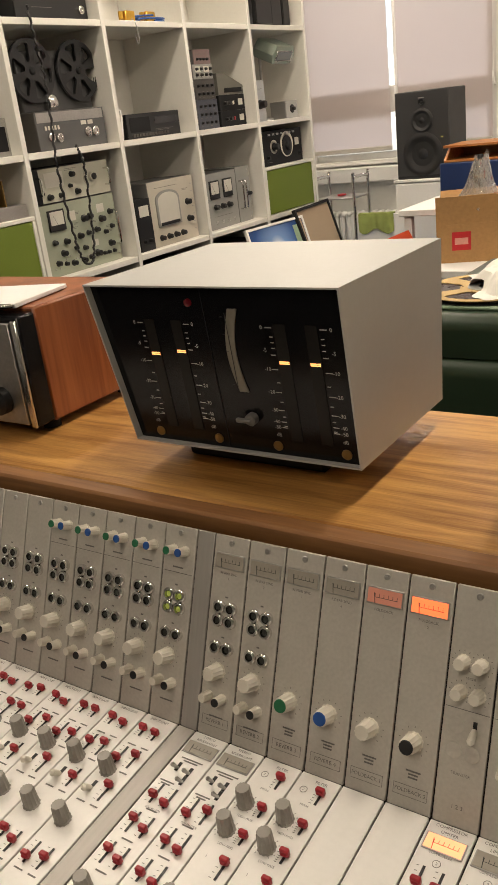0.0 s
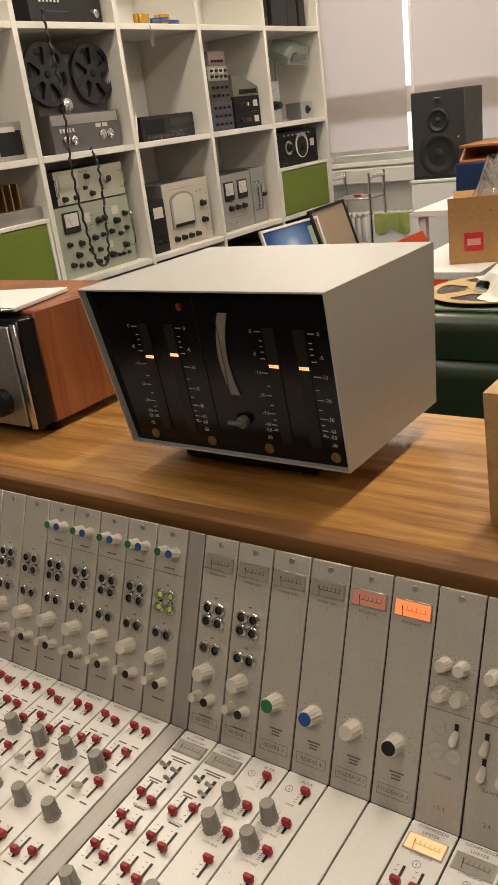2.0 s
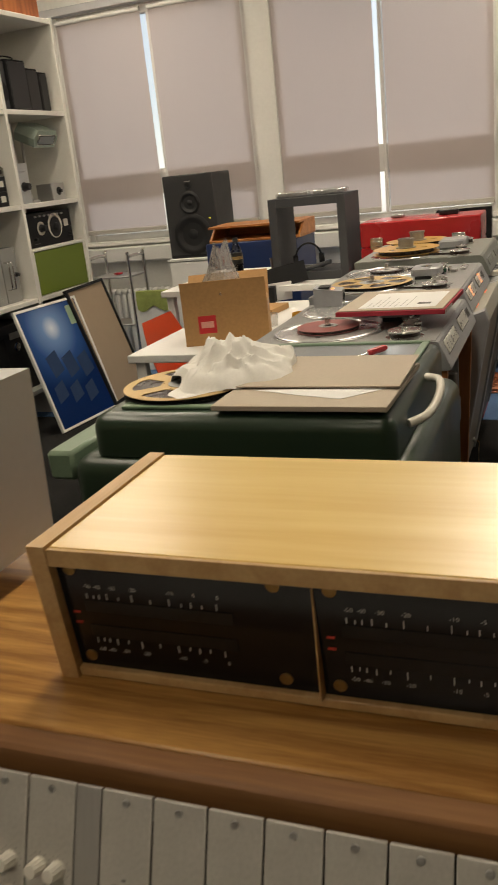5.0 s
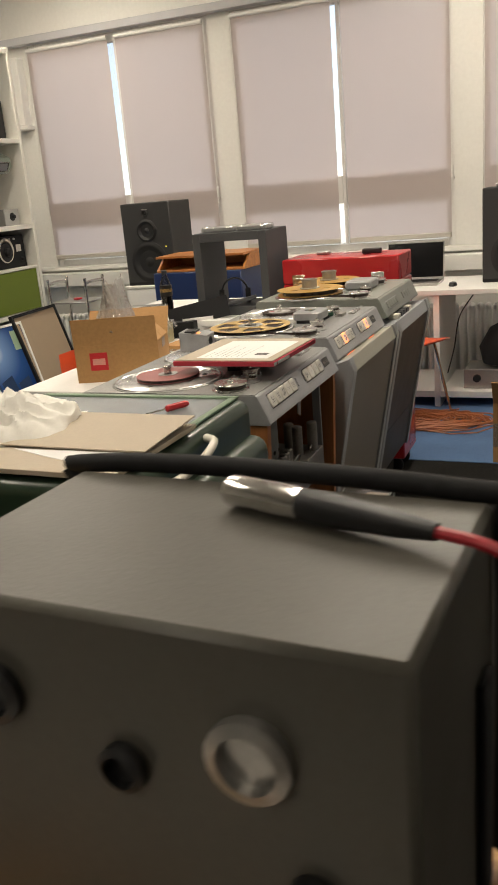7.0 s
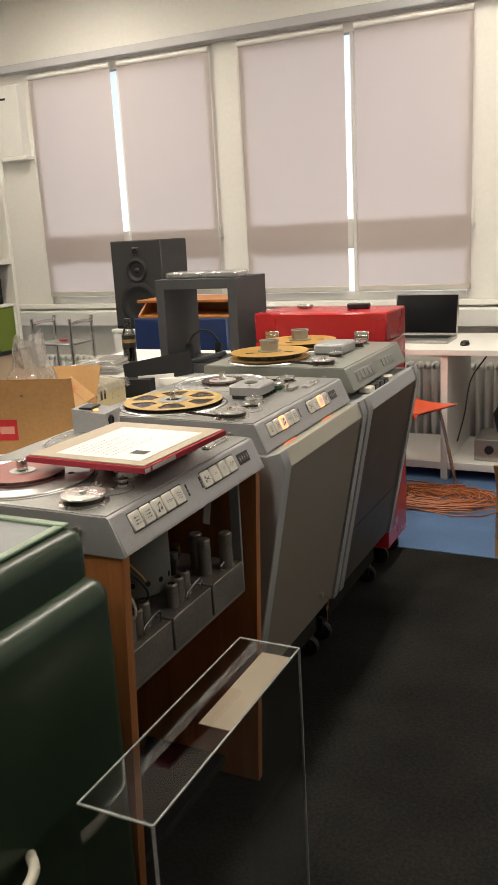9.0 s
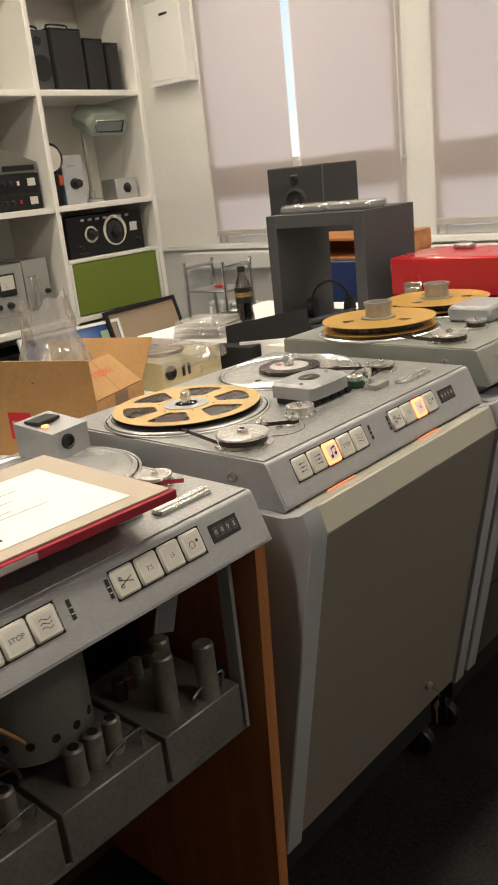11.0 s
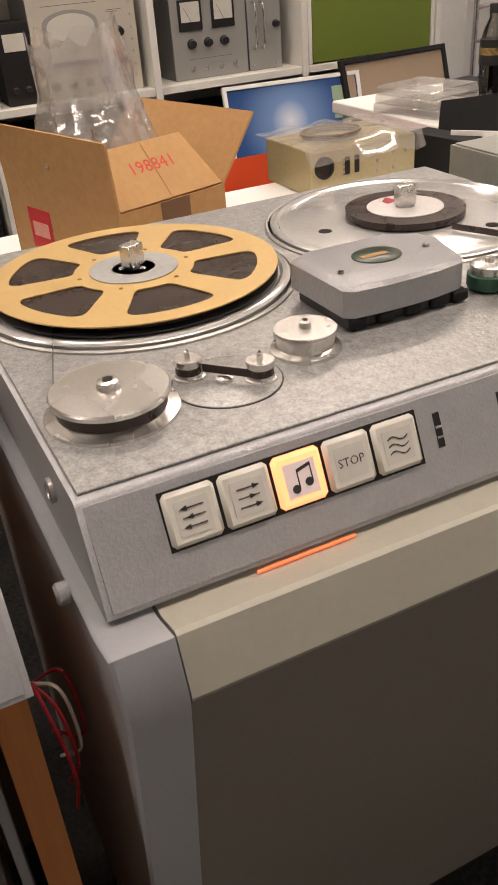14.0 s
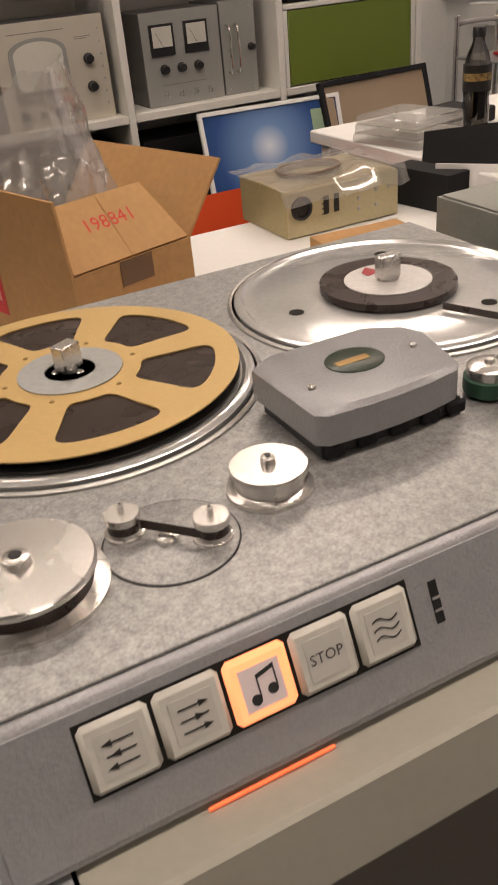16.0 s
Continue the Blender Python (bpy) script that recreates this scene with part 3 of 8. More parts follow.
def console_body():
    c = thing("mixing_console", (-0.1, 0.75, 0), "large vintage mixing console with a teak top", "console")
    o = Vector((-0.1, 0.75, 0))
    # carcass below the panels, near black for the shade in the module gaps
    prof = [(0.395, 0.62), (0.395, 0.745), (0.425, 0.757), (0.783, 0.781), (0.852, 0.952), (0.86, 0.953), (1.19, 0.953), (1.19, 0.62)]
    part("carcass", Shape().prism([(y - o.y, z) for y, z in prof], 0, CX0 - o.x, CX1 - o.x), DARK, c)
    for x in (-0.78, 0.80):
        part("pedestal", Shape().box((x - 0.05 - o.x, 0.50 - o.y, 0.0), (x + 0.05 - o.x, 1.12 - o.y, 0.62), 0.006), CONSOLE_EDGE, c)
    top = Shape().box((CX0 - o.x, 0.893 - o.y, 0.954), (CX1 + 0.02 - o.x, 1.20 - o.y, 0.980), 0.002)
    part("wood_top", top, CONSOLE_WOOD, c, "teak veneer top with fine straight grain")
    part("wood_edge", Shape().box((CX0 - o.x, 0.868 - o.y, 0.954), (CX1 + 0.02 - o.x, 0.8925 - o.y, 0.9805), 0.003), CONSOLE_EDGE, c, "dark solid teak front edge")
    part("arm_rest", Shape().box((CX0 - o.x, 0.36 - o.y, 0.70), (CX1 - o.x, 0.394 - o.y, 0.755), 0.012), CONSOLE_EDGE, c)
    for x in (CX0 - 0.03, CX1):
        part("end_cheek", Shape().prism([(0.36 - o.y, 0.60), (0.36 - o.y, 0.77), (0.78 - o.y, 0.80), (0.85 - o.y, 0.953), (1.20 - o.y, 0.953), (1.20 - o.y, 0.60)], 0, x - o.x, x + 0.029 - o.x), CONSOLE_EDGE, c)
    return c


console_body()

# shared pieces of the modules
def knob_mesh(name, r, h, material, flute=0.10):
    return Shape().lathe([(r * 1.12, 0), (r * 1.12, 0.0012), (r, 0.0016), (r * 0.90, h * 0.93), (r * 0.82, h)], seg=26, smooth=False, flute=flute).mesh(name, material)


def cap_mesh(name, r, material):
    return Shape().lathe([(r, 0), (r, 0.0006), (r * 0.9, 0.0011)], seg=18).mesh(name, material)


K_BIG = knob_mesh("knob", 0.0080, 0.017, KNOB)
K_MID = knob_mesh("knob", 0.0058, 0.013, KNOB)
K_SMALL = knob_mesh("knob", 0.0050, 0.013, KNOB)
K_GREY = knob_mesh("knob", 0.0075, 0.019, KNOB_GREY)
CAPS = {k: (cap_mesh("knob_cap", 0.0062, m), cap_mesh("knob_cap", 0.0041, m)) for k, m in (("g", GREEN_CAP), ("b", BLUE_CAP), ("k", BLACK), ("r", RED))}
JACK = Shape().lathe([(0.0064, 0), (0.0064, 0.0038), (0.0056, 0.0048), (0.0040, 0.0048), (0.0037, 0.0012)], seg=18).mesh("button_ring", CHROME)
JACK_IN = Shape().cyl((0, 0, 0.001), 0.0034, 0.0024, 14, bev=0.0006).mesh("button_lens", mat("clear_lens", (0.05, 0.05, 0.045), 0.15))
JACK_LIT = Shape().cyl((0, 0, 0.001), 0.0028, 0.0026, 14, bev=0.0006).mesh("button_lens", glow("lit_lime", (0.45, 0.52, 0.10), 0.18))
SCREW = Shape().lathe([(0.0029, 0), (0.0029, 0.0008), (0.0022, 0.0014)], seg=14).box((-0.0022, -0.0003, 0.0013), (0.0022, 0.0003, 0.0017)).mesh("screw", STEEL)
FADER_CAP = Shape().box((-0.0042, -0.0026, 0.001), (0.0042, 0.0026, 0.0085), 0.0012).box((-0.003, -0.0036, 0.0025), (0.003, 0.0036, 0.006), 0.001).mesh("slider_cap", RED)
SLOT = Shape().box((-0.0011, -0.011, 0.0002), (0.0011, 0.011, 0.0007)).mesh("slot", BLACK)
TOGGLE = Shape().lathe([(0.0018, 0), (0.0016, 0.005), (0.0022, 0.010), (0.0012, 0.012)], m=pose(0, 0, 0.0005, 28, 0, 0), seg=12).mesh("lever", STEEL)
PADDLE = Shape().lathe([(0.0020, 0), (0.0030, 0.004), (0.0034, 0.011), (0.0015, 0.0135)], m=pose(0, 0, 0.0005, 42, 0, 0), seg=12).mesh("lever", KNOB)
PADDLE_SLOT = Shape().box((-0.0016, -0.0035, 0.0002), (0.0016, 0.0065, 0.0008)).mesh("slot", BLACK)
BLANK = Shape().lathe([(0.0065, 0), (0.0065, 0.0008), (0.0058, 0.0012)], seg=20).mesh("blanking_disc", ALU)
TICKS = {}


def ticks_mesh(r):
    if r not in TICKS:
        s = Shape()
        for i in range(11):
            a = radians(-50 + 28 * i)
            s.box((-0.00025, r, 0.0002), (0.00025, r + 0.0012, 0.0004), m=pose(0, 0, 0, 0, 0, math.degrees(a) - 90))
        TICKS[r] = s.mesh("dial_ticks", INK_GREY)
    return TICKS[r]


def bars(parent, x, y, w, rows, material=INK_GREY, h=0.0014, name="printing"):
    """Small print as plain bars."""
    s = Shape()
    for i in range(rows):
        ww = w * (1.0 if i == 0 else 0.65)
        s.box((x - ww / 2, y - i * 0.0028 - h / 2, 0.00025), (x + ww / 2, y - i * 0.0028 + h / 2, 0.0004))
    return part(name, s, material, parent)


METER_DIM = mat("unlit_meter", (0.36, 0.33, 0.28), 0.3, vary=0.1)
METER_RED = glow("dim_red_meter", (0.60, 0.24, 0.16), 0.16)


def meter_window(p, x, y, w, h, lit):
    """A small edgewise meter."""
    part("meter_bezel", Shape().box((x - w / 2 - 0.0012, y - h / 2 - 0.0012, 0.0002), (x + w / 2 + 0.0012, y + h / 2 + 0.0012, 0.0012), 0.0004), STEEL, p)
    face = {"orange": LAMP_ORANGE, "warm": LAMP_WARM, "dim": METER_DIM, "red": METER_RED}[lit]
    part("meter_face", Shape().box((x - w / 2, y - h / 2, 0.0013), (x + w / 2, y + h / 2, 0.0017)), face, p)
    s = Shape()
    for i in range(6):
        u = x - w / 2 + w * (0.22 + 0.13 * i)
        s.box((u - 0.0002, y - 0.001, 0.0018), (u + 0.0002, y + 0.0022, 0.0019))
    s.box((x - w * 0.3, y - 0.0014, 0.0018), (x + w * 0.4, y - 0.001, 0.0019))
    s.box((x - w * 0.30, y - h * 0.42, 0.0019), (x - w * 0.28, y + h * 0.3, 0.0020), m=Matrix.Translation((x, y, 0)) @ pose(0, 0, 0, 0, 0, 8) @ Matrix.Translation((-x, -y, 0)))
    part("meter_scale", s, INK_RED if lit == "warm" else INK, p)


PLATE_UP = Shape().box((0.0008, -0.0055, -0.004), (0.0392, 0.190, 0.0), 0.0006).mesh("face_plate", ALU)
PLATE_LOW = Shape().box((0.0008, 0.0, -0.004), (0.0392, 0.3585, 0.0), 0.0006).mesh("face_plate", PANEL_WHITE)


def channel_base(x, label, group, frame=PANEL, plate=None, name="channel_module"):
    p = thing(name, frame @ Matrix.Translation((x, 0, 0)), label, "console module", group)
    part("face_plate", plate or PLATE_UP, ALU, p)
    if frame is PANEL:
        part("screw", SCREW, STEEL, p, at=(0.020, 0.1835, 0))
    return p


def knob(p, x, y, mesh, cap="", turn=0, ticks=0.0, big=False):
    k = part("knob", mesh, KNOB, p, at=pose(x, y, 0, 0, 0, turn))
    if cap:
        h = {K_BIG.name: 0.017, K_MID.name: 0.013, K_SMALL.name: 0.013}.get(mesh.name, 0.013)
        part("knob_cap", CAPS[cap][0 if big else 1], BLACK, k, {"g": "green knob cap", "b": "blue knob cap", "k": "black knob cap", "r": "red knob cap"}[cap], at=(0, 0, h))
    if ticks:
        part("dial_ticks", ticks_mesh(ticks), INK_GREY, p, at=(x, y, 0))


def sockets(p, y, rows, lit=False):
    for r in range(rows):
        for c in range(2):
            at = (0.0135 + 0.0135 * c, y - 0.0128 * r, 0)
            j = part("push_button", JACK, CHROME, p, at=at)
            part("button_lens", JACK_LIT if lit else JACK_IN, BLACK, j, "lit lime green lens" if lit else "")
    bars(p, 0.02, y + 0.010, 0.003, 1)


def send_bus(p, lit=False, words=True):
    sockets(p, 0.1215, 2, lit)
    sockets(p, 0.0825, 1)
    knob(p, 0.0180, 0.0595, K_BIG, turn=random.uniform(0, 90), ticks=0.0115)
    knob(p, 0.0105, 0.0335, K_SMALL, turn=20)
    knob(p, 0.0260, 0.0335, K_SMALL, "k", turn=50)
    bars(p, 0.0205, 0.015, 0.016, 1)


def upper_row():
    # left group, ends at the first filler strip
    for i in range(19):
        x = -0.174 - 0.04 * i
        if x < CX0:
            break
        pair = i < 5
        p = channel_base(x, "grey input module with %s push buttons%s" % ("lit green" if i == 0 else "unlit", " and coloured knobs" if pair else ""), "upper console modules")
        send_bus(p, lit=(i == 0))
        if pair:
            knob(p, 0.0130, 0.166, K_SMALL, "g", 10)
            knob(p, 0.0275, 0.166, K_SMALL, "b", 40)
            bars(p, 0.02, 0.149, 0.013, 1)
            part("engraved_line", Shape().box((0.002, 0.1435, 0.0002), (0.038, 0.144, 0.0004)), INK_GREY, p)
    for x in (-0.1335, 0.207):
        solo("filler_strip", Shape().box((0.0004, -0.0055, -0.004), (0.0198, 0.190, 0.0), 0.0005), ALU_STRIP, "bare aluminium filler strip between module groups", "panel", PANEL @ Matrix.Translation((x, 0, 0)), "filler strips")
    names = ["REVERB 1", "REVERB 2", "REVERB 3", "REVERB 4", "FOLDBACK 1", "FOLDBACK 2"]
    for i, nm in enumerate(names):
        p = channel_base(-0.113 + 0.04 * i, ["grey aluminium reverb module with push buttons and meter", "grey aluminium reverb module with push buttons and meter", "grey aluminium reverb module with green knob", "grey aluminium reverb module with blue knob",
                                             "grey aluminium foldback module with dim red meter", "grey aluminium foldback module with glowing orange meter"][i], "upper console modules")
        meter_window(p, 0.020, 0.166, 0.031, 0.0125, "orange" if i == 5 else "red" if i == 4 else "dim")
        if i < 4:
            lettering("REVERB SEND", 0.0032, INK_GREY, p, (0.020, 0.154, 0.0004))
        else:
            lettering("FOLDBACK", 0.0034, INK_GREY, p, (0.020, 0.154, 0.0004))
        lettering(str(1 + i % 4 if i < 4 else i - 3), 0.0032, INK_GREY, p, (0.020, 0.149, 0.0004))
        if i < 2:
            send_bus(p)
        else:
            knob(p, 0.0185, 0.0525, K_BIG, " gb k"[i - 1].strip() if i < 4 else ("k" if i == 5 else ""), turn=25 * i, ticks=0.0118, big=True)
            bars(p, 0.021, 0.0275, 0.013, 3)
        part("label_frame", Shape().box((0.005, 0.0052, 0.0002), (0.035, 0.0055, 0.0004)).box((0.005, 0.0145, 0.0002), (0.035, 0.0148, 0.0004)).box((0.005, 0.0052, 0.0002), (0.0053, 0.0148, 0.0004)).box((0.0347, 0.0052, 0.0002), (0.035, 0.0148, 0.0004)), INK_GREY, p)
        lettering(nm, 0.0052 if i < 4 else 0.0047, INK_GREY, p, (0.020, 0.010, 0.0004))
    for i in range(2):
        p = channel_base(0.127 + 0.04 * i, "grey aluminium transfer module with ivory knobs and levers", "upper console modules")
        for r in range(2):
            for c in range(2):
                knob(p, 0.0125 + 0.0150 * c, 0.129 - 0.0245 * r, K_MID, turn=31 * r + 17 * c, ticks=0.0085)
        lettering("MIXER", 0.0030, INK_GREY, p, (0.020, 0.1165, 0.0004))
        part("engraved_line", Shape().box((0.002, 0.0905, 0.0002), (0.038, 0.091, 0.0004)), INK_GREY, p)
        for r in range(2):
            for c in range(2):
                at = (0.0125 + 0.0150 * c, 0.077 - 0.0205 * r, 0)
                if i == 0 and not (r == 0 and c == 1):
                    part("blanking_disc", BLANK, ALU, p, at=at)
                else:
                    part("slot", PADDLE_SLOT, BLACK, p, at=at)
                    part("lever", PADDLE, KNOB, p, "ivory lever switch", at=at)
        lettering("TRANSFER", 0.0034, INK_GREY, p, (0.020, 0.038, 0.0004))
        lettering("1 2 3" if i == 0 else "3 4", 0.005, INK_GREY, p, (0.020, 0.011, 0.0004))
    i = 0
    while 0.2272 + 0.04 * (i + 1) <= CX1:
        p = channel_base(0.2272 + 0.04 * i, "grey aluminium send module with unlit push buttons", "upper console modules")
        send_bus(p)
        i += 1


upper_row()


def slider(p, x, y, pos, length=1.0):
    part("slot", SLOT, BLACK, p, at=Matrix.Translation((x, y, 0)) @ Matrix.Diagonal((1, length, 1, 1)))
    part("slider_cap", FADER_CAP, RED, p, "red slider cap", at=(x, y + pos, 0))
    s = Shape()
    for k in range(5):
        s.box((x - 0.0062, y - 0.010 * length + 0.005 * length * k - 0.0002, 0.0002), (x - 0.0040, y - 0.010 * length + 0.005 * length * k + 0.0002, 0.0004))
    part("scale_marks", s, INK, p)


def input_strip(x, seed):
    p = channel_base(x, "white enamelled input strip with red sliders", "lower console strips", LOWER, PLATE_LOW, "input_strip")
    rnd = random.Random(seed)
    lettering("INPUT-UNIT", 0.0040, INK_GREY, p, (0.020, 0.3535, 0.0004))
    for y, ln in ((0.335, 0.5), (0.303, 1.0), (0.262, 1.0), (0.185, 1.0), (0.095, 1.0)):
        for c in range(2):
            if y == 0.262 and c == 0:
                part("slot", PADDLE_SLOT, BLACK, p, at=(0.012, y, 0))
                part("lever", PADDLE, KNOB, p, at=(0.012, y - 0.002, 0))
                continue
            slider(p, 0.012 + 0.016 * c, y, rnd.choice((-0.006, 0.006, 0.004, 0.0)) * ln, ln)
        bars(p, 0.013, y - 0.017, 0.010, 1)
        bars(p, 0.029, y - 0.017, 0.009, 1)
    for y in (0.283, 0.222):
        part("knob", K_GREY, KNOB_GREY, p, "grey ribbed knob", at=pose(0.013, y, 0, 0, 0, rnd.uniform(0, 60)))
    k = part("knob", K_GREY, KNOB_GREY, p, at=(0.014, 0.140, 0))
    part("knob_cap", CAPS["r"][0], RED, k, "red knob cap", at=(0, 0, 0.019))


def lower_row():
    x = -0.174
    for i in range(18):
        if x - 0.04 * i < CX0:
            break
        input_strip(x - 0.04 * i, 20 + i)
    solo("fader_filler", Shape().box((0.0004, 0, -0.004), (0.0198, 0.3585, 0.0), 0.0005), ALU_STRIP, "bare brushed aluminium strip between fader groups", "panel", LOWER @ Matrix.Translation((-0.1335, 0, 0)), "filler strips")
    for i in range(2):
        p = channel_base(-0.113 + 0.04 * i, "white stereo reverb strip with small meter and toggles", "lower console strips", LOWER, PLATE_LOW, "reverb_strip")
        lettering("STEREO", 0.0038, INK_GREY, p, (0.020, 0.3545, 0.0004))
        lettering("REVERB-UNIT", 0.0038, INK_GREY, p, (0.020, 0.3495, 0.0004))
        meter_window(p, 0.020, 0.339, 0.032, 0.013, "dim")
        for c, y in ((0, 0.313), (1, 0.3115), (1, 0.301)):
            at = (0.012 + 0.014 * c, y, 0)
            part("slot", PADDLE_SLOT, BLACK, p, at=at)
            part("lever", TOGGLE, STEEL, p, "small chrome toggle", at=at)
        bars(p, 0.020, 0.3255, 0.024, 2)
        bars(p, 0.013, 0.296, 0.016, 2)
        for y in (0.281, 0.2475, 0.214):
            for c in range(2):
                slider(p, 0.0125 + 0.0155 * c, y, (0.002, -0.004, -0.008)[(i + c + int(y * 100)) % 3], 1.0)
            bars(p, 0.020, y - 0.017, 0.012, 1)
        lettering("EQUALIZER", 0.0032, INK_GREY, p, (0.020, 0.2655, 0.0004))
        part("knob", K_GREY, KNOB_GREY, p, at=(0.020, 0.178, 0))
    for i in range(2):
        p = channel_base(-0.033 + 0.04 * i, "white filter strip with grey knobs and red sliders", "lower console strips", LOWER, PLATE_LOW, "filter_strip")
        lettering("FILTER", 0.0040, INK_GREY, p, (0.023, 0.3515, 0.0004))
        lettering("2", 0.0036, INK_GREY, p, (0.011, 0.3405, 0.0004))
        part("ring_mark", flange(Shape(), (0.011, 0.3405), 0.0030, 0.0034, 0.0002, 0.0002, 0, 0.0031, 0.0033, 0, seg=20), INK_GREY, p)
        slider(p, 0.028, 0.336, 0.005, 0.6)
        lettering("MODE", 0.0030, INK_GREY, p, (0.020, 0.3255, 0.0004))
        for y, w in ((0.306, "HIGH PASS"), (0.276, "LOW PASS")):
            part("knob", K_GREY, KNOB_GREY, p, "grey ribbed knob", at=pose(0.0125, y, 0, 0, 0, 30))
            part("dial_ticks", ticks_mesh(0.0095), INK_GREY, p, at=(0.0125, y, 0))
            slider(p, 0.030, y - 0.004, 0.004, 0.4)
            lettering(w, 0.0032, INK_GREY, p, (0.020, y - 0.0135, 0.0004))
        slider(p, 0.030, 0.243, 0.005, 1.0)
        lettering("1", 0.0036, INK_GREY, p, (0.011, 0.248, 0.0004))
        part("knob", K_GREY, KNOB_GREY, p, at=(0.0125, 0.200, 0))
    for i in range(2):
        channel_base(0.047 + 0.04 * i, "blank white strip of the console", "lower console strips", LOWER, PLATE_LOW, "blank_strip")
    for i in range(2):
        p = channel_base(0.127 + 0.04 * i, "white limiter strip with %s meter" % ("lit" if i == 0 else "unlit"), "lower console strips", LOWER, PLATE_LOW, "limiter_strip")
        lettering("COMPRESSOR", 0.0042, INK_GREY, p, (0.020, 0.3545, 0.0004))
        lettering("LIMITER", 0.0042, INK_GREY, p, (0.020, 0.3495, 0.0004))
        meter_window(p, 0.020, 0.338, 0.031, 0.014, "warm" if i == 0 else "dim")
        lettering("COMPRESSION", 0.0028, INK_GREY, p, (0.020, 0.3285, 0.0004))
        lettering("2", 0.0036, INK_GREY, p, (0.020, 0.3205, 0.0004))
        part("ring_mark", flange(Shape(), (0.020, 0.3205), 0.0030, 0.0034, 0.0002, 0.0002, 0, 0.0031, 0.0033, 0, seg=20), INK_GREY, p)
        for c in range(2):
            slider(p, 0.0125 + 0.0155 * c, 0.304, -0.006, 1.0)
            slider(p, 0.0125 + 0.0155 * c, 0.265, 0.004, 1.0)
        bars(p, 0.020, 0.287, 0.020, 2)
    i = 0
    while 0.207 + 0.04 * (i + 1) <= CX1:
        channel_base(0.207 + 0.04 * i, "blank white strip of the console", "lower console strips", LOWER, PLATE_LOW, "blank_strip")
        i += 1


lower_row()

# ---- boxes on the console ----
SLOT = mat("smoked_slot", (0.014, 0.013, 0.012), 0.25, spec=0.25)


def meter_housing():
    """Sloping grey housing with two twin light-spot level meters and a phase meter."""
    t = thing("level_meter_housing", (-0.152, 0.95, 0.98), "grey enamelled level meter housing with black sloping face", "level meter")
    w, zb, zt, yb, yt, back = 0.304, 0.030, 0.211, 0.0, -0.020, 0.222
    h = w / 2
    prof = [(yb, zb), (yt, zt), (back, zt), (back - 0.010, zb + 0.003)]
    s = Shape()
    th = 0.0018
    s.prism([(yt, zt), (yt, zt - th), (back, zt - th), (back, zt)], 0, -h, h)
    s.prism([(yb, zb), (yb, zb + th), (back - 0.010, zb + th), (back - 0.010, zb)], 0, -h, h)
    for x in (-h, h - th):
        s.prism([(yb, zb + th), (yt, zt - th), (back, zt - th), (back - 0.010, zb + th)], 0, x, x + th)
    s.prism([(back - 0.003, zt - th), (back - 0.013, zb + th), (back - 0.010, zb + th), (back, zt - th)], 0, -h + th, h - th)
    def taper(x, up):
        return x + 0.022 * (1 - up) * max(0.0, -x / h)
    s.v = [(taper(x, (z - zb) / (zt - zb)), y, z) for x, y, z in s.v]
    part("shell", s, HOUSING, t, "pale grey enamelled steel shell")
    part("foot", Shape().box((-0.09, 0.04, 0), (0.09, 0.16, 0.030), 0.004), MATT_BLACK, t)
    # face frame: x right, y up the face, z out
    ang = math.degrees(math.atan2(zt - zb, yt - yb))
    F = Matrix.Translation((0, yb + 0.008, zb + th)) @ pose(0, 0, 0, ang, 0, 0)
    L = math.hypot(zt - zb, yt - yb) - 2 * th
    fs_ = Shape().box((-h + th + 0.0005, 0, -0.003), (h - th - 0.0005, L, 0))
    fs_.v = [(taper(x, y / L), y, z) for x, y, z in fs_.v]
    face = part("face", fs_, BLACK_GLOSS, t, "glossy black meter face", at=F)
    for u, sgn in ((-0.078, -1), (-0.043, 1), (0.080, -1), (0.114, 1)):
        part("light_slot", Shape().box((u - 0.0065, 0.018, 0.0002), (u + 0.0065, L - 0.036, 0.0008)), SLOT, face)
        sc = Shape()
        for v, ln in ((0, 8), (0.08, 4), (0.13, 4), (0.18, 4), (0.24, 6), (0.37, 8), (0.49, 4), (0.58, 8), (0.67, 4), (0.75, 8), (0.81, 4), (0.86, 7), (0.90, 4), (0.915, 7)):
            y = L - 0.040 - v * (L - 0.062)
            a, b = u + sgn * 0.009, u + sgn * (0.009 + ln * 0.0009)
            sc.box((min(a, b), y - 0.0004, 0.0002), (max(a, b), y + 0.0004, 0.0005))
        part("scale", sc, INK_WHITE, face)
        for v, tx in ((0, "0"), (0.18 + 0.02, "-5"), (0.37, "-10"), (0.58, "-20"), (0.75, "-30"), (0.86, "-40"), (0.915, "-50"), (0.99, "dB")):
            lettering(tx, 0.0058, INK_WHITE, face, (u + sgn * 0.0205, L - 0.040 - v * (L - 0.062), 0.0004))
        for k in range(2):
            y = L - 0.040 - (0.305 if u < 0 else 0.315) * (L - 0.062) + 0.0018 * k + (0.004 if u == -0.043 else 0)
            part("light_spot", Shape().box((u - 0.0055, y, 0.0009), (u + 0.0055, y + 0.0013, 0.0012)), LAMP_AMBER, face, "glowing amber level spot")
    part("seam", Shape().box((-0.0055, 0.002, 0.0002), (-0.0047, L - 0.004, 0.0006)), MATT_BLACK, face)
    arc = Shape()
    n = 14
    for rr, z in ((0.0, 0),):
        pts = []
        for i in range(n + 1):
            y = L - 0.022 - (0.088) * i / n
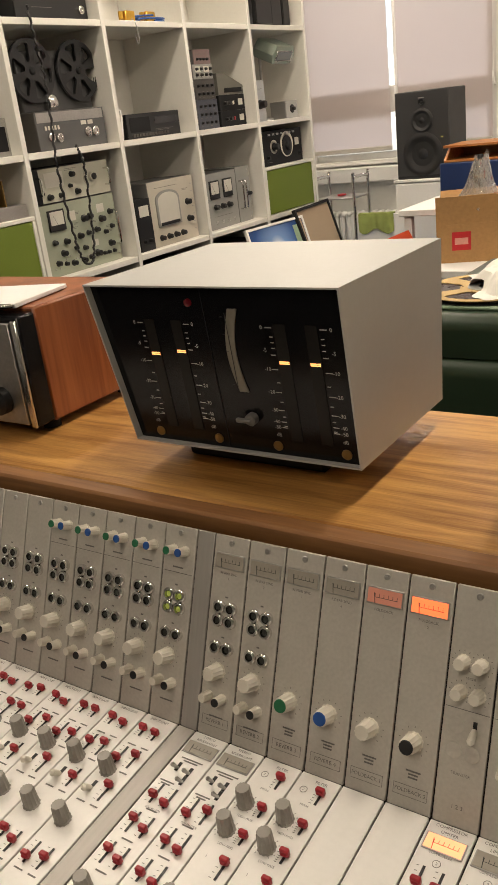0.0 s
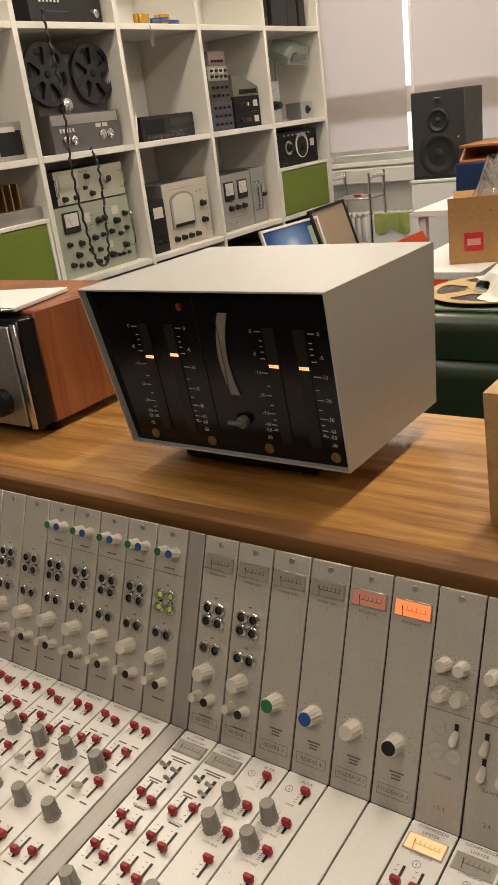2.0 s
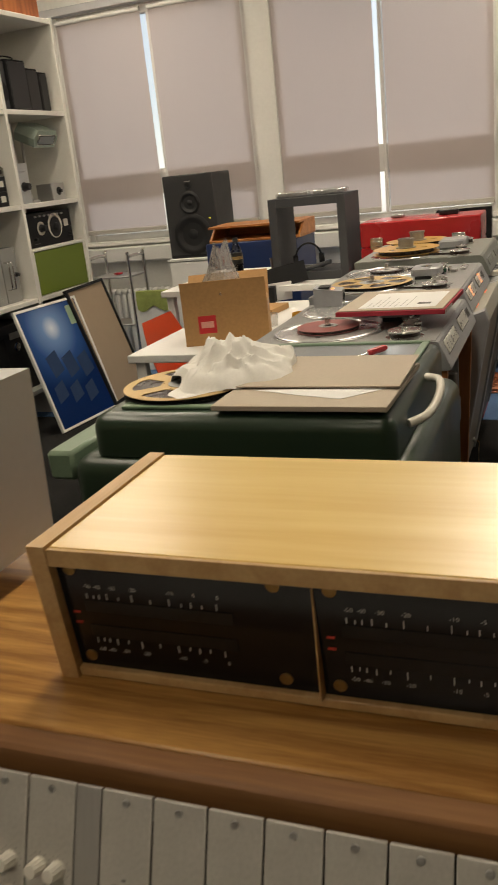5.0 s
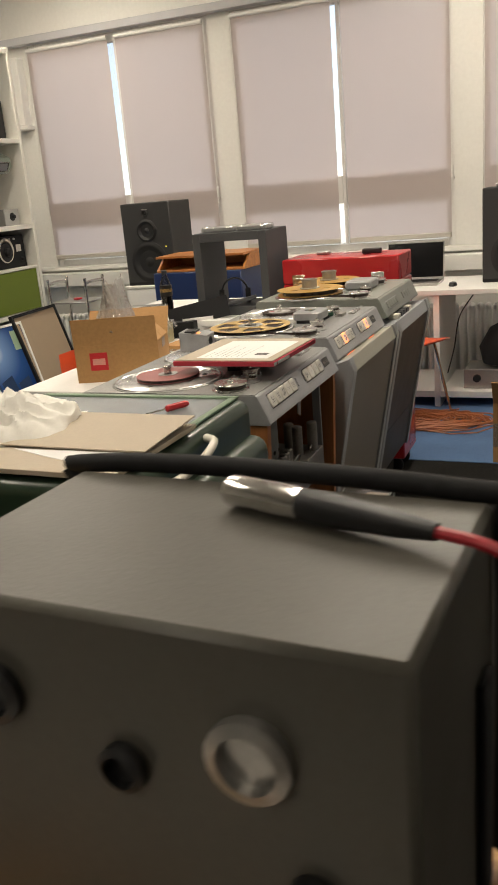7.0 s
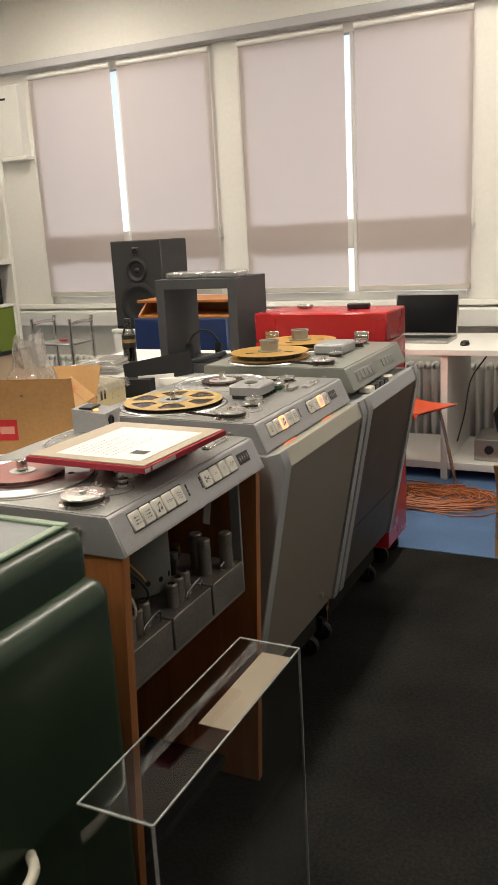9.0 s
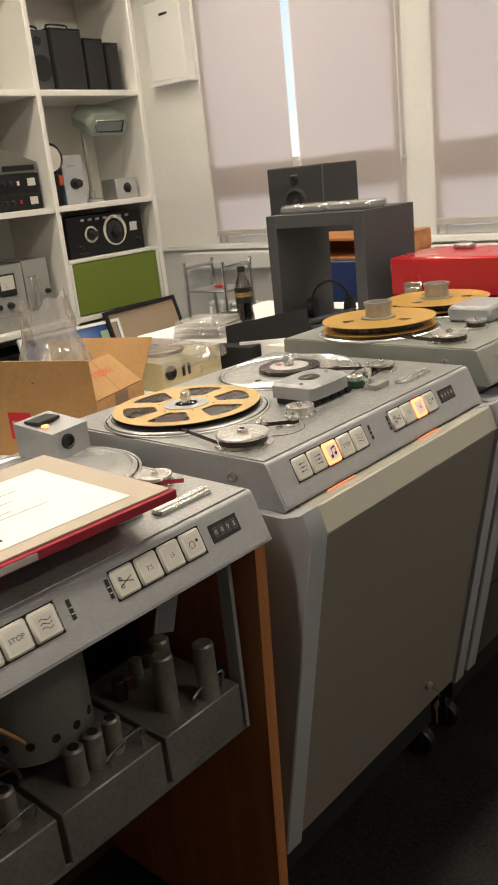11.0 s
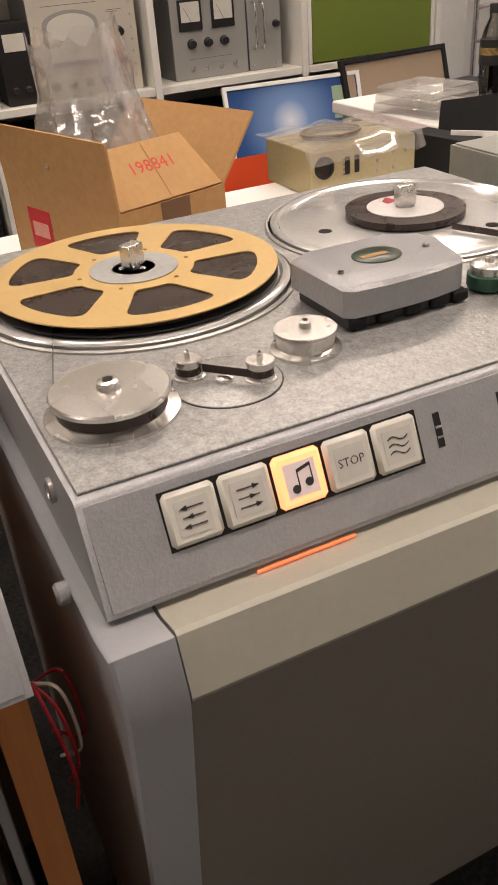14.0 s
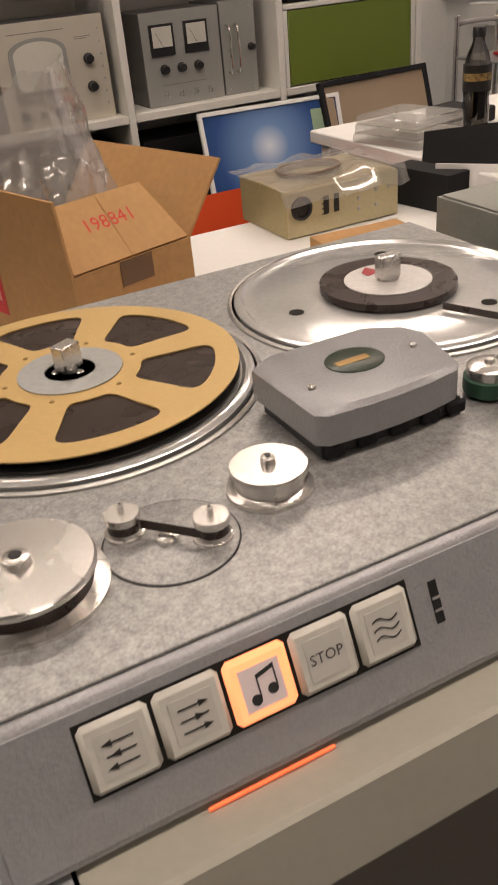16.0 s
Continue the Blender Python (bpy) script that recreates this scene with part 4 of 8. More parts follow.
            off = 0.034 - 0.012 * math.sin(math.pi * (0.10 + 0.80 * i / n)) - 0.003 * i / n
            pts.append((off, y))
        poly = [(x - 0.0055, y) for x, y in pts] + [(x + 0.0055, y) for x, y in reversed(pts)]
        arc.prism(poly, 2, 0.0004, 0.0016)
    part("phase_scale", arc, mat("phase_strip", (0.22, 0.20, 0.16), 0.35), face, "curved ivory phase meter scale")
    nd = Shape()
    nd.box((0.0205, L - 0.105, 0.0017), (0.0211, L - 0.026, 0.0022))
    for i in range(5):
        nd.box((0.0145, L - 0.030 - 0.018 * i, 0.0017), (0.0175, L - 0.0305 - 0.018 * i, 0.0020))
    part("needle", nd, INK, face)
    part("selector", Shape().cyl((0.032, 0.040, 0), 0.0065, 0.009, 18, bev=0.001).box((0.016, 0.0375, 0.007), (0.034, 0.0425, 0.012), 0.0015), mat("selector_grey", (0.16, 0.15, 0.14), 0.4), face)
    part("red_lamp", Shape().lathe([(0.0045, 0), (0.004, 0.002), (0.001, 0.003)], (-0.022, L - 0.017, 0), seg=16), mat("red_lamp", (0.13, 0.004, 0.008), 0.2), face)
    for x in (-0.098, -0.018, 0.056, 0.134):
        part("screw", Shape().lathe([(0.0055, 0), (0.0055, 0.0014), (0.0045, 0.002)], (x, 0.010, 0), seg=18).box((x - 0.0004, 0.0055, 0.0018), (x + 0.0004, 0.0145, 0.0023)), BRASS, face, "slotted brass screw")


meter_housing()


def birch_meter_box():
    """Long birch box with a row of horizontal twin meters."""
    W, D, H_ = 0.452, 0.215, 0.126
    t = thing("birch_meter_box", (0.135, 0.942, 0.98), "pale birch wood box with black level meter panels", "level meter")
    cheek = [(0.014, 0), (0.0, H_), (D, H_), (D - 0.02, 0)]
    for x in (0, W - 0.016):
        part("cheek", Shape().prism(cheek, 0, x, x + 0.016), BIRCH_EDGE, t, "solid wood side cheek")
    part("top", Shape().box((0.0163, 0.006, H_ - 0.016), (W - 0.0163, D, H_ - 0.002), 0.001), BIRCH, t)
    part("front_rail", Shape().box((0.0163, 0.002, H_ - 0.017), (W - 0.0163, 0.0058, H_ - 0.0025), 0.0005), BIRCH_EDGE, t)
    part("bottom", Shape().box((0.0163, 0.016, 0.002), (W - 0.0163, D - 0.025, 0.010), 0.001), BIRCH_EDGE, t)
    part("back", Shape().box((0.0163, D - 0.03, 0.0103), (W - 0.0163, D - 0.022, H_ - 0.0165)), BIRCH, t)
    F = Matrix.Translation((0.0165, 0.0215, 0.0105)) @ pose(0, 0, 0, 96.5, 0, 0)
    L = 0.0975
    for k in range(2):
        x0 = 0.2095 * k
        f = part("meter_panel", Shape().box((x0, 0, -0.002), (x0 + 0.2082, L, 0)), BLACK_GLOSS, t, "glossy black horizontal level meter", at=F)
        for y, sg in ((0.036, -1), (0.060, 1)):
            part("light_slot", Shape().box((x0 + 0.018, y - 0.0055, 0.0002), (x0 + 0.145, y + 0.0055, 0.0006)), SLOT, f)
            sc = Shape()
            for u, ln in ((0.022, 6), (0.028, 4), (0.033, 5), (0.040, 7), (0.050, 4), (0.062, 8), (0.078, 5), (0.094, 8), (0.104, 4), (0.112, 6), (0.121, 4), (0.133, 7)):
                a, b = y + sg * 0.007, y + sg * (0.007 + ln * 0.0008)
                sc.box((x0 + u - 0.0004, min(a, b), 0.0002), (x0 + u + 0.0004, max(a, b), 0.0005))
            part("scale", sc, INK_WHITE, f)
            for u, tx in ((0.024, "-50"), (0.033, "-40"), (0.046, "-30"), (0.064, "-20"), (0.096, "-10"), (0.115, "-5"), (0.135, "0")):
                lettering(tx, 0.0052, INK_WHITE, f, (x0 + u, y + sg * 0.0185, 0.0004))
        for y in (0.043, 0.053):
            part("red_mark", Shape().box((x0 + 0.006, y - 0.001, 0.0002), (x0 + 0.012, y + 0.001, 0.0005)), INK_RED, f)
        for x, y in ((0.012, 0.010), (0.180, 0.010), (0.012, L - 0.004), (0.180, L - 0.004)):
            part("screw", Shape().lathe([(0.0052, 0), (0.0052, 0.0012), (0.0042, 0.0018)], (x0 + x, y, 0), seg=18).box((x0 + x - 0.0004, y - 0.0045, 0.0016), (x0 + x + 0.0004, y + 0.0045, 0.0021)), BRASS, f)
    part("divider", Shape().box((0.2083 + 0.0165, 0.010, 0.0105), (0.2094 + 0.0165, 0.02, H_ - 0.0175)), BIRCH_EDGE, t)


birch_meter_box()


def teak_radio():
    """Teak-cased receiver with black and chrome front."""
    t = thing("teak_receiver", pose(-0.473, 0.985, 0.98, 0, 0, 0), "reddish teak cased receiver with chrome trimmed front", "receiver")
    part("case", Shape().box((-0.40, 0.02, 0.012), (0.0, 0.20, 0.165), 0.003), REDWOOD, t, "reddish teak veneer case")
    part("front_trim", Shape().box((-0.40, -0.010, 0.014), (0.002, 0.0195, 0.16), 0.003), BLACK_GLOSS, t)
    part("chrome_rail", Shape().box((-0.010, -0.014, 0.014), (0.0, -0.0105, 0.155), 0.001), CHROME, t)
    part("front_plate", Shape().box((-0.39, -0.016, 0.018), (-0.012, -0.0105, 0.152), 0.001), STEEL, t)
    for x in (-0.05, -0.12):
        part("dial", Shape().lathe([(0.018, 0), (0.018, 0.012), (0.015, 0.014)], seg=24, m=Matrix.Translation((x, -0.0162, 0.05)) @ pose(0, 0, 0, 90, 0, 0)), BLACK, t)
    for x in (-0.38, -0.02):
        for y in (0.03, 0.18):
            part("foot", Shape().cyl((x, y, 0), 0.012, 0.0118, 14), MATT_BLACK, t)
    b = thing("ring_booklet", pose(-0.60, 1.03, 1.146, 0, 0, 12), "thin spiral-bound paper booklet lying on the receiver", "booklet")
    part("pages", Shape().box((-0.10, -0.06, 0), (0.10, 0.06, 0.006), 0.001), PAPER, b)
    part("spiral", Shape().box((-0.10, -0.066, 0.001), (0.10, -0.061, 0.007), 0.002), CHROME, b)


teak_radio()


def field_amplifier():
    """Grey steel unit at the console's end, with a cable plugged in on top."""
    t = thing("field_amplifier", pose(0.775, 1.05, 0.98, 0, 0, -3), "dark olive-grey steel amplifier with rubber rimmed edge", "amplifier")
    part("case", Shape().box((-0.125, -0.085, 0.004), (0.145, 0.085, 0.240), 0.004), mat("olive_grey", (0.082, 0.076, 0.062), 0.45, vary=0.08, bump=0.1), t)
    part("rubber_rim", Shape().tube(spline([(-0.130, 0.0885, 0.012), (-0.130, 0.0885, 0.21), (-0.115, 0.0885, 0.244), (0.130, 0.0885, 0.244), (0.150, 0.0885, 0.22), (0.150, 0.0885, 0.012)], 6), 0.0065, 10), MATT_BLACK, t, "black rubber edge bumper")
    part("corner_rail", Shape().box((0.1452, 0.03, 0.02), (0.150, 0.055, 0.16), 0.002), MATT_BLACK, t)
    for x, z, r in ((0.075, 0.185, 0.020), (0.01, 0.165, 0.012), (-0.06, 0.19, 0.016), (0.10, 0.12, 0.012)):
        part("socket", Shape().lathe([(r, 0), (r, 0.006), (r * 0.7, 0.008), (r * 0.65, 0.002)], seg=20, m=Matrix.Translation((x, -0.0852, z)) @ pose(0, 0, 0, 90, 0, 0)), STEEL if r > 0.018 else BLACK, t)
    c = thing("microphone_cable", pose(0.820, 1.055, 0.99, 0, 0, -3), "red cable with chrome and black plug lying on the amplifier", "cable")
    R = pose(0.045, 0.018, 0.2400, 0, 0, 0) @ pose(0, 0, 0, 0, 0, -14) @ pose(0, 0, 0, 0, 90, 0)
    part("plug", Shape().lathe([(0.0085, -0.085), (0.0092, -0.083), (0.0092, -0.040), (0.0085, -0.036)], seg=18, m=R), CHROME, c, "chrome plug shell")
    part("boot", Shape().lathe([(0.0088, -0.0358), (0.0092, -0.02), (0.0070, 0.02), (0.0045, 0.042)], seg=16, m=R), BLACK, c)
    part("lead", Shape().tube(spline([(0.085, 0.008, 0.240), (0.115, -0.001, 0.238), (0.150, -0.012, 0.222), (0.172, -0.018, 0.17), (0.186, -0.02, 0.09), (0.198, -0.02, -0.02), (0.205, -0.02, -0.30), (0.20, 0.0, -0.70), (0.19, 0.02, -0.975)], 8), 0.0032, 8), RED, c, "red rubber cable")


field_amplifier()


# ---- tape reels ----
def tape_reel(at, R, label, pack=0.9, windows=5, material=None, hub=True, group="tape reels", tall=False, cut=(0.42, 0.86, 0.72), deep=0.0063):
    t = thing("tape_reel", at, label, "tape reel", group)
    material = material or GOLD
    part("lower_flange", flange(Shape(), (0, 0), R * 0.30, R, 0.0, 0.0012, windows, R * cut[0], R * cut[1], cut[2]), BLACK if hub and windows else material, t)
    part("tape_pack", Shape().lathe([(R * 0.32, 0.0015), (R * pack, 0.0015), (R * pack, 0.0015 + deep), (R * 0.32, 0.0015 + deep)], seg=64), TAPE, t, "wound dark brown tape")
    part("upper_flange", flange(Shape(), (0, 0), R * 0.30, R, 0.0019 + deep, 0.0012, windows, R * cut[0], R * cut[1], cut[2]), material, t)
    if hub and R > 0.1:
        for k in range(6):
            part("rivet", Shape().lathe([(0.0022, 0.0094), (0.0016, 0.0102)], (0.052 * math.cos(1.047 * k), 0.052 * math.sin(1.047 * k), 0), seg=10), BRASS, t)
    if hub:
        part("hub_ring", Shape().lathe([(R * 0.15, 0.0096), (R * 0.15, 0.0106), (R * 0.31, 0.0106), (R * 0.31, 0.0096)], seg=40), mat("hub_grey", (0.42, 0.43, 0.42), 0.4, 0.4), t)
        part("spindle", Shape().lathe([(R * 0.13, 0.001), (R * 0.13, 0.006)], seg=24).lathe([(0.007, 0.006), (0.007, 0.0165), (0.005, 0.018)], seg=16), STEEL, t)
        for k in range(3):
            part("prong", Shape().cyl((0.0115 * math.cos(2.09 * k), 0.0115 * math.sin(2.09 * k), 0.006), 0.0035, 0.006, 12, bev=0.0006), CHROME, t)
        part("reel_lock", Shape().box((-0.0065, -0.010, 0.012), (0.0065, 0.010, 0.033), 0.001), TURNED, t, "bright square reel lock")
    if tall:
        part("hub_adapter", Shape().lathe([(r, h + deep - 0.0063) for r, h in ((0.040, 0.0096), (0.040, 0.013), (0.030, 0.014), (0.030, 0.040), (0.033, 0.041), (0.033, 0.047), (0.027, 0.047), (0.025, 0.034), (0.0, 0.033))], seg=36), STEEL, t, "tall polished hub adapter")
    return t


def roller(parent, x, y, z, r, h, tape=True):
    R = part("guide_roller", Shape().lathe([(r * 1.12, 0), (r * 1.12, 0.0025), (r * 0.98, 0.003), (r * 0.90, 0.0045), (r * 0.90, h - 0.005), (r * 0.99, h - 0.0045), (r, h - 0.0015), (r * 0.97, h),
                                       (r * 0.20, h), (r * 0.18, h + 0.005), (r * 0.10, h + 0.006)], seg=48), TURNED, parent, "turned aluminium guide roller", at=(x, y, z))
    part("axle", Shape().lathe([(r * 0.09, h + 0.006), (r * 0.09, h + 0.0066)], seg=12), BLACK, R)
    if tape:
        part("tape_band", Shape().lathe([(r * 0.915, 0.005), (r * 0.915, h - 0.0055)], seg=48), TAPE, R)


# slope of the deck's front: local x to the right, y up, z out
def slope_frame(dz):
    return Matrix.Translation((0.241, 0, 0.866 + dz)) @ Matrix(((0, -0.42, 0.907, 0), (1, 0, 0, 0), (0, 0.907, 0.42, 0), (0, 0, 0, 1)))


def key(parent, u, v, symbol, lit=False, size=0.036):
    k = part("push_key", Shape().box((u, v, -0.004), (u + size, v + size, 0.0045), 0.003), KEYCAP if not lit else LAMP_ORANGE2, parent, "lit transport key" if lit else "ivory transport key")
    part("key_label", Shape().box((u + 0.0065, v + 0.0065, 0.0046), (u + size - 0.0065, v + size - 0.0065, 0.0049)), KEYLABEL if not lit else KEY_GLOW, k)
    cx, cy, z = u + size / 2, v + size / 2, 0.0051
    s = Shape()
    if symbol in ("rew", "ff"):
        d = -1 if symbol == "rew" else 1
        for i, off in enumerate((0.006, 0, -0.006)):
            s.box((cx - 0.0075, cy + off - 0.0004, z), (cx + 0.0075, cy + off + 0.0004, z + 0.0003))
            tip = cx + d * (0.0085 - 0.003 * (i == 1))
            s.prism([(tip, cy + off), (tip - d * 0.005, cy + off + 0.0018), (tip - d * 0.005, cy + off - 0.0018)], 2, z, z + 0.0003)
    elif symbol == "note":
        for dx, dy in ((-0.005, -0.006), (0.005, -0.0035)):
            s.lathe([(0.0030, 0), (0.0030, 0.0003)], (cx + dx, cy + dy, z), seg=14)
            s.box((cx + dx + 0.0022, cy + dy, z), (cx + dx + 0.0030, cy + dy + 0.0125, z + 0.0003))
        s.prism([(cx - 0.0028, cy + 0.0045), (cx - 0.0028, cy + 0.0068), (cx + 0.008, cy + 0.0095), (cx + 0.008, cy + 0.0072)], 2, z, z + 0.0003)
    elif symbol == "waves":
        for off in (0.005, 0, -0.005):
            pts = [(cx - 0.008 + 0.016 * i / 10, cy + off + 0.0016 * math.sin(i * 0.66)) for i in range(11)]
            s.prism([(x, y + 0.0004) for x, y in pts] + [(x, y - 0.0004) for x, y in reversed(pts)], 2, z, z + 0.0003)
    elif symbol == "scissors":
        for d in (-1, 1):
            s.box((-0.0095, -0.0005, z), (0.0095, 0.0005, z + 0.0003), m=Matrix.Translation((cx, cy, 0)) @ pose(0, 0, 0, 0, 0, d * 22))
            flange(s, (cx - 0.008, cy + d * 0.0045), 0.0016, 0.0026, z, 0.0003, 0, 0.0018, 0.0024, 0, seg=14)
    elif symbol == "record":
        flange(s, (cx - 0.003, cy), 0.0042, 0.0050, z, 0.0003, 0, 0.0044, 0.0048, 0, seg=20)
        s.lathe([(0.0022, 0), (0.0022, 0.0003)], (cx + 0.0065, cy + 0.003, z), seg=14)
    else:
        lettering(symbol, 0.0085, INK, k, (cx, cy, z))
        return
    part("symbol", s, INK, k)


KEY_GLOW = glow("lit_label", (0.62, 0.50, 0.44), 0.42)
LAMP_ORANGE2 = glow("lit_key", (1.0, 0.33, 0.12), 1.8)


def transport(t, y0, W, dz, play=False, speed=None, top=None, shell=None, keys=True):
    """The deck with its sloping key panel."""
    prof = [(0.241, 0.866 + dz), (0.236, 0.862 + dz), (-0.285, 0.862 + dz), (-0.285, 0.935 + dz), (0.207, 0.935 + dz), (0.211, 0.932 + dz)]
    body = part("deck_body", Shape().prism(prof, 1, y0, y0 + W), shell or HAMMER, t, "hammered grey cast deck body")
    part("deck_plate", Shape().box((-0.281, y0 + 0.004, 0.9352 + dz), (0.2045, y0 + W - 0.004, 0.9375 + dz), 0.0008), top or DECKPLATE, t, "speckled grey deck plate")
    part("side_bushing", Shape().lathe([(0.009, 0), (0.009, 0.003), (0.006, 0.004), (0.005, 0.001)], seg=20, m=Matrix.Translation((0.142, y0 - 0.0002, 0.905 + dz)) @ pose(0, 0, 0, 90, 0, 0)), STEEL, t)
    S = slope_frame(dz)
    panel = part("key_panel", Shape().box((y0 + 0.004, 0.003, 0.0002), (y0 + W - 0.004, 0.072, 0.0012), 0.0004), shell or HAMMER, t, at=S)
    if keys:
        for i, sy in enumerate(("rew", "ff", "note", "STOP", "waves")):
            key(panel, y0 + 0.050 + 0.0380 * i, 0.0285, sy, play and sy == "note")
        for i, sy in enumerate(("scissors", "7,5", "15", "record")):
            key(panel, y0 + 0.318 + 0.0380 * i, 0.0285, sy, speed == sy)
        # near-black plates put the shade between the keys into the colour
        part("key_well", Shape().box((y0 + 0.0488, 0.0270, 0.0013), (y0 + 0.2395, 0.0660, 0.0016)), DARK, panel)
        part("key_well", Shape().box((y0 + 0.3168, 0.0270, 0.0013), (y0 + 0.4695, 0.0660, 0.0016)), DARK, panel)
        for u in (0.252, 0.308):
            w = part("thumb_slot", Shape().box((y0 + u + 0.001, 0.034, 0.0013), (y0 + u + 0.0065, 0.059, 0.0017)), BLACK, panel)
            part("thumb_wheel", Shape().lathe([(0.015, -0.0025), (0.015, 0.0025)], seg=22, flute=0.08, smooth=False, m=Matrix.Translation((y0 + u + 0.004, 0.045, -0.0125)) @ pose(0, 0, 0, 0, 90, 0)), STEEL, w)
        c = part("counter", Shape().box((y0 + 0.484, 0.033, 0.0013), (y0 + 0.538, 0.058, 0.0020), 0.0003), BLACK, panel, "small mechanical tape counter")
        for i in range(4):
            part("digit_wheel", Shape().box((y0 + 0.4895 + 0.0115 * i, 0.038, 0.0021), (y0 + 0.4990 + 0.0115 * i, 0.053, 0.0024)), CAB_DARK, c)
            lettering(("0098", "0093")[play is False][i], 0.0095, INK_WHITE, c, (y0 + 0.4942 + 0.0115 * i, 0.0455, 0.0026))
    return body


def tape_path(t, y0, z):
    """Rollers, head cover and guides on the deck plate."""
    for x, dy in ((-0.105, 0.153), (-0.115, 0.466)):
        part("platter", Shape().lathe([(0.146, 0), (0.146, 0.004), (0.143, 0.006), (0.139, 0.006), (0.136, 0.0035), (0.128, 0.0035), (0.126, 0.0042), (0.05, 0.0042), (0.02, 0.0035)], seg=72), PLATTER, t, "clear polished platter", at=(x, y0 + dy, z))
        part("platter_ring", Shape().lathe([(0.1485, 0), (0.1485, 0.0022), (0.1505, 0.0026), (0.1525, 0.0015), (0.1525, 0)], seg=72), STEEL, t, at=(x, y0 + dy, z))
        for k in range(3):
            a = 2.09 * k + 0.5
            # flat dark disc, the hole's shade is only its colour
            part("platter_hole", Shape().lathe([(0.007, 0.0043), (0.007, 0.0047)], (0.098 * math.cos(a), 0.098 * math.sin(a), 0), seg=16), DARK, t, at=(x, y0 + dy, z))
    roller(t, 0.120, y0 + 0.055, z, 0.0425, 0.019)
    roller(t, 0.109, y0 + 0.215, z, 0.0250, 0.018, False)
    for x, dy in ((0.103, 0.120), (0.135, 0.163)):
        roller(t, x, y0 + dy, z, 0.0108, 0.016)
    part("lever_disc", Shape().lathe([(0.040, 0), (0.040, 0.0008), (0.039, 0.0011)], seg=48), DECKPLATE, t, at=(0.124, y0 + 0.141, z))
    part("disc_gap", Shape().lathe([(0.0403, 0), (0.0403, 0.0004), (0.0411, 0.0004), (0.0411, 0)], seg=48), BLACK, t, at=(0.124, y0 + 0.141, z))
    part("lever_stop", Shape().lathe([(0.0065, 0), (0.0065, 0.003), (0.004, 0.004)], seg=16), TURNED, t, at=(0.124, y0 + 0.139, z + 0.001))
    # head cover
    poly = [(0.018, 0.253), (0.100, 0.2545), (0.106, 0.262), (0.1085, 0.290), (0.109, 0.315), (0.1075, 0.340), (0.103, 0.366), (0.095, 0.374), (0.042, 0.386), (0.024, 0.380), (0.008, 0.355), (0.008, 0.268)]
    hc = Shape()
    ins = [(x + (0.0035 if x < 0.06 else -0.0035), y + (0.004 if y < 0.315 else -0.004)) for x, y in poly]
    n = len(poly)
    vs = [(x, y, 0.012) for x, y in poly] + [(x, y, 0.034) for x, y in poly] + [(x, y, 0.0375) for x, y in ins]
    fs = [tuple(reversed(range(n))), tuple(range(2 * n, 3 * n))]
    for k in range(2):
        fs += [(k * n + i, k * n + (i + 1) % n, (k + 1) * n + (i + 1) % n, (k + 1) * n + i) for i in range(n)]
    hc.add(vs, fs)
    cov = part("head_cover", hc, HAMMER, t, "hammered grey head cover with oval badge", at=(0, y0, z))
    bd = Shape().lathe([(0.020, 0.0377), (0.020, 0.0383), (0.019, 0.0388)], seg=36, m=Matrix.Translation((0.054, 0.316, 0)) @ Matrix.Diagonal((0.95, 1.1, 1, 1)))
    part("badge", bd, mat("badge_green", (0.035, 0.05, 0.035), 0.3), cov, "dark green oval badge")
    part("badge_bar", Shape().box((0.052, 0.300, 0.0389), (0.059, 0.326, 0.0392)), BRASS, cov)
    for x, y in ((0.072, 0.270), (0.060, 0.362)):
        part("screw", Shape().lathe([(0.0035, 0.0376), (0.003, 0.0392)], (x, y, 0), seg=14), CHROME, cov)
    part("head_block", Shape().box((0.022, 0.258, 0.0005), (0.102, 0.372, 0.0118), 0.001), BLACK, t, at=(0, y0, z))
    for dy in (0.266, 0.292, 0.318, 0.344, 0.366):
        part("tape_head", Shape().box((0.1022, dy - 0.008, 0.001), (0.1065, dy + 0.008, 0.0115), 0.002), MATT_BLACK, t, at=(0, y0, z))
    # pinch roller, capstan and guides
    pr = part("pinch_roller", Shape().lathe([(0.017, 0.002), (0.018, 0.004), (0.018, 0.014), (0.016, 0.015)], seg=28), mat("green_rubber", (0.03, 0.10, 0.06), 0.6), t, "dark green pinch roller", at=(0.092, y0 + 0.405, z))
    part("roller_cap", Shape().lathe([(0.016, 0.0152), (0.016, 0.022), (0.013, 0.024), (0.004, 0.024), (0.003, 0.027)], seg=28), TURNED, pr)
    part("guide_block", Shape().box((0.128, y0 + 0.392, z), (0.146, y0 + 0.44, z + 0.010), 0.001), STEEL, t)
    for dy in (0.398, 0.414):
        part("guide_post", Shape().lathe([(0.0055, 0), (0.0055, 0.014), (0.0065, 0.0145), (0.0065, 0.018), (0.004, 0.0185)], seg=18), TURNED, t, at=(0.122, y0 + dy, z))
    roller(t, 0.085, y0 + 0.452, z, 0.0115, 0.022, False)
    roller(t, 0.060, y0 + 0.500, z, 0.0105, 0.018)
    roller(t, 0.070, y0 + 0.532, z, 0.026, 0.016)
    part("edit_block", Shape().box((0.150, y0 + 0.450, z), (0.172, y0 + 0.545, z + 0.006), 0.001).box((0.157, y0 + 0.448, z + 0.0058), (0.165, y0 + 0.547, z + 0.008), 0.0005), TURNED, t, "bright tape editing block")


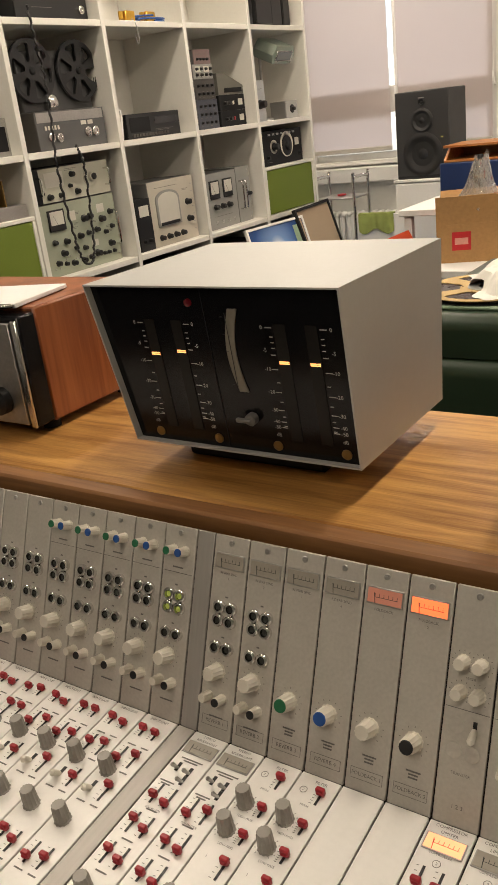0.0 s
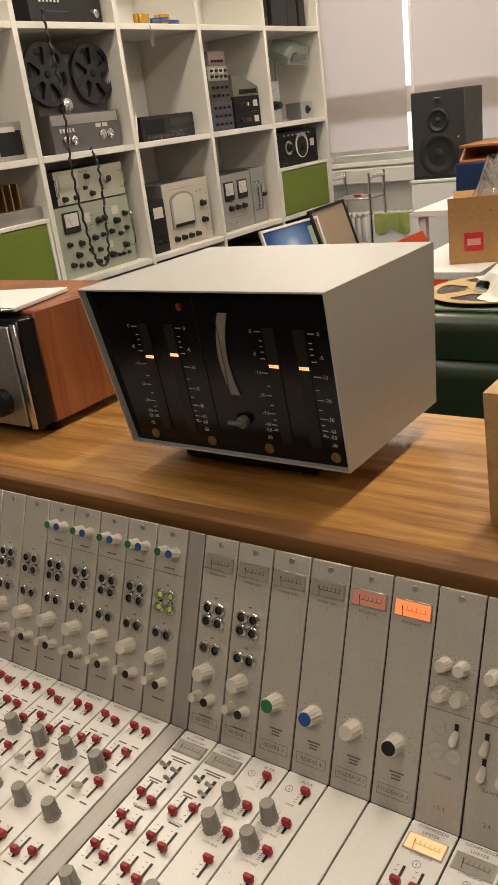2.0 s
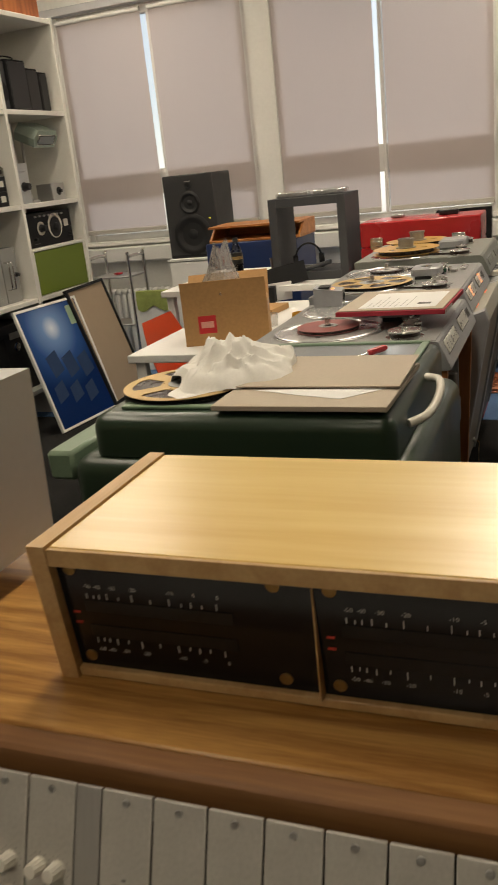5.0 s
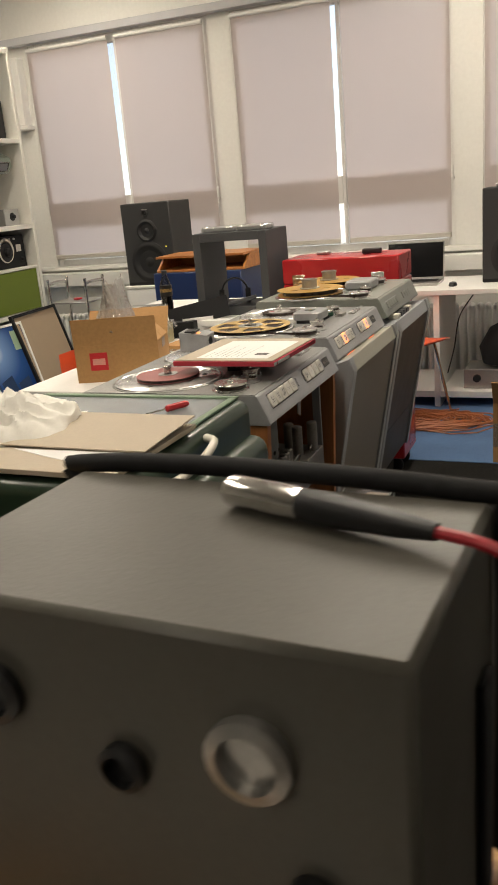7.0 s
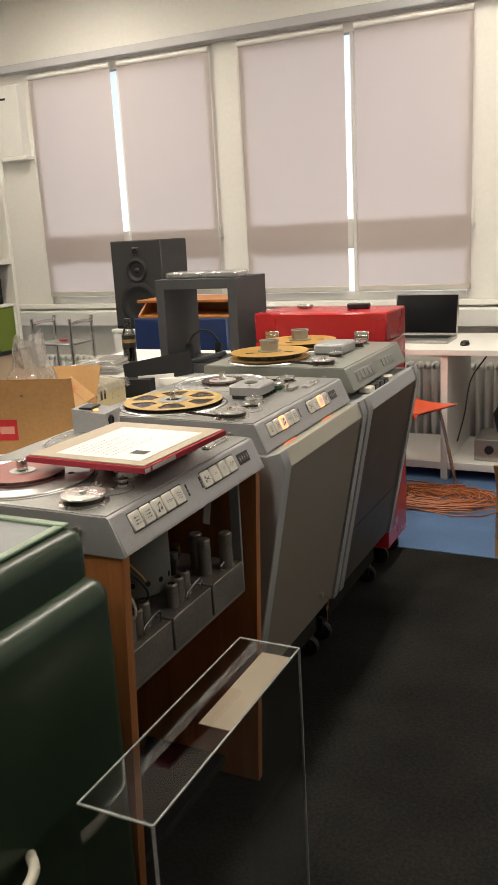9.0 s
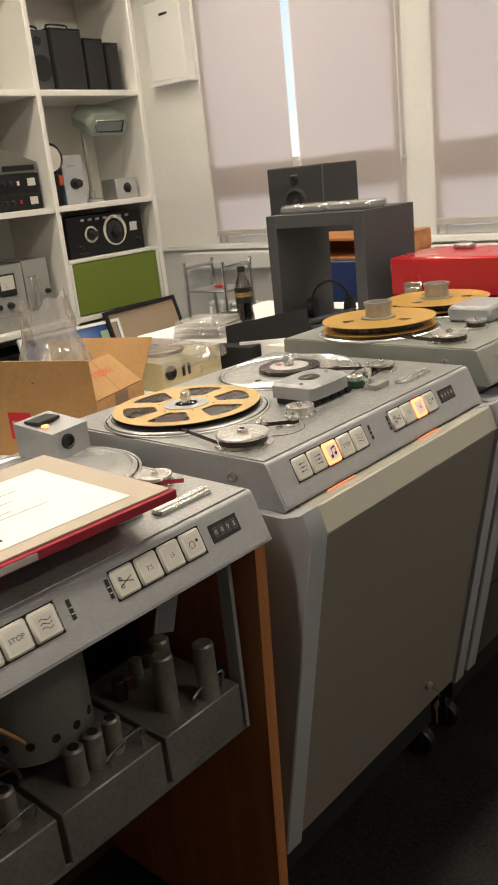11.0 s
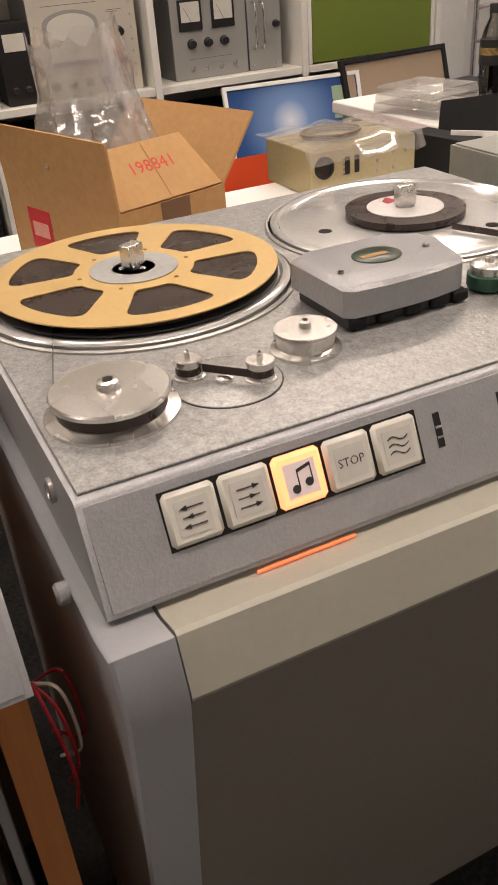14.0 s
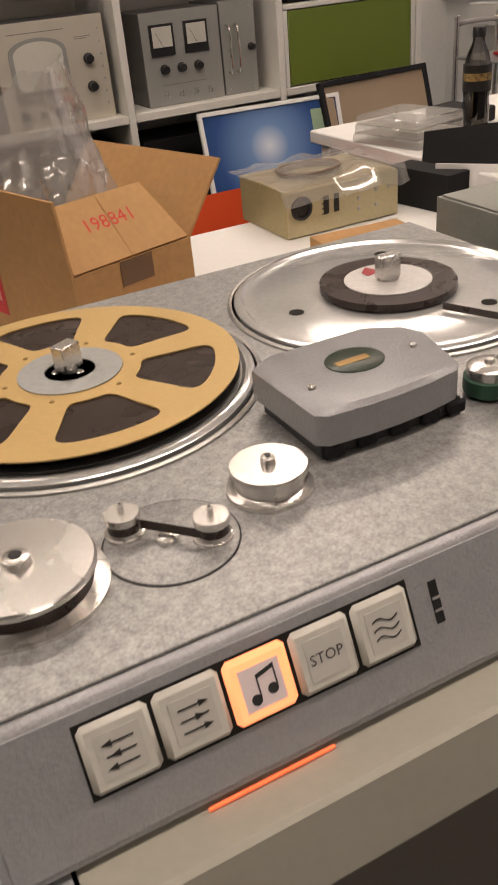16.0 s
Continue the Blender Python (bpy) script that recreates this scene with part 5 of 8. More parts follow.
PLATTER = mat("clear_platter", (0.66, 0.66, 0.65), 0.18, 0.6, vary=0.08, scale=14)


def tape_strip(pts, z0, z1, name, parent, material=None):
    """Tape on edge between two heights along a line."""
    s = Shape()
    vs, fs = [], []
    for x, y in pts:
        vs += [(x, y, z0), (x, y, z1)]
    for i in range(len(pts) - 1):
        fs.append((2 * i, 2 * i + 2, 2 * i + 3, 2 * i + 1))
    s.add(vs, fs)
    return part(name, s, material or TAPE, parent)


def recorder_cabinet(t, y0, W, front, lip, dark=False):
    """Folded side frames with a facet at the top, sloping front panel between them."""
    low, lean = 0.212, 0.184
    foot = 0.292 - (0.832 - low) * lean
    outline = [(-0.27, low), (foot, low), (0.292, 0.832), (0.279, 0.872), (0.246, 0.861), (-0.27, 0.861)]
    for y, d in ((y0 - 0.011, 1), (y0 + W + 0.011, -1)):
        n, c = len(outline), 0.0025
        inner = [(x - (c if x > 0 else -c), z - (c if z > 0.8 else -c)) for x, z in outline]
        vs = [(x, y, z) for x, z in inner] + [(x, y + d * c, z) for x, z in outline] + [(x, y + d * 0.040, z) for x, z in outline]
        fs = [tuple(range(n)), tuple(reversed(range(2 * n, 3 * n)))]
        for k in range(2):
            fs += [(k * n + i, (k + 1) * n + i, (k + 1) * n + (i + 1) % n, k * n + (i + 1) % n) for i in range(n)]
        part("side_frame", Shape().add(vs, fs), CAB_GREY, t, "grey steel side frame with faceted top")
    a, b = y0 + 0.0315, y0 + W - 0.0315
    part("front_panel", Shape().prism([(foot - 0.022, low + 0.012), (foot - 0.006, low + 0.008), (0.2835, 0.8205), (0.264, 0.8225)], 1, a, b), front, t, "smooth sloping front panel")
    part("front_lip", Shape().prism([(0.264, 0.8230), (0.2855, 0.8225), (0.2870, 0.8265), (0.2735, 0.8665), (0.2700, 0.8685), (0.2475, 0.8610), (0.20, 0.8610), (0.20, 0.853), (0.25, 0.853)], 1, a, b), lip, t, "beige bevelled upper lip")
    part("back_panel", Shape().box((-0.268, a, low), (-0.262, b, 0.86)), CAB_GREY, t)
    # base in near black, the shade under the cabinet set into its colour
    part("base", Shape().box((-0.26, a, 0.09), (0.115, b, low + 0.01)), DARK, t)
    if dark:
        part("panel_seam", Shape().prism([(0.202, 0.410), (0.2095, 0.410), (0.2102, 0.414), (0.203, 0.414)], 1, a, b), BLACK, t)
    for x in (-0.22, 0.09):
        for y in (y0 + 0.04, y0 + W - 0.04):
            c = part("castor", Shape().lathe([(0.020, -0.012), (0.032, -0.012), (0.034, -0.008), (0.034, 0.008), (0.032, 0.012), (0.020, 0.012)], seg=22, m=Matrix.Translation((x, y, 0.0345)) @ pose(0, 0, 0, 90, 0, 0)), BLACK, t)
            part("fork", Shape().box((x - 0.012, y - 0.018, 0.03), (x + 0.012, y + 0.018, 0.0895), 0.003), BLACK, c)


R1Y, R1W = 3.117, 0.620


def playing_recorder():
    t = thing("tape_recorder", (0, 0, 0), "grey studio tape recorder in a sloping cabinet, playing", "tape recorder", "studio tape recorders")
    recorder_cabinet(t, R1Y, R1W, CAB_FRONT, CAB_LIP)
    transport(t, R1Y, R1W, 0.0, play=True, speed="15")
    z = 0.9376
    tape_path(t, R1Y, z)
    for a, b in ((0.100, 0.174), (0.372, 0.44)):
        part("glow_strip", Shape().box((0.2425, R1Y + a, 0.8625), (0.2440, R1Y + b, 0.8640)), LAMP_ORANGE, t, "orange light strip under the keys")
    part("lock", Shape().lathe([(0.009, 0), (0.009, 0.010), (0.006, 0.012)], seg=18, m=Matrix.Translation((0.182, R1Y + W_LOCK, 0.285)) @ pose(0, 0, 0, 0, 81, 0)), STEEL, t)
    k = part("lock_key", Shape().tube(spline([(0.196, R1Y + W_LOCK, 0.285), (0.208, R1Y + W_LOCK + 0.004, 0.275), (0.206, R1Y + W_LOCK + 0.006, 0.255)], 5), 0.0012, 6).box((0.204, R1Y + W_LOCK - 0.004, 0.200), (0.2055, R1Y + W_LOCK + 0.002, 0.24), 0.0004).lathe(
        [(0.010, -0.0008), (0.010, 0.0008)], seg=18, m=Matrix.Translation((0.205, R1Y + W_LOCK, 0.245)) @ pose(0, 0, 0, 0, 90, 0)), BRASS, t, "small brass key hanging in the lock")
    part("hinge_knob", Shape().lathe([(0.008, 0), (0.008, 0.008), (0.006, 0.010)], seg=16, m=Matrix.Translation((0.185, R1Y - 0.0105, 0.853)) @ pose(0, 0, 0, 90, 0, 0)), HAMMER, t)
    tape_reel(pose(-0.105, R1Y + 0.153, z + 0.0065, 0, 0, 28), 0.1345, "gold anodised tape reel with six cut-outs on the recorder", 0.93, 6)
    # take-up pancake on the right
    p = thing("tape_pancake", (-0.115, R1Y + 0.466, z + 0.0050), "small pancake of brown tape on a metal core", "tape reel", "tape reels")
    part("tape_pack", Shape().lathe([(0.040, 0.001), (0.064, 0.001), (0.064, 0.0078), (0.040, 0.0078)], seg=60), TAPE, p)
    part("core", Shape().lathe([(0.012, 0.002), (0.041, 0.002), (0.041, 0.0085), (0.012, 0.0085)], seg=40), mat("core_label", (0.62, 0.60, 0.58), 0.35, 0.3), p)
    part("core_mark", Shape().prism([(0.016, -0.012), (0.036, -0.014), (0.030, 0.0), (0.02, 0.004)], 2, 0.0087, 0.0090), RED, p).rotation_euler = (0, 0, radians(200))
    part("spindle", Shape().lathe([(0.010, 0.003), (0.010, 0.011), (0.006, 0.012)], seg=20), STEEL, p)
    part("reel_lock", Shape().box((-0.006, -0.011, 0.010), (0.006, 0.011, 0.032), 0.001), TURNED, p)
    zz = z + 0.0055
    tape_strip([(-0.105 + 0.124 * 0.6, R1Y + 0.153 - 0.124 * 0.8), (0.098, R1Y + 0.020)], zz, zz + 0.0065, "loose_tape", t)
    tape_strip([(0.110, R1Y + 0.128), (0.140, R1Y + 0.155)], zz, zz + 0.0065, "loose_tape", t)
    tape_strip([(-0.04, R1Y + 0.47), (0.050, R1Y + 0.510)], zz, zz + 0.0065, "loose_tape", t)
    tape_strip([(0.095, R1Y + 0.440), (0.085, R1Y + 0.520)], zz, zz + 0.0065, "loose_tape", t)


W_LOCK = 0.462
playing_recorder()

R0Y, R0W = 2.480, 0.584


def open_recorder():
    """The recorder in an open beech stand, electronics in view."""
    t = thing("tape_recorder", (0.016, 0, 0), "grey studio tape recorder in an open wooden stand, electronics exposed", "tape recorder", "studio tape recorders")
    dz = -0.018
    transport(t, R0Y, R0W, dz)
    z = 0.9376 + dz
    tape_path(t, R0Y, z)
    for y in (R0Y + 0.004, R0Y + R0W - 0.026):
        part("stand_side", Shape().prism([(-0.27, 0.0), (0.192, 0.0), (0.230, 0.842), (-0.27, 0.842)], 1, y, y + 0.022), ORANGEWOOD, t, "orange-brown beech stand side")
    # base board in black, its colour holds the shade inside the stand
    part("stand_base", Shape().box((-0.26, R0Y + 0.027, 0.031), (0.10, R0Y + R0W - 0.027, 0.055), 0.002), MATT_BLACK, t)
    part("chassis_rail", Shape().box((0.172, R0Y + 0.045, 0.540), (0.190, R0Y + R0W - 0.045, 0.5515), 0.001), STEEL, t)
    # back in dark brown, the inner shade is part of its colour
    part("stand_back", Shape().box((-0.268, R0Y + 0.027, 0.05), (-0.26, R0Y + R0W - 0.027, 0.84)), mat("shaded_back", (0.05, 0.03, 0.02), 0.7), t)
    for y in (R0Y + 0.034, R0Y + R0W - 0.044):
        part("chassis_post", Shape().box((0.165, y, 0.54), (0.190, y + 0.008, 0.84), 0.001), CAB_GREY, t)
    # amplifier boxes along the front
    for i, (a, b) in enumerate(((0.045, 0.200), (0.208, 0.372), (0.380, 0.530))):
        bx = part("amplifier_box", Shape().box((0.0, R0Y + a, 0.552), (0.196, R0Y + b, 0.627), 0.002), DUSTY, t, "dull steel amplifier chassis")
        part("bail", Shape().tube(spline([(0.180, R0Y + b - 0.075, 0.6275), (0.180, R0Y + b - 0.074, 0.643), (0.180, R0Y + b - 0.020, 0.655), (0.180, R0Y + b - 0.018, 0.6275)], 5), 0.0028, 8), CHROME, bx)
        rnd = random.Random(i)
        for k in range(3):
            r, h = (0.0155, 0.087) if i == 2 else (0.0130, 0.052)
            cx, cy = (0.150 + 0.014 * k - 0.050 * (k == 1) if i == 2 else 0.165 - 0.004 * k), R0Y + a + 0.050 + (0.027 if i == 2 else 0.033) * k
            c = part("valve_can", Shape().lathe([(r, 0), (r, h - 0.003), (r - 0.003, h)], (cx, cy, 0.6272), seg=24), DUSTY, bx, "ribbed metal valve can")
            if i < 2:
                # dark disc on the can's top, coloured as the shade of an opening
                part("can_opening", Shape().cyl((cx, cy, 0.6272 + h + 0.0002), r * 0.6, 0.0006, 16), DARK, c)
        for k in range(5):
            part("component", Shape().cyl((0.075 - 0.012 * k % 3, R0Y + a + 0.025 + 0.026 * k, 0.6272), 0.008 + 0.003 * rnd.random(), 0.02 + 0.015 * rnd.random(), 12, bev=0.001), (BLACK, BRASS, STEEL)[k % 3], bx)
    part("capstan_motor", Shape().lathe([(0.075, 0.66), (0.078, 0.665), (0.078, 0.855), (0.07, 0.86)], (0.07, R0Y + 0.265, 0), seg=44), mat("motor_grey", (0.20, 0.20, 0.19), 0.5, 0.3), t, "large grey motor can with vent holes")
    for k in range(7):
        a = radians(-60 + 24 * k)
        # flat dark discs coloured as shaded vent holes
        part("vent_hole", Shape().cyl((0, 0, 0), 0.006, 0.0012, 14, Matrix.Translation((0.07 + 0.0775 * math.cos(a), R0Y + 0.265 + 0.0775 * math.sin(a), 0.69)) @ pose(0, 0, 0, 0, 90, math.degrees(a))), DARK, t)
    part("relay_plate", Shape().box((-0.002, -0.022, -0.055), (0.002, 0.022, 0.0), 0.001), STEEL, t, "loose grey tag plate", at=pose(0.155, R0Y + 0.455, 0.800, -24, 0, 10))
    part("relay_bracket", Shape().box((0.10, R0Y + 0.44, 0.800), (0.165, R0Y + 0.50, 0.835), 0.003), STEEL, t)
    for k in range(4):
        u = 0.006 * k
        part("red_wire", Shape().tube(spline([(0.10 - u, R0Y + R0W + 0.006, 0.72 - u), (0.135 - u, R0Y + R0W + 0.012 + u, 0.70 + 2 * u), (0.155 - 2 * u, R0Y + R0W + 0.016 + u, 0.665), (0.15 - 3 * u, R0Y + R0W + 0.012, 0.62 + 2 * u)], 6), 0.0016, 6), (RED, RED, KNOB, RED)[k], t)
    rnd = random.Random(5)
    for k in range(5):
        a = Vector((0.15 - 0.02 * k, R0Y + 0.05 + 0.03 * k, 0.82))
        b = Vector((0.13 - 0.03 * k, R0Y + 0.10 + 0.05 * k, 0.63))
        m = (a + b) / 2 + Vector((0.05 * rnd.random(), 0.08 * rnd.uniform(-1, 1), -0.04))
        part("wire", Shape().tube(spline([a, m, b], 8), 0.0028, 6), (KNOB, BLACK, CARD)[k % 3], t)
    # black block added to fill the shaded hollow below the deck
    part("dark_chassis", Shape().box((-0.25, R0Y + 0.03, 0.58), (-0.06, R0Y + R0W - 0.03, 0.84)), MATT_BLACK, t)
    # small left reel and red leader
    tape_reel(pose(-0.089, R0Y + 0.153, z + 0.0065), 0.085, "small tape spool with red and white label", 0.95, 0, mat("spool_red", (0.30, 0.10, 0.09), 0.4), hub=True)
    tape_strip([(0.03, R0Y + 0.47), (0.118, R0Y + 0.545)], z + 0.006, z + 0.0125, "loose_tape", t, RED_LINEN)
    # tape box and paper on top
    b = thing("tape_box", pose(0.088, R0Y + 0.287, z + 0.0405, 0, 0, -2), "red linen tape box with a typed sheet on it", "tape box")
    part("tray", Shape().box((-0.145, -0.155, 0), (0.145, 0.155, 0.012), 0.001), RED_LINEN, b)
    part("lid", Shape().box((-0.142, -0.149, 0.0123), (0.139, 0.149, 0.0150), 0.0006), BEIGE_CARD, b, "cream inner lid")
    sh = part("sheet", Shape().box((-0.09, -0.125, 0.0153), (0.115, 0.105, 0.0158)), PAPER, b, "white typed sheet")
    part("printed_block", Shape().box((0.06, -0.085, 0.0160), (0.095, -0.06, 0.0161)), CAB_DARK, sh)
    for k in range(8):
        part("typing", Shape().box((-0.07 + 0.015 * k, -0.11, 0.0160), (-0.0688 + 0.015 * k, -0.11 + 0.06 + 0.11 * ((k * 7) % 5) / 5, 0.0161)), INK_GREY, sh)
    part("spine_label", Shape().box((0.1452, -0.13, 0.002), (0.1458, -0.05, 0.010)).box((0.1452, -0.155, 0.002), (0.1458, -0.138, 0.010)), KEYLABEL, b)
    part("block", Shape().box((-0.05, -0.05, -0.0015), (0.05, 0.06, -0.0003), 0.0004), HAMMER, b)
    j = thing("remote_box", pose(-0.19, R0Y + 0.545, z + 0.0, 0, 0, 8), "small hammered grey control box with coloured lamps", "control box")
    part("case", Shape().prism([(-0.045, 0), (0.045, 0), (0.045, 0.05), (-0.045, 0.062)], 1, -0.03, 0.05), HAMMER, j)
    part("socket", Shape().lathe([(0.013, 0), (0.013, 0.004), (0.010, 0.005), (0.008, 0.001)], seg=20, m=Matrix.Translation((0.0452, 0.0, 0.03)) @ pose(0, 0, 0, 0, 90, 0)), BLACK, j)
    part("lamp", Shape().box((0.01, -0.02, 0.056), (0.02, -0.01, 0.060), 0.001), LAMP_AMBER, j)
    part("switch", Shape().box((-0.03, -0.02, 0.058), (0.005, 0.03, 0.064), 0.001), BLACK, j)


open_recorder()

R2Y, R2W = 3.776, 0.595


def far_recorder():
    t = thing("tape_recorder", (0, 0, 0), "olive-grey studio tape recorder with dark front panel", "tape recorder", "studio tape recorders")
    dz = 0.022
    recorder_cabinet(t, R2Y, R2W, CAB_DARK, CAB_GREY, True)
    transport(t, R2Y, R2W, dz, top=OLIVE_DECK, shell=OLIVE_DECK, keys=False)
    part("riser", Shape().box((-0.27, R2Y + 0.005, 0.8612), (0.20, R2Y + R2W - 0.005, 0.8838), 0.001), CAB_GREY, t)
    z = 0.9376 + dz
    S = slope_frame(dz)
    pn = part("button_plate", Shape().box((R2Y + 0.06, 0.02, 0.0013), (R2Y + 0.25, 0.055, 0.003), 0.001), HAMMER, t, at=S)
    for i in range(5):
        part("push_key", Shape().box((R2Y + 0.065 + 0.037 * i, 0.024, 0.0031), (R2Y + 0.096 + 0.037 * i, 0.051, 0.006), 0.001), OLIVE_DECK, pn)
    for i in range(4):
        part("push_key", Shape().box((R2Y + 0.34 + 0.037 * i, 0.024, 0.0013), (R2Y + 0.37 + 0.037 * i, 0.051, 0.005), 0.001), OLIVE_DECK, pn)
    for i, c in enumerate((KNOB, BLACK, BLACK, BLACK, KNOB)):
        part("piano_switch", Shape().box((0.222, R2Y + 0.10 + 0.052 * i, 0.8625), (0.262, R2Y + 0.145 + 0.052 * i, 0.882), 0.003), c, t, "black or ivory piano switch")
    roller(t, 0.120, R2Y + 0.06, z, 0.040, 0.020)
    roller(t, 0.110, R2Y + 0.20, z, 0.024, 0.020)
    roller(t, 0.110, R2Y + 0.43, z, 0.024, 0.024)
    roller(t, 0.085, R2Y + 0.51, z, 0.036, 0.018)
    part("head_cover", Shape().box((0.01, R2Y + 0.25, z), (0.12, R2Y + 0.385, z + 0.038), 0.008), HAMMER, t)
    for dy in (0.130, 0.402):
        part("platter", Shape().lathe([(0.142, 0), (0.142, 0.004), (0.139, 0.006), (0.134, 0.0035), (0.02, 0.0035)], seg=60), PLATTER, t, at=(-0.10, R2Y + dy, z))
        tape_reel(pose(-0.10, R2Y + dy, z + 0.012, 0, 0, 40 + 100 * dy), 0.132, "gold tape reel with slotted flange and tall hub", 0.84, 3, GOLD_PLAIN, hub=False, tall=True, cut=(0.46, 0.66, 0.17), deep=0.016)
    tape_strip([(-0.10 + 0.10, R2Y + 0.05), (0.10, R2Y + 0.025)], z + 0.005, z + 0.013, "loose_tape", t)
    part("reel_seat", Shape().cyl((-0.10, R2Y + 0.130, z + 0.0036), 0.05, 0.008, 24).cyl((-0.10, R2Y + 0.402, z + 0.0036), 0.05, 0.008, 24), STEEL, t)


GOLD_PLAIN = mat("gold_flange_far", (0.66, 0.40, 0.09), 0.35, 0.5, vary=0.06, scale=14)
far_recorder()

# ---- green cabinet beside the recorders ----
def rounded_slab(x0, y0, z0, x1, y1, z1, r, n=5):
    """A box with rounded upper edges and upright corners."""
    s = Shape()
    cx, cy = (x0 + x1) / 2, (y0 + y1) / 2
    rings = [(0.0, z0)] + [(r * (1 - math.cos(math.pi / 2 * k / n)), z1 - r + r * math.sin(math.pi / 2 * k / n)) for k in range(n + 1)]
    seg = 6
    vs = []
    for ins, z in rings:
        rr = max(r - ins, 0.002)
        for qx, qy, a0 in ((1, 1, 0), (-1, 1, 90), (-1, -1, 180), (1, -1, 270)):
            px, py = cx + qx * ((x1 - x0) / 2 - ins - rr), cy + qy * ((y1 - y0) / 2 - ins - rr)
            for k in range(seg):
                a = radians(a0 + 90 * k / (seg - 1))
                vs.append((px + rr * math.cos(a), py + rr * math.sin(a), z))
    m = 4 * seg
    fs = []
    for k in range(len(rings) - 1):
        fs += [(k * m + i, k * m + (i + 1) % m, (k + 1) * m + (i + 1) % m, (k + 1) * m + i) for i in range(m)]
    s.add(vs, fs, True)
    s.add([vs[(len(rings) - 1) * m + i] for i in range(m)], [tuple(range(m))])
    s.add([vs[i] for i in range(m)], [tuple(reversed(range(m)))])
    return s


def handle_shape(x, y0, y1, z, drop=0.0):
    pts = spline([(x, y0, z - drop), (x + 0.030, y0 + 0.03, z - drop * 0.7), (x + 0.038, (y0 + y1) / 2, z - drop * 0.4), (x + 0.030, y1 - 0.03, z), (x, y1, z)], 6)
    return Shape().tube(pts, 0.0085, 10)


def green_cabinet():
    t = thing("green_cabinet", (0, 0, 0), "dark green lacquered lidded cabinet with pale handles", "cabinet")
    part("body", rounded_slab(-0.40, 1.78, 0.03, 0.288, 2.400, 0.855, 0.035), GREENCAB, t)
    part("plinth", Shape().box((-0.36, 1.82, 0), (0.26, 2.35, 0.0295)), MATT_BLACK, t)
    lid = part("lid", rounded_slab(-0.352, 1.800, 0.8555, 0.250, 2.395, 0.938, 0.030), GREENCAB, t, "rounded dark green lid")
    part("lid_rim", Shape().box((-0.30, 1.845, 0.9382), (0.225, 1.862, 0.945), 0.002).box((-0.30, 2.362, 0.9382), (0.225, 2.379, 0.945), 0.002).box(
        (-0.30, 1.8625, 0.9382), (-0.283, 2.3615, 0.945), 0.002).box((0.208, 1.8625, 0.9382), (0.225, 2.3615, 0.945), 0.002), GREENRIM, lid)
    part("plate", Shape().box((-0.2825, 1.8625, 0.9382), (0.2075, 2.3615, 0.9402)), GLASSPLATE, lid, "grey sunken plate")
    part("handle", handle_shape(0.252, 1.92, 2.14, 0.920, 0.03), KNOB, lid, "pale curved lid handle")
    part("handle", handle_shape(0.290, 1.940, 2.13, 0.525, 0.035), KNOB, t, "pale curved drawer handle")
    part("side_step", Shape().box((-0.465, 1.80, 0.80), (-0.402, 2.0, 0.862), 0.008), GREENRIM, t)
    tape_reel(pose(-0.215, 1.985, 0.9455, 0, 0, 10), 0.135, "gold tape reel with dark tape lying on the green cabinet", 0.92)
    # crumpled white cloth
    s = Shape()
    n = 44
    vs, fs = [], []
    for i in range(n):
        for j in range(n):
            u, v = i / (n - 1) - 0.5, j / (n - 1) - 0.5
            d = math.hypot(u, v) * 2
            w = noise.noise((u * 5 + 3, v * 5, 0.3)) * 0.5 + noise.noise((u * 11, v * 11, 2.0)) * 0.25
            ed = max(0.0, 1 - d * (0.95 + 0.25 * noise.noise((u * 3, v * 3, 7))))
            fold = abs(noise.noise((u * 7 + 1, v * 7, 4.0)))
            h = 0.095 * ed ** 0.55 + (0.055 * w - 0.035 * fold) * min(1.0, ed * 2.5)
            k = 1 + 0.25 * noise.noise((u * 4, v * 4, 9))
            vs.append((u * 0.26 * k, v * 0.23 * k, max(0.003, h)))
    for i in range(n - 1):
        for j in range(n - 1):
            fs.append((i * n + j, (i + 1) * n + j, (i + 1) * n + j + 1, i * n + j + 1))
    s.add(vs, fs, False)
    solo("crumpled_cloth", s, mat("white_tissue", (0.80, 0.78, 0.72), 0.8, vary=0.05), "crumpled white cloth with yellow stains lying on the reel", "cloth", pose(-0.125, 2.03, 0.953, 0, 0, 25))
    b = thing("tape_carton", pose(0.075, 1.965, 0.9456, 0, 0, -1), "opened flat beige tape carton with paper slip", "carton")
    part("tray", Shape().box((-0.165, -0.155, 0), (0.165, 0.155, 0.010), 0.001), BEIGE_CARD, b)
    part("lid_flap", Shape().box((-0.165, -0.045, 0.0), (0.165, 0.155, 0.003), 0.0005), BEIGE_CARD, b, at=pose(0.0, 0, 0.016, 3, 0, 0))
    part("paper_slip", Shape().prism([(-0.12, -0.05), (0.14, -0.04), (0.07, -0.11), (-0.02, -0.085)], 2, 0.0105, 0.0112), PAPER, b)
    d = thing("screwdriver", pose(0.11, 2.24, 0.9450, 0, 0, 62), "small screwdriver with transparent red handle", "screwdriver")
    part("grip", Shape().lathe([(0.004, 0), (0.008, 0.004), (0.008, 0.05), (0.005, 0.06)], seg=8, smooth=False, m=pose(0, 0, 0.004, 0, 90, 0)), RED_CASE, d)
    part("blade", Shape().lathe([(0.002, -0.09), (0.002, 0)], seg=8, m=pose(0, 0, 0.004, 0, 90, 0)), CHROME, d)


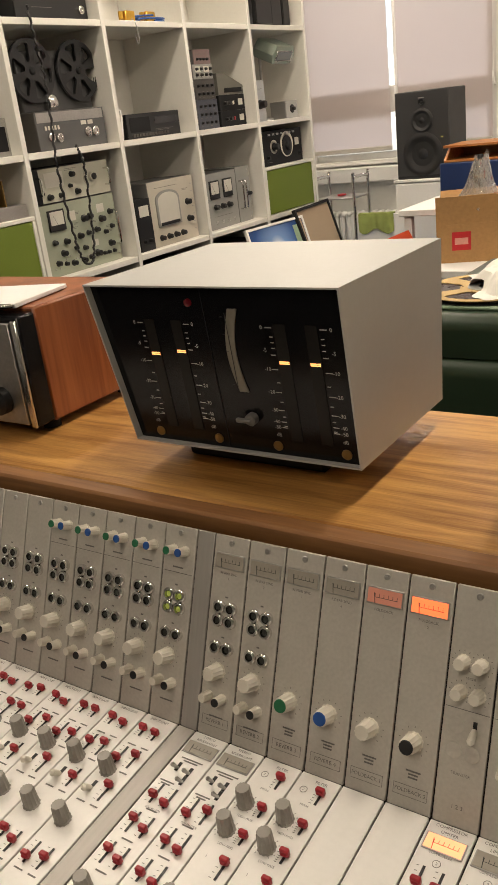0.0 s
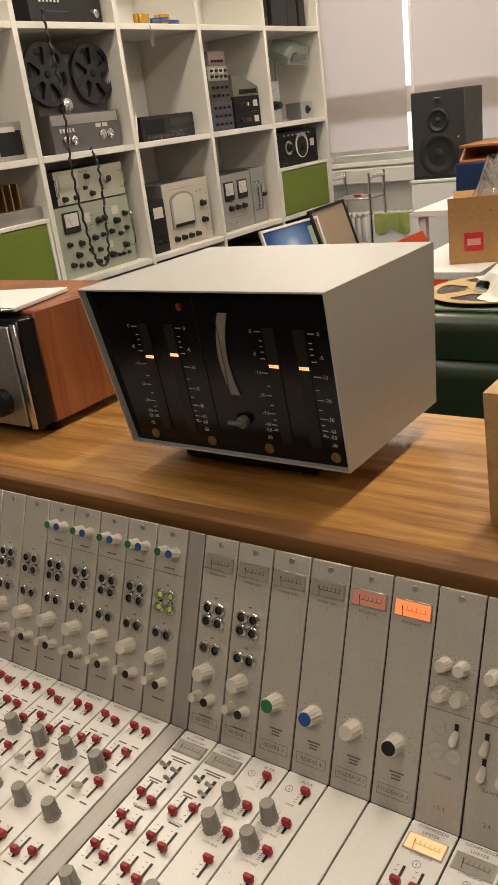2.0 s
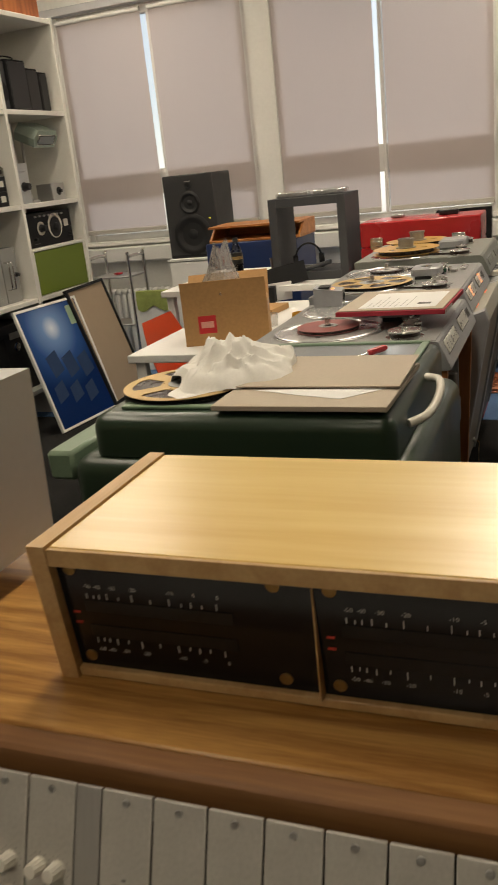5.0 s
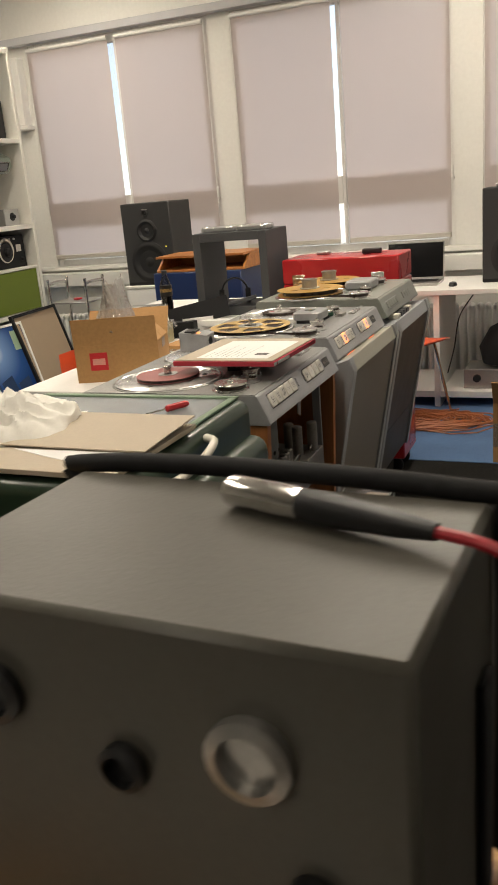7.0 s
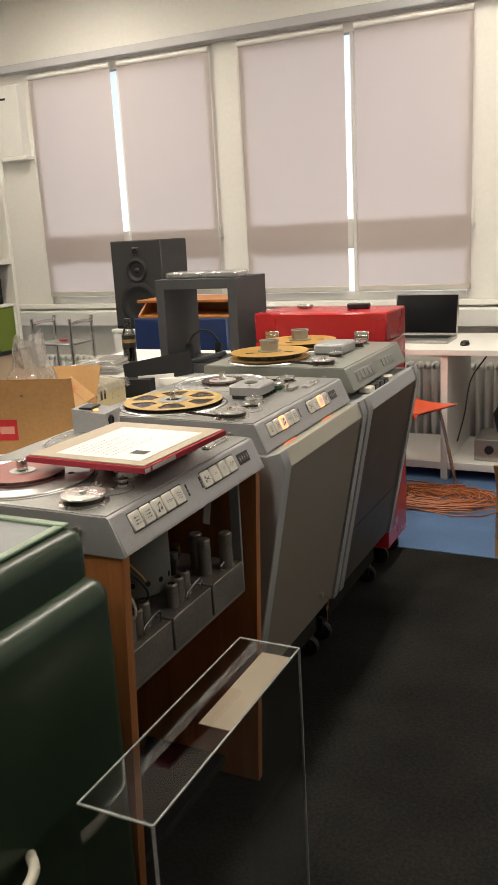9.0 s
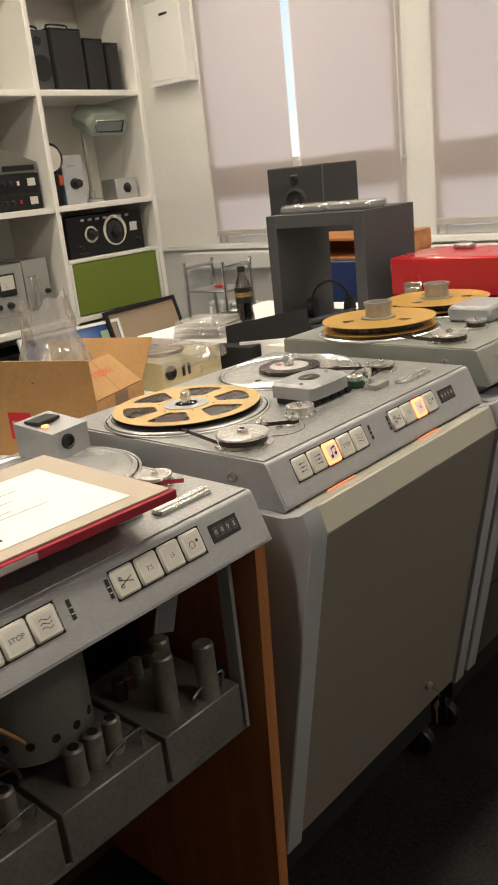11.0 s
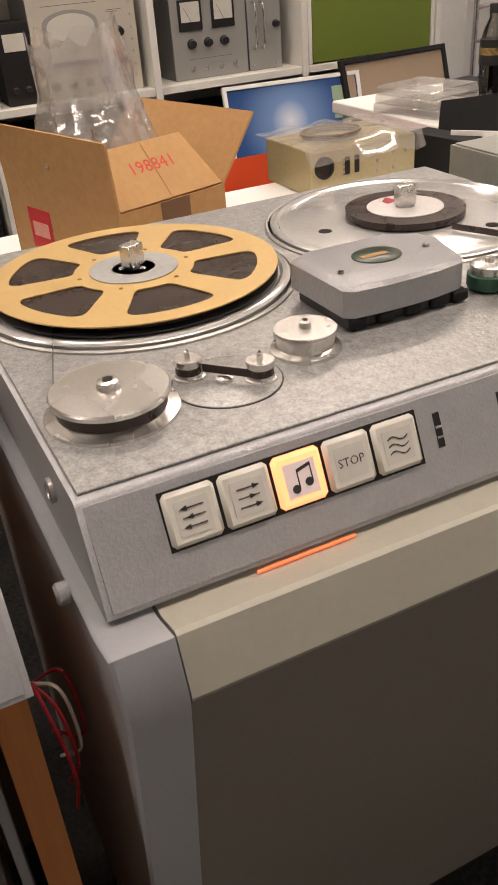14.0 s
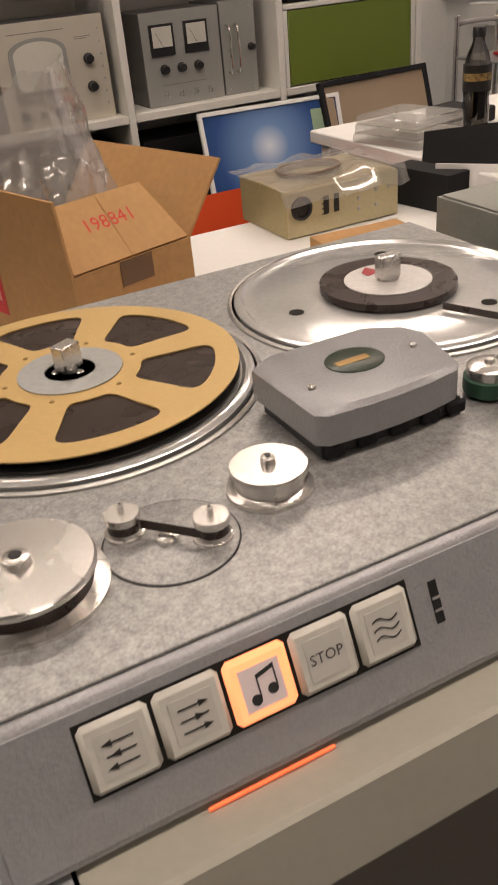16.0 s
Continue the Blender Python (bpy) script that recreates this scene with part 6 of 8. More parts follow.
green_cabinet()


def acrylic_cover():
    t = thing("acrylic_cover", (0.458, 2.370, 0), "clear acrylic dust cover standing on end on the carpet", "dust cover")
    hx, hy, h = 0.060, 0.250, 0.650
    part("pane", Shape().add([(-hx, -hy, h), (hx, -hy, h), (hx, hy, h), (-hx, hy, h)], [(0, 1, 2, 3)]), ACRYLIC, t)
    part("pane", Shape().add([(hx, -hy, 0), (hx, hy, 0), (hx, hy, h), (hx, -hy, h)], [(0, 1, 2, 3)]), ACRYLIC, t)
    part("pane", Shape().add([(-hx, -hy, 0), (hx, -hy, 0), (hx, -hy, h), (-hx, -hy, h)], [(0, 1, 2, 3)]), ACRYLIC, t)
    part("pane", Shape().add([(-hx, hy, 0), (hx, hy, 0), (hx, hy, h), (-hx, hy, h)], [(0, 1, 2, 3)]), ACRYLIC, t)
    edge = mat("acrylic_edge", (0.32, 0.33, 0.325), 0.2, vary=0.3, scale=60)
    for x in (-hx, hx):
        part("polished_edge", Shape().box((x - 0.0013, -hy, h - 0.0008), (x + 0.0018, hy, h + 0.0012)), edge, t)
    for y in (-hy, hy):
        part("polished_edge", Shape().box((hx - 0.0019, y - 0.0019, 0.0), (hx + 0.0019, y + 0.0019, h - 0.0010)), edge, t)
    for y in (-hy, hy):
        part("polished_edge", Shape().box((-hx, y - 0.0018, h - 0.0008), (hx, y + 0.0018, h + 0.0012)), edge, t)
        part("polished_edge", Shape().box((-hx, y - 0.0018, 0.0), (hx, y + 0.0018, 0.003)), edge, t)
    part("polished_edge", Shape().box((hx - 0.0018, -hy, 0.0), (hx + 0.0018, hy, 0.003)), edge, t)
    part("sticker", Shape().lathe([(0.018, 0), (0.018, 0.0006)], seg=20, m=Matrix.Translation((hx - 0.003, 0.07, 0.045)) @ pose(0, 0, 0, 0, 90, 0)), BEIGE_CARD, t, "round cream sticker")
    part("paper_liner", Shape().box((0.0, -0.02, h - 0.004), (0.055, 0.22, h - 0.0032)), BEIGE_CARD, t, "beige paper under the lid")


acrylic_cover()


# ---- white tables behind the recorders ----
def table(name, x0, y0, x1, y1, z, label):
    t = thing(name, ((x0 + x1) / 2, (y0 + y1) / 2, 0), label, "table", "white tables")
    hx, hy = (x1 - x0) / 2, (y1 - y0) / 2
    part("tabletop", Shape().box((-hx, -hy, z - 0.03), (hx, hy, z), 0.003), WHITE, t)
    for x in (-hx + 0.04, hx - 0.04):
        for y in (-hy + 0.04, hy - 0.04):
            part("leg", Shape().box((x - 0.02, y - 0.02, 0), (x + 0.02, y + 0.02, z - 0.0305), 0.003), WHITE, t)


table("side_table", -1.03, 3.17, -0.36, 4.26, 0.74, "white laminate side table behind the recorders")
table("corner_table", -1.42, 4.28, -0.47, 5.05, 0.81, "white laminate table with cables and a bottle")


def carton_198841():
    """Opened shipping carton with a plastic bag in it."""
    x0, x1, y0, y1, z0, z1 = -0.8745, -0.5545, 3.3367, 3.5407, 0.7405, 0.880
    t = thing("shipping_carton", pose((x0 + x1) / 2, (y0 + y1) / 2, z0, 0, 0, 17), "opened brown cardboard shipping carton with raised flaps", "carton")
    hx, hy, h, c = (x1 - x0) / 2, (y1 - y0) / 2, z1 - z0, 0.004
    for nm, lo, hi in (("wall", (-hx, -hy, 0), (hx, -hy + c, h)), ("wall", (-hx, hy - c, 0), (hx, hy, h)), ("wall", (-hx, -hy + c, 0), (-hx + c, hy - c, h)), ("wall", (hx - c, -hy + c, 0), (hx, hy - c, h)), ("bottom", (-hx + c, -hy + c, 0), (hx - c, hy - c, c))):
        part(nm, Shape().box(lo, hi), CARD, t)
    part("front_flap", Shape().box((-hx, -c, 0), (hx, 0, 0.100)), CARD, t, "upright cardboard flap", at=pose(0, -hy + c, h + 0.0004, 4, 0, 0))
    part("back_flap", Shape().box((-hx, 0, 0), (hx, c, 0.120)), CARD, t, "raised rear flap with torn edge", at=pose(0, hy - c, h + 0.0004, -38, 0, 0))
    fl = part("side_flap", Shape().prism([(-hy + 0.006, 0), (hy - 0.004, 0), (hy - 0.024, 0.100), (-hy + 0.010, 0.100)], 0, 0, c), CARD_IN, t, "side flap folded inwards with a printed number", at=pose(hx - c, 0, h + 0.0004, 0, -44, 0))
    lettering("198841", 0.029, INK_RED, fl, Matrix.Translation((c + 0.0006, -0.002, 0.058)) @ Matrix(((0, 0, 1, 0), (1, 0, 0, 0), (0, 1, 0, 0), (0, 0, 0, 1))), "stencil_number")
    part("flap_crease", Shape().box((c + 0.0002, -0.001, 0.0), (c + 0.0008, 0.0005, 0.098)), CARD, fl)
    part("brown_tape", Shape().box((hx + 0.0003, -0.025, h - 0.035), (hx + 0.0008, 0.03, h)), mat("parcel_tape", (0.16, 0.085, 0.04), 0.3), t)
    lg = part("red_square", Shape().box((-hx + 0.056, -hy - 0.0008, 0.045), (-hx + 0.124, -hy - 0.0002, 0.112)), mat("print_red", (0.55, 0.02, 0.025), 0.6), t, "printed red square")
    part("pale_mark", Shape().box((-hx + 0.066, -hy - 0.0013, 0.066), (-hx + 0.114, -hy - 0.0009, 0.090), 0.0), mat("print_pink", (0.70, 0.32, 0.26), 0.7), lg)
    # clear bag: round below, pinched flat towards its open top, with sharp creases
    s = Shape()
    nu, nv = 72, 44
    vs, fs = [], []
    for j in range(nv + 1):
        v = j / nv
        wide = 0.074 + 0.020 * math.sin(math.pi * min(1.0, v * 1.4)) - 0.022 * max(0.0, v - 0.6)
        flat = 1.0 - 0.86 * max(0.0, (v - 0.35) / 0.65) ** 1.3
        for i in range(nu):
            a = 2 * math.pi * i / nu
            p, q = math.cos(a), math.sin(a)
            crease = 0.16 * noise.noise((p * 1.6, q * 1.6, v * 2.4)) - 0.16 * abs(noise.noise((p * 3.1 + 4, q * 3.1, v * 4.5))) - 0.09 * abs(noise.noise((p * 7, q * 7 + 2, v * 10)))
            r = wide * (1.08 + crease)
            lift = 0.05 * v * v * noise.noise((p * 1.8, q * 1.8, 5)) + 0.006 * noise.noise((p * 9, q * 9, v * 9))
            vs.append((r * p * flat + 0.035 * v * v, r * q * 1.02 - 0.02 * v * v, 0.004 + 0.315 * v + lift))
    for j in range(nv):
        for i in range(nu):
            fs.append((j * nu + i, j * nu + (i + 1) % nu, (j + 1) * nu + (i + 1) % nu, (j + 1) * nu + i))
    s.add(vs, fs, False)
    s.add([v for v in vs[:nu]], [tuple(range(nu))])
    solo("plastic_bag", s, BAG_FILM, "crumpled clear plastic bag standing in the carton", "bag", (-0.735, 3.432, z0 + 0.045))


carton_198841()


def bare_chassis():
    x0, x1, y0, y1, z0 = -1.055, -0.865, 3.893, 4.145, 0.7405
    t = thing("bare_amplifier", ((x0 + x1) / 2, (y0 + y1) / 2, z0), "yellow passivated steel amplifier chassis under clear film", "amplifier")
    hx, hy = (x1 - x0) / 2, (y1 - y0) / 2
    part("chassis", Shape().box((-hx, -hy, 0), (hx, hy, 0.090), 0.002), mat("passivated", (0.46, 0.38, 0.20), 0.4, 0.4, vary=0.12), t)
    part("panel", Shape().box((hx + 0.0002, -hy, 0.002), (hx + 0.003, hy, 0.088), 0.0008), mat("passivated_panel", (0.52, 0.46, 0.28), 0.45, 0.3, vary=0.1), t)
    R = pose(0, 0, 0, 0, 90, 0)
    part("inlet", Shape().lathe([(0.022, 0), (0.022, 0.005), (0.017, 0.006), (0.015, 0.001)], seg=26, m=Matrix.Translation((hx + 0.003, -hy + 0.030, 0.056)) @ R), BLACK, t)
    for y in (0.085, 0.108):
        part("slot", Shape().box((hx + 0.003, -hy + y - 0.006, 0.035), (hx + 0.005, -hy + y + 0.006, 0.07), 0.001), BLACK, t)
    for k, (y, z) in enumerate(((0.16, 0.07), (0.16, 0.05), (0.16, 0.03), (0.20, 0.06), (0.23, 0.06), (0.20, 0.03))):
        part("screw", Shape().lathe([(0.0045, 0), (0.0035, 0.002)], seg=12, m=Matrix.Translation((hx + 0.003, -hy + y, z)) @ R), STEEL, t)
    bars_ = Shape()
    for k in range(4):
        bars_.box((hx + 0.0031, -hy + 0.075, 0.034 + 0.01 * k), (hx + 0.0035, -hy + 0.088, 0.037 + 0.01 * k))
    part("printing", bars_, INK_GREY, t)
    s = Shape()
    vs, fs = [], []
    n = 14
    for i in range(n):
        for j in range(n):
            u, v = i / (n - 1) - 0.5, j / (n - 1) - 0.5
            e = max(abs(u), abs(v)) * 2
            z = 0.095 + 0.015 * noise.noise((u * 6, v * 6, 1)) + 0.012 * (1 - e) - (0.03 * max(0, u - 0.42) * 12 if u > 0.42 else 0)
            vs.append((u * 0.235, v * 0.28, max(z, 0.092 if u < 0.42 else 0.06)))
    for i in range(n - 1):
        for j in range(n - 1):
            fs.append((i * n + j, (i + 1) * n + j, (i + 1) * n + j + 1, i * n + j + 1))
    s.add(vs, fs, False)
    solo("film_bag", s, POLY, "clear film bag with a coiled lead on the chassis", "bag", ((x0 + x1) / 2, (y0 + y1) / 2, z0 + 0.001))
    co = Shape()
    for k in range(3):
        co.tube([(0.045 * math.cos(a * 0.3) * (1 + 0.06 * k), 0.06 * math.sin(a * 0.3) * (1 + 0.05 * k), 0.004 * k) for a in range(22)], 0.003, 6)
    solo("coiled_lead", co, mat("taupe_lead", (0.22, 0.17, 0.13), 0.5), "coiled thin brown lead in the film bag", "cable", ((x0 + x1) / 2, (y0 + y1) / 2 - 0.02, z0 + 0.095))
    k = thing("black_file_box", pose(-0.85, 4.23, 0.7405, 0, 0, 8), "opened black file box holding printed sheets", "file box")
    part("base", Shape().box((-0.10, -0.03, 0), (0.06, 0.03, 0.075), 0.001), MATT_BLACK, k)
    part("lid", Shape().box((0, -0.002, 0), (0.30, 0.002, 0.10)), MATT_BLACK, k, at=pose(-0.08, 0.04, 0.03, -20, -10, 10))
    part("sheet", Shape().box((0.0, -0.036, 0.0), (0.15, -0.032, 0.085)), PAPER, k, at=pose(-0.02, 0.03, 0.0, 0, 0, 30))
    solo("small_carton", Shape().box((-0.05, -0.09, 0), (0.05, 0.09, 0.025), 0.001), CARD, "small flat brown cardboard piece", "carton", pose(-0.73, 3.98, 0.7405, 0, 0, -6))
    solo("glass_tumbler", Shape().lathe([(0.028, 0), (0.032, 0.05), (0.030, 0.05), (0.026, 0.004)], seg=24), POLY, "small clear glass tumbler", "glass", (-0.62, 3.66, 0.7405))
    solo("yellow_mug", Shape().lathe([(0.03, 0), (0.034, 0.01), (0.034, 0.075), (0.031, 0.075), (0.03, 0.008)], seg=24), mat("yellow_glaze", (0.65, 0.36, 0.03), 0.35), "yellow ceramic mug beside the carton", "mug", (-0.445, 3.52, 0.7405))


bare_chassis()


def cube_frame():
    x0, x1, y0, y1, z0, z1 = -0.852, -0.470, 4.418, 4.705, 0.811, 1.203
    t = thing("cube_shelf", ((x0 + x1) / 2, (y0 + y1) / 2, z0), "graphite grey open cube shelf standing on the table", "shelf")
    hx, hy, h, c = (x1 - x0) / 2, (y1 - y0) / 2, z1 - z0, 0.040
    part("side", Shape().box((-hx, -hy, 0), (-hx + c, hy, h), 0.001), CUBE_GREY, t)
    part("side", Shape().box((hx - c, -hy, 0), (hx, hy, h), 0.001), CUBE_GREY, t)
    part("top", Shape().box((-hx + c + 0.0003, -hy, h - c), (hx - c - 0.0003, hy, h), 0.001), CUBE_GREY, t)
    part("bottom", Shape().box((-hx + c + 0.0003, -hy, 0), (hx - c - 0.0003, hy, c), 0.001), CUBE_GREY, t)
    for k in range(2):
        b = thing("shrink_pack", pose((x0 + x1) / 2 - 0.085 + 0.185 * k, y0 + 0.10, z1, 0, 0, 8 - 5 * k), "grey cassette pack in clear shrink film", "pack", "shrink packs")
        part("core", Shape().box((-0.075, -0.05, 0.001), (0.075, 0.05, 0.022), 0.003), mat("pack_grey", (0.22, 0.22, 0.23), 0.5, vary=0.4, scale=40), b)
        part("film", Shape().box((-0.082, -0.056, 0.0005), (0.082, 0.056, 0.027), 0.008), POLY, b)
    hp = thing("headphones", pose(x0 + 0.15, y0 + 0.12, z0 + 0.041, 0, 0, 20), "black headphones leaning inside the cube shelf", "headphones")
    part("band", Shape().tube([(0.065 * math.cos(radians(a)), 0, 0.05 + 0.075 * math.sin(radians(a))) for a in range(0, 181, 15)], 0.005, 8), BLACK, hp)
    for x in (-0.065, 0.065):
        part("ear_cup", Shape().lathe([(0.034, -0.012), (0.036, 0), (0.034, 0.012)], seg=20, m=Matrix.Translation((x, 0, 0.037)) @ pose(0, 0, 0, 0, 90, 0)), MATT_BLACK, hp)
    solo("remote_control", Shape().box((-0.10, -0.022, 0), (0.10, 0.022, 0.018), 0.004), mat("slate", (0.06, 0.063, 0.07), 0.5), "dark slate remote control in the cube shelf", "remote", pose(x0 + 0.19, y0 + 0.04, z0 + 0.048, 0, -12, 15))
    bo = thing("cola_bottle", (-1.082, 4.525, 0.811), "half-full plastic cola bottle with dark label", "bottle")
    part("bottle", Shape().lathe([(0.026, 0), (0.031, 0.006), (0.031, 0.05), (0.029, 0.075), (0.031, 0.10), (0.031, 0.135), (0.024, 0.165), (0.013, 0.190), (0.013, 0.205)], seg=28), glass("pet", (0.80, 0.78, 0.75), 0.05), bo)
    part("drink", Shape().lathe([(0.029, 0.004), (0.0298, 0.05), (0.028, 0.075), (0.0298, 0.10), (0.0298, 0.118)], seg=28), mat("cola", (0.008, 0.004, 0.003), 0.1), bo)
    part("wrapper", Shape().lathe([(0.0318, 0.09), (0.0318, 0.145)], seg=28), mat("black_label", (0.015, 0.014, 0.013), 0.4), bo, "black printed wrapper")
    part("wrapper_mark", Shape().lathe([(0.0322, 0.112), (0.0322, 0.128)], seg=28), mat("label_mark", (0.25, 0.16, 0.05), 0.5, vary=0.9, scale=60), bo)
    part("cap", Shape().lathe([(0.0145, 0.2), (0.0145, 0.218), (0.013, 0.22)], seg=20), BLACK, bo)
    solo("black_tray", Shape().box((-0.07, -0.05, 0), (0.07, 0.05, 0.035), 0.004), MATT_BLACK, "small black plastic tray", "tray", pose(-1.20, 4.58, 0.811, 0, 0, 10))
    for k in range(3):
        solo("clear_tray", Shape().box((-0.10 + 0.006 * k, -0.08, 0), (0.10 - 0.004 * k, 0.08, 0.020), 0.003), POLY, "clear plastic tray in a stack on the table", "tray", pose(-1.13, 4.37, 0.8105 + 0.0205 * k, 0, 0, 12), "clear trays")
    ca = Shape()
    rnd = random.Random(3)
    for k in range(4):
        p = [(-0.98 + 0.05 * rnd.uniform(-1, 1), 4.42 + 0.09 * i + 0.02 * rnd.random(), 0.816 + 0.012 * rnd.random()) for i in range(4)]
        ca.tube(spline(p, 6), 0.004, 6)
    solo("white_leads", ca, KNOB, "tangle of white power leads on the table", "cable", kind="stuff")
    solo("dark_cup", Shape().lathe([(0.025, 0), (0.032, 0.085), (0.030, 0.085), (0.024, 0.006)], seg=22), mat("cup_brown", (0.05, 0.025, 0.018), 0.4), "dark brown paper cup", "cup", (-0.94, 4.72, 0.811))


cube_frame()


def red_case():
    x0, x1, y0, y1 = -0.418, 0.140, 4.465, 4.74
    t = thing("red_flight_case", ((x0 + x1) / 2, (y0 + y1) / 2, 0), "glossy red wheeled flight case with steel latches", "case")
    hx, hy = (x1 - x0) / 2, (y1 - y0) / 2
    part("body", Shape().box((-hx, -hy, 0.09), (hx, hy, 0.94), 0.006), RED_CASE, t)
    lid = part("lid", Shape().box((-hx, -hy, 0.942), (hx, hy, 1.056), 0.006), RED_CASE, t)
    for x in (-0.20, 0.18):
        part("latch", Shape().box((x - 0.03, -hy - 0.006, 0.93), (x + 0.03, -hy - 0.0002, 0.985), 0.002).box((x - 0.022, -hy - 0.010, 0.945), (x + 0.022, -hy - 0.0062, 0.970), 0.002), CHROME, lid, "bright steel latch")
    for x in (-hx + 0.06, hx - 0.06):
        for y in (-hy + 0.06, hy - 0.06):
            part("castor", Shape().lathe([(0.03, -0.012), (0.04, -0.008), (0.04, 0.008), (0.03, 0.012)], seg=20, m=Matrix.Translation((x, y, 0.0402)) @ pose(0, 0, 0, 90, 0, 0)), BLACK, t)
    solo("small_remote", Shape().box((-0.045, -0.02, 0), (0.045, 0.02, 0.022), 0.004), BLACK, "small dark box lying on the red case", "box", pose(-0.02, 4.62, 1.0565, 0, 0, 4))
    solo("grey_adapter", Shape().box((-0.03, -0.02, 0), (0.03, 0.02, 0.016), 0.004), STEEL, "small grey adapter lying on the red case", "box", pose(-0.27, 4.66, 1.0565, 0, 0, -10))


red_case()


# ---- desk, loudspeakers and boxes under the windows ----
def loudspeaker(x, y, z, w, d, h, label, led=False, three=False):
    t = thing("loudspeaker", (x, y, z), label, "loudspeaker", "studio loudspeakers")
    part("cabinet", Shape().box((-w / 2, 0, 0), (w / 2, d, h), 0.006), SPEAKER, t)
    R = pose(0, 0, 0, 90, 0, 0)

    def driver(name, zz, r):
        q = part(name, Shape().lathe([(r * 1.12, 0), (r * 1.12, 0.003), (r * 1.0, 0.008), (r * 0.90, 0.010), (r * 0.82, 0.005), (r * 0.30, -0.015 + 0.006), (r * 0.28, 0.001), (r * 0.15, 0.007), (0.0, 0.009)], seg=36, m=Matrix.Translation((0, -0.0005, zz)) @ R), CONE, t, "black driver cone")
        return q
    driver("woofer", h * 0.285, w * 0.33)
    driver("midrange", h * 0.665, w * 0.185)
    driver("tweeter", h * 0.875, w * 0.055)
    part("tweeter_guard", Shape().box((-0.022, -0.004, h * 0.915), (0.022, -0.0005, h * 0.925)), STEEL, t)
    if led:
        part("status_lamp", Shape().box((w * 0.36, -0.003, h * 0.46), (w * 0.36 + 0.006, -0.0003, h * 0.46 + 0.006)), glow("led", (0.9, 0.7, 0.05), 3), t)
    part("plinth_gap", Shape().box((-w / 2 + 0.004, -0.002, 0.006), (w / 2 - 0.004, -0.0003, 0.022)), MATT_BLACK, t)


loudspeaker(-1.985, 6.02, 0.792, 0.385, 0.33, 0.568, "dark grey three-way studio loudspeaker on a white cupboard", led=True)
loudspeaker(0.505, 6.0, 0.725, 0.385, 0.30, 0.555, "dark grey three-way studio loudspeaker on the white desk")


def cushion():
    s = Shape()
    s.lathe([(0.02, 0), (0.13, 0.004), (0.145, 0.014), (0.12, 0.028), (0.04, 0.036), (0, 0.036)], seg=22, m=Matrix.Diagonal((1.05, 0.8, 1, 1)))
    solo("folded_cloth", s, PAPER, "white folded cloth lying on the loudspeaker", "cloth", (0.52, 6.13, 1.281))


cushion()


def cupboard():
    t = thing("white_cupboard", (-1.985, 6.10, 0), "plain white cupboard carrying a loudspeaker", "cupboard")
    part("body", Shape().box((-0.20, -0.10, 0), (0.20, 0.32, 0.772), 0.003), WHITE, t)
    part("top", Shape().box((-0.21, -0.12, 0.7725), (0.21, 0.33, 0.7915), 0.003), WHITE, t)
    part("door", Shape().box((-0.195, -0.118, 0.03), (0.195, -0.1005, 0.765), 0.002), WHITE, t)
    b = thing("blue_crate", (-1.35, 5.55, 0), "dark blue cabinet with an orange tray on top", "cabinet")
    part("body", Shape().box((-0.28, -0.15, 0), (0.32, 0.25, 0.93), 0.006), mat("navy", (0.012, 0.03, 0.11), 0.4), b)
    o = thing("letter_tray", (-1.33, 5.58, 0.931), "orange plywood letter tray with open front", "tray")
    for z in (0.0, 0.085):
        part("shelf", Shape().box((-0.28, -0.16, z), (0.32, 0.18, z + 0.014), 0.002), TRAYWOOD, o)
    for x in (-0.28, 0.306):
        part("side", Shape().prism([(-0.16, 0.0142), (-0.06, 0.0848), (0.18, 0.0848), (0.18, 0.0142)], 0, x, x + 0.014), TRAYWOOD, o)
    part("back", Shape().box((-0.265, 0.166, 0.0142), (0.305, 0.18, 0.0848)), TRAYWOOD, o)


TRAYWOOD = wood("orange_ply", (0.36, 0.13, 0.03), (0.55, 0.23, 0.06), 0)
cupboard()


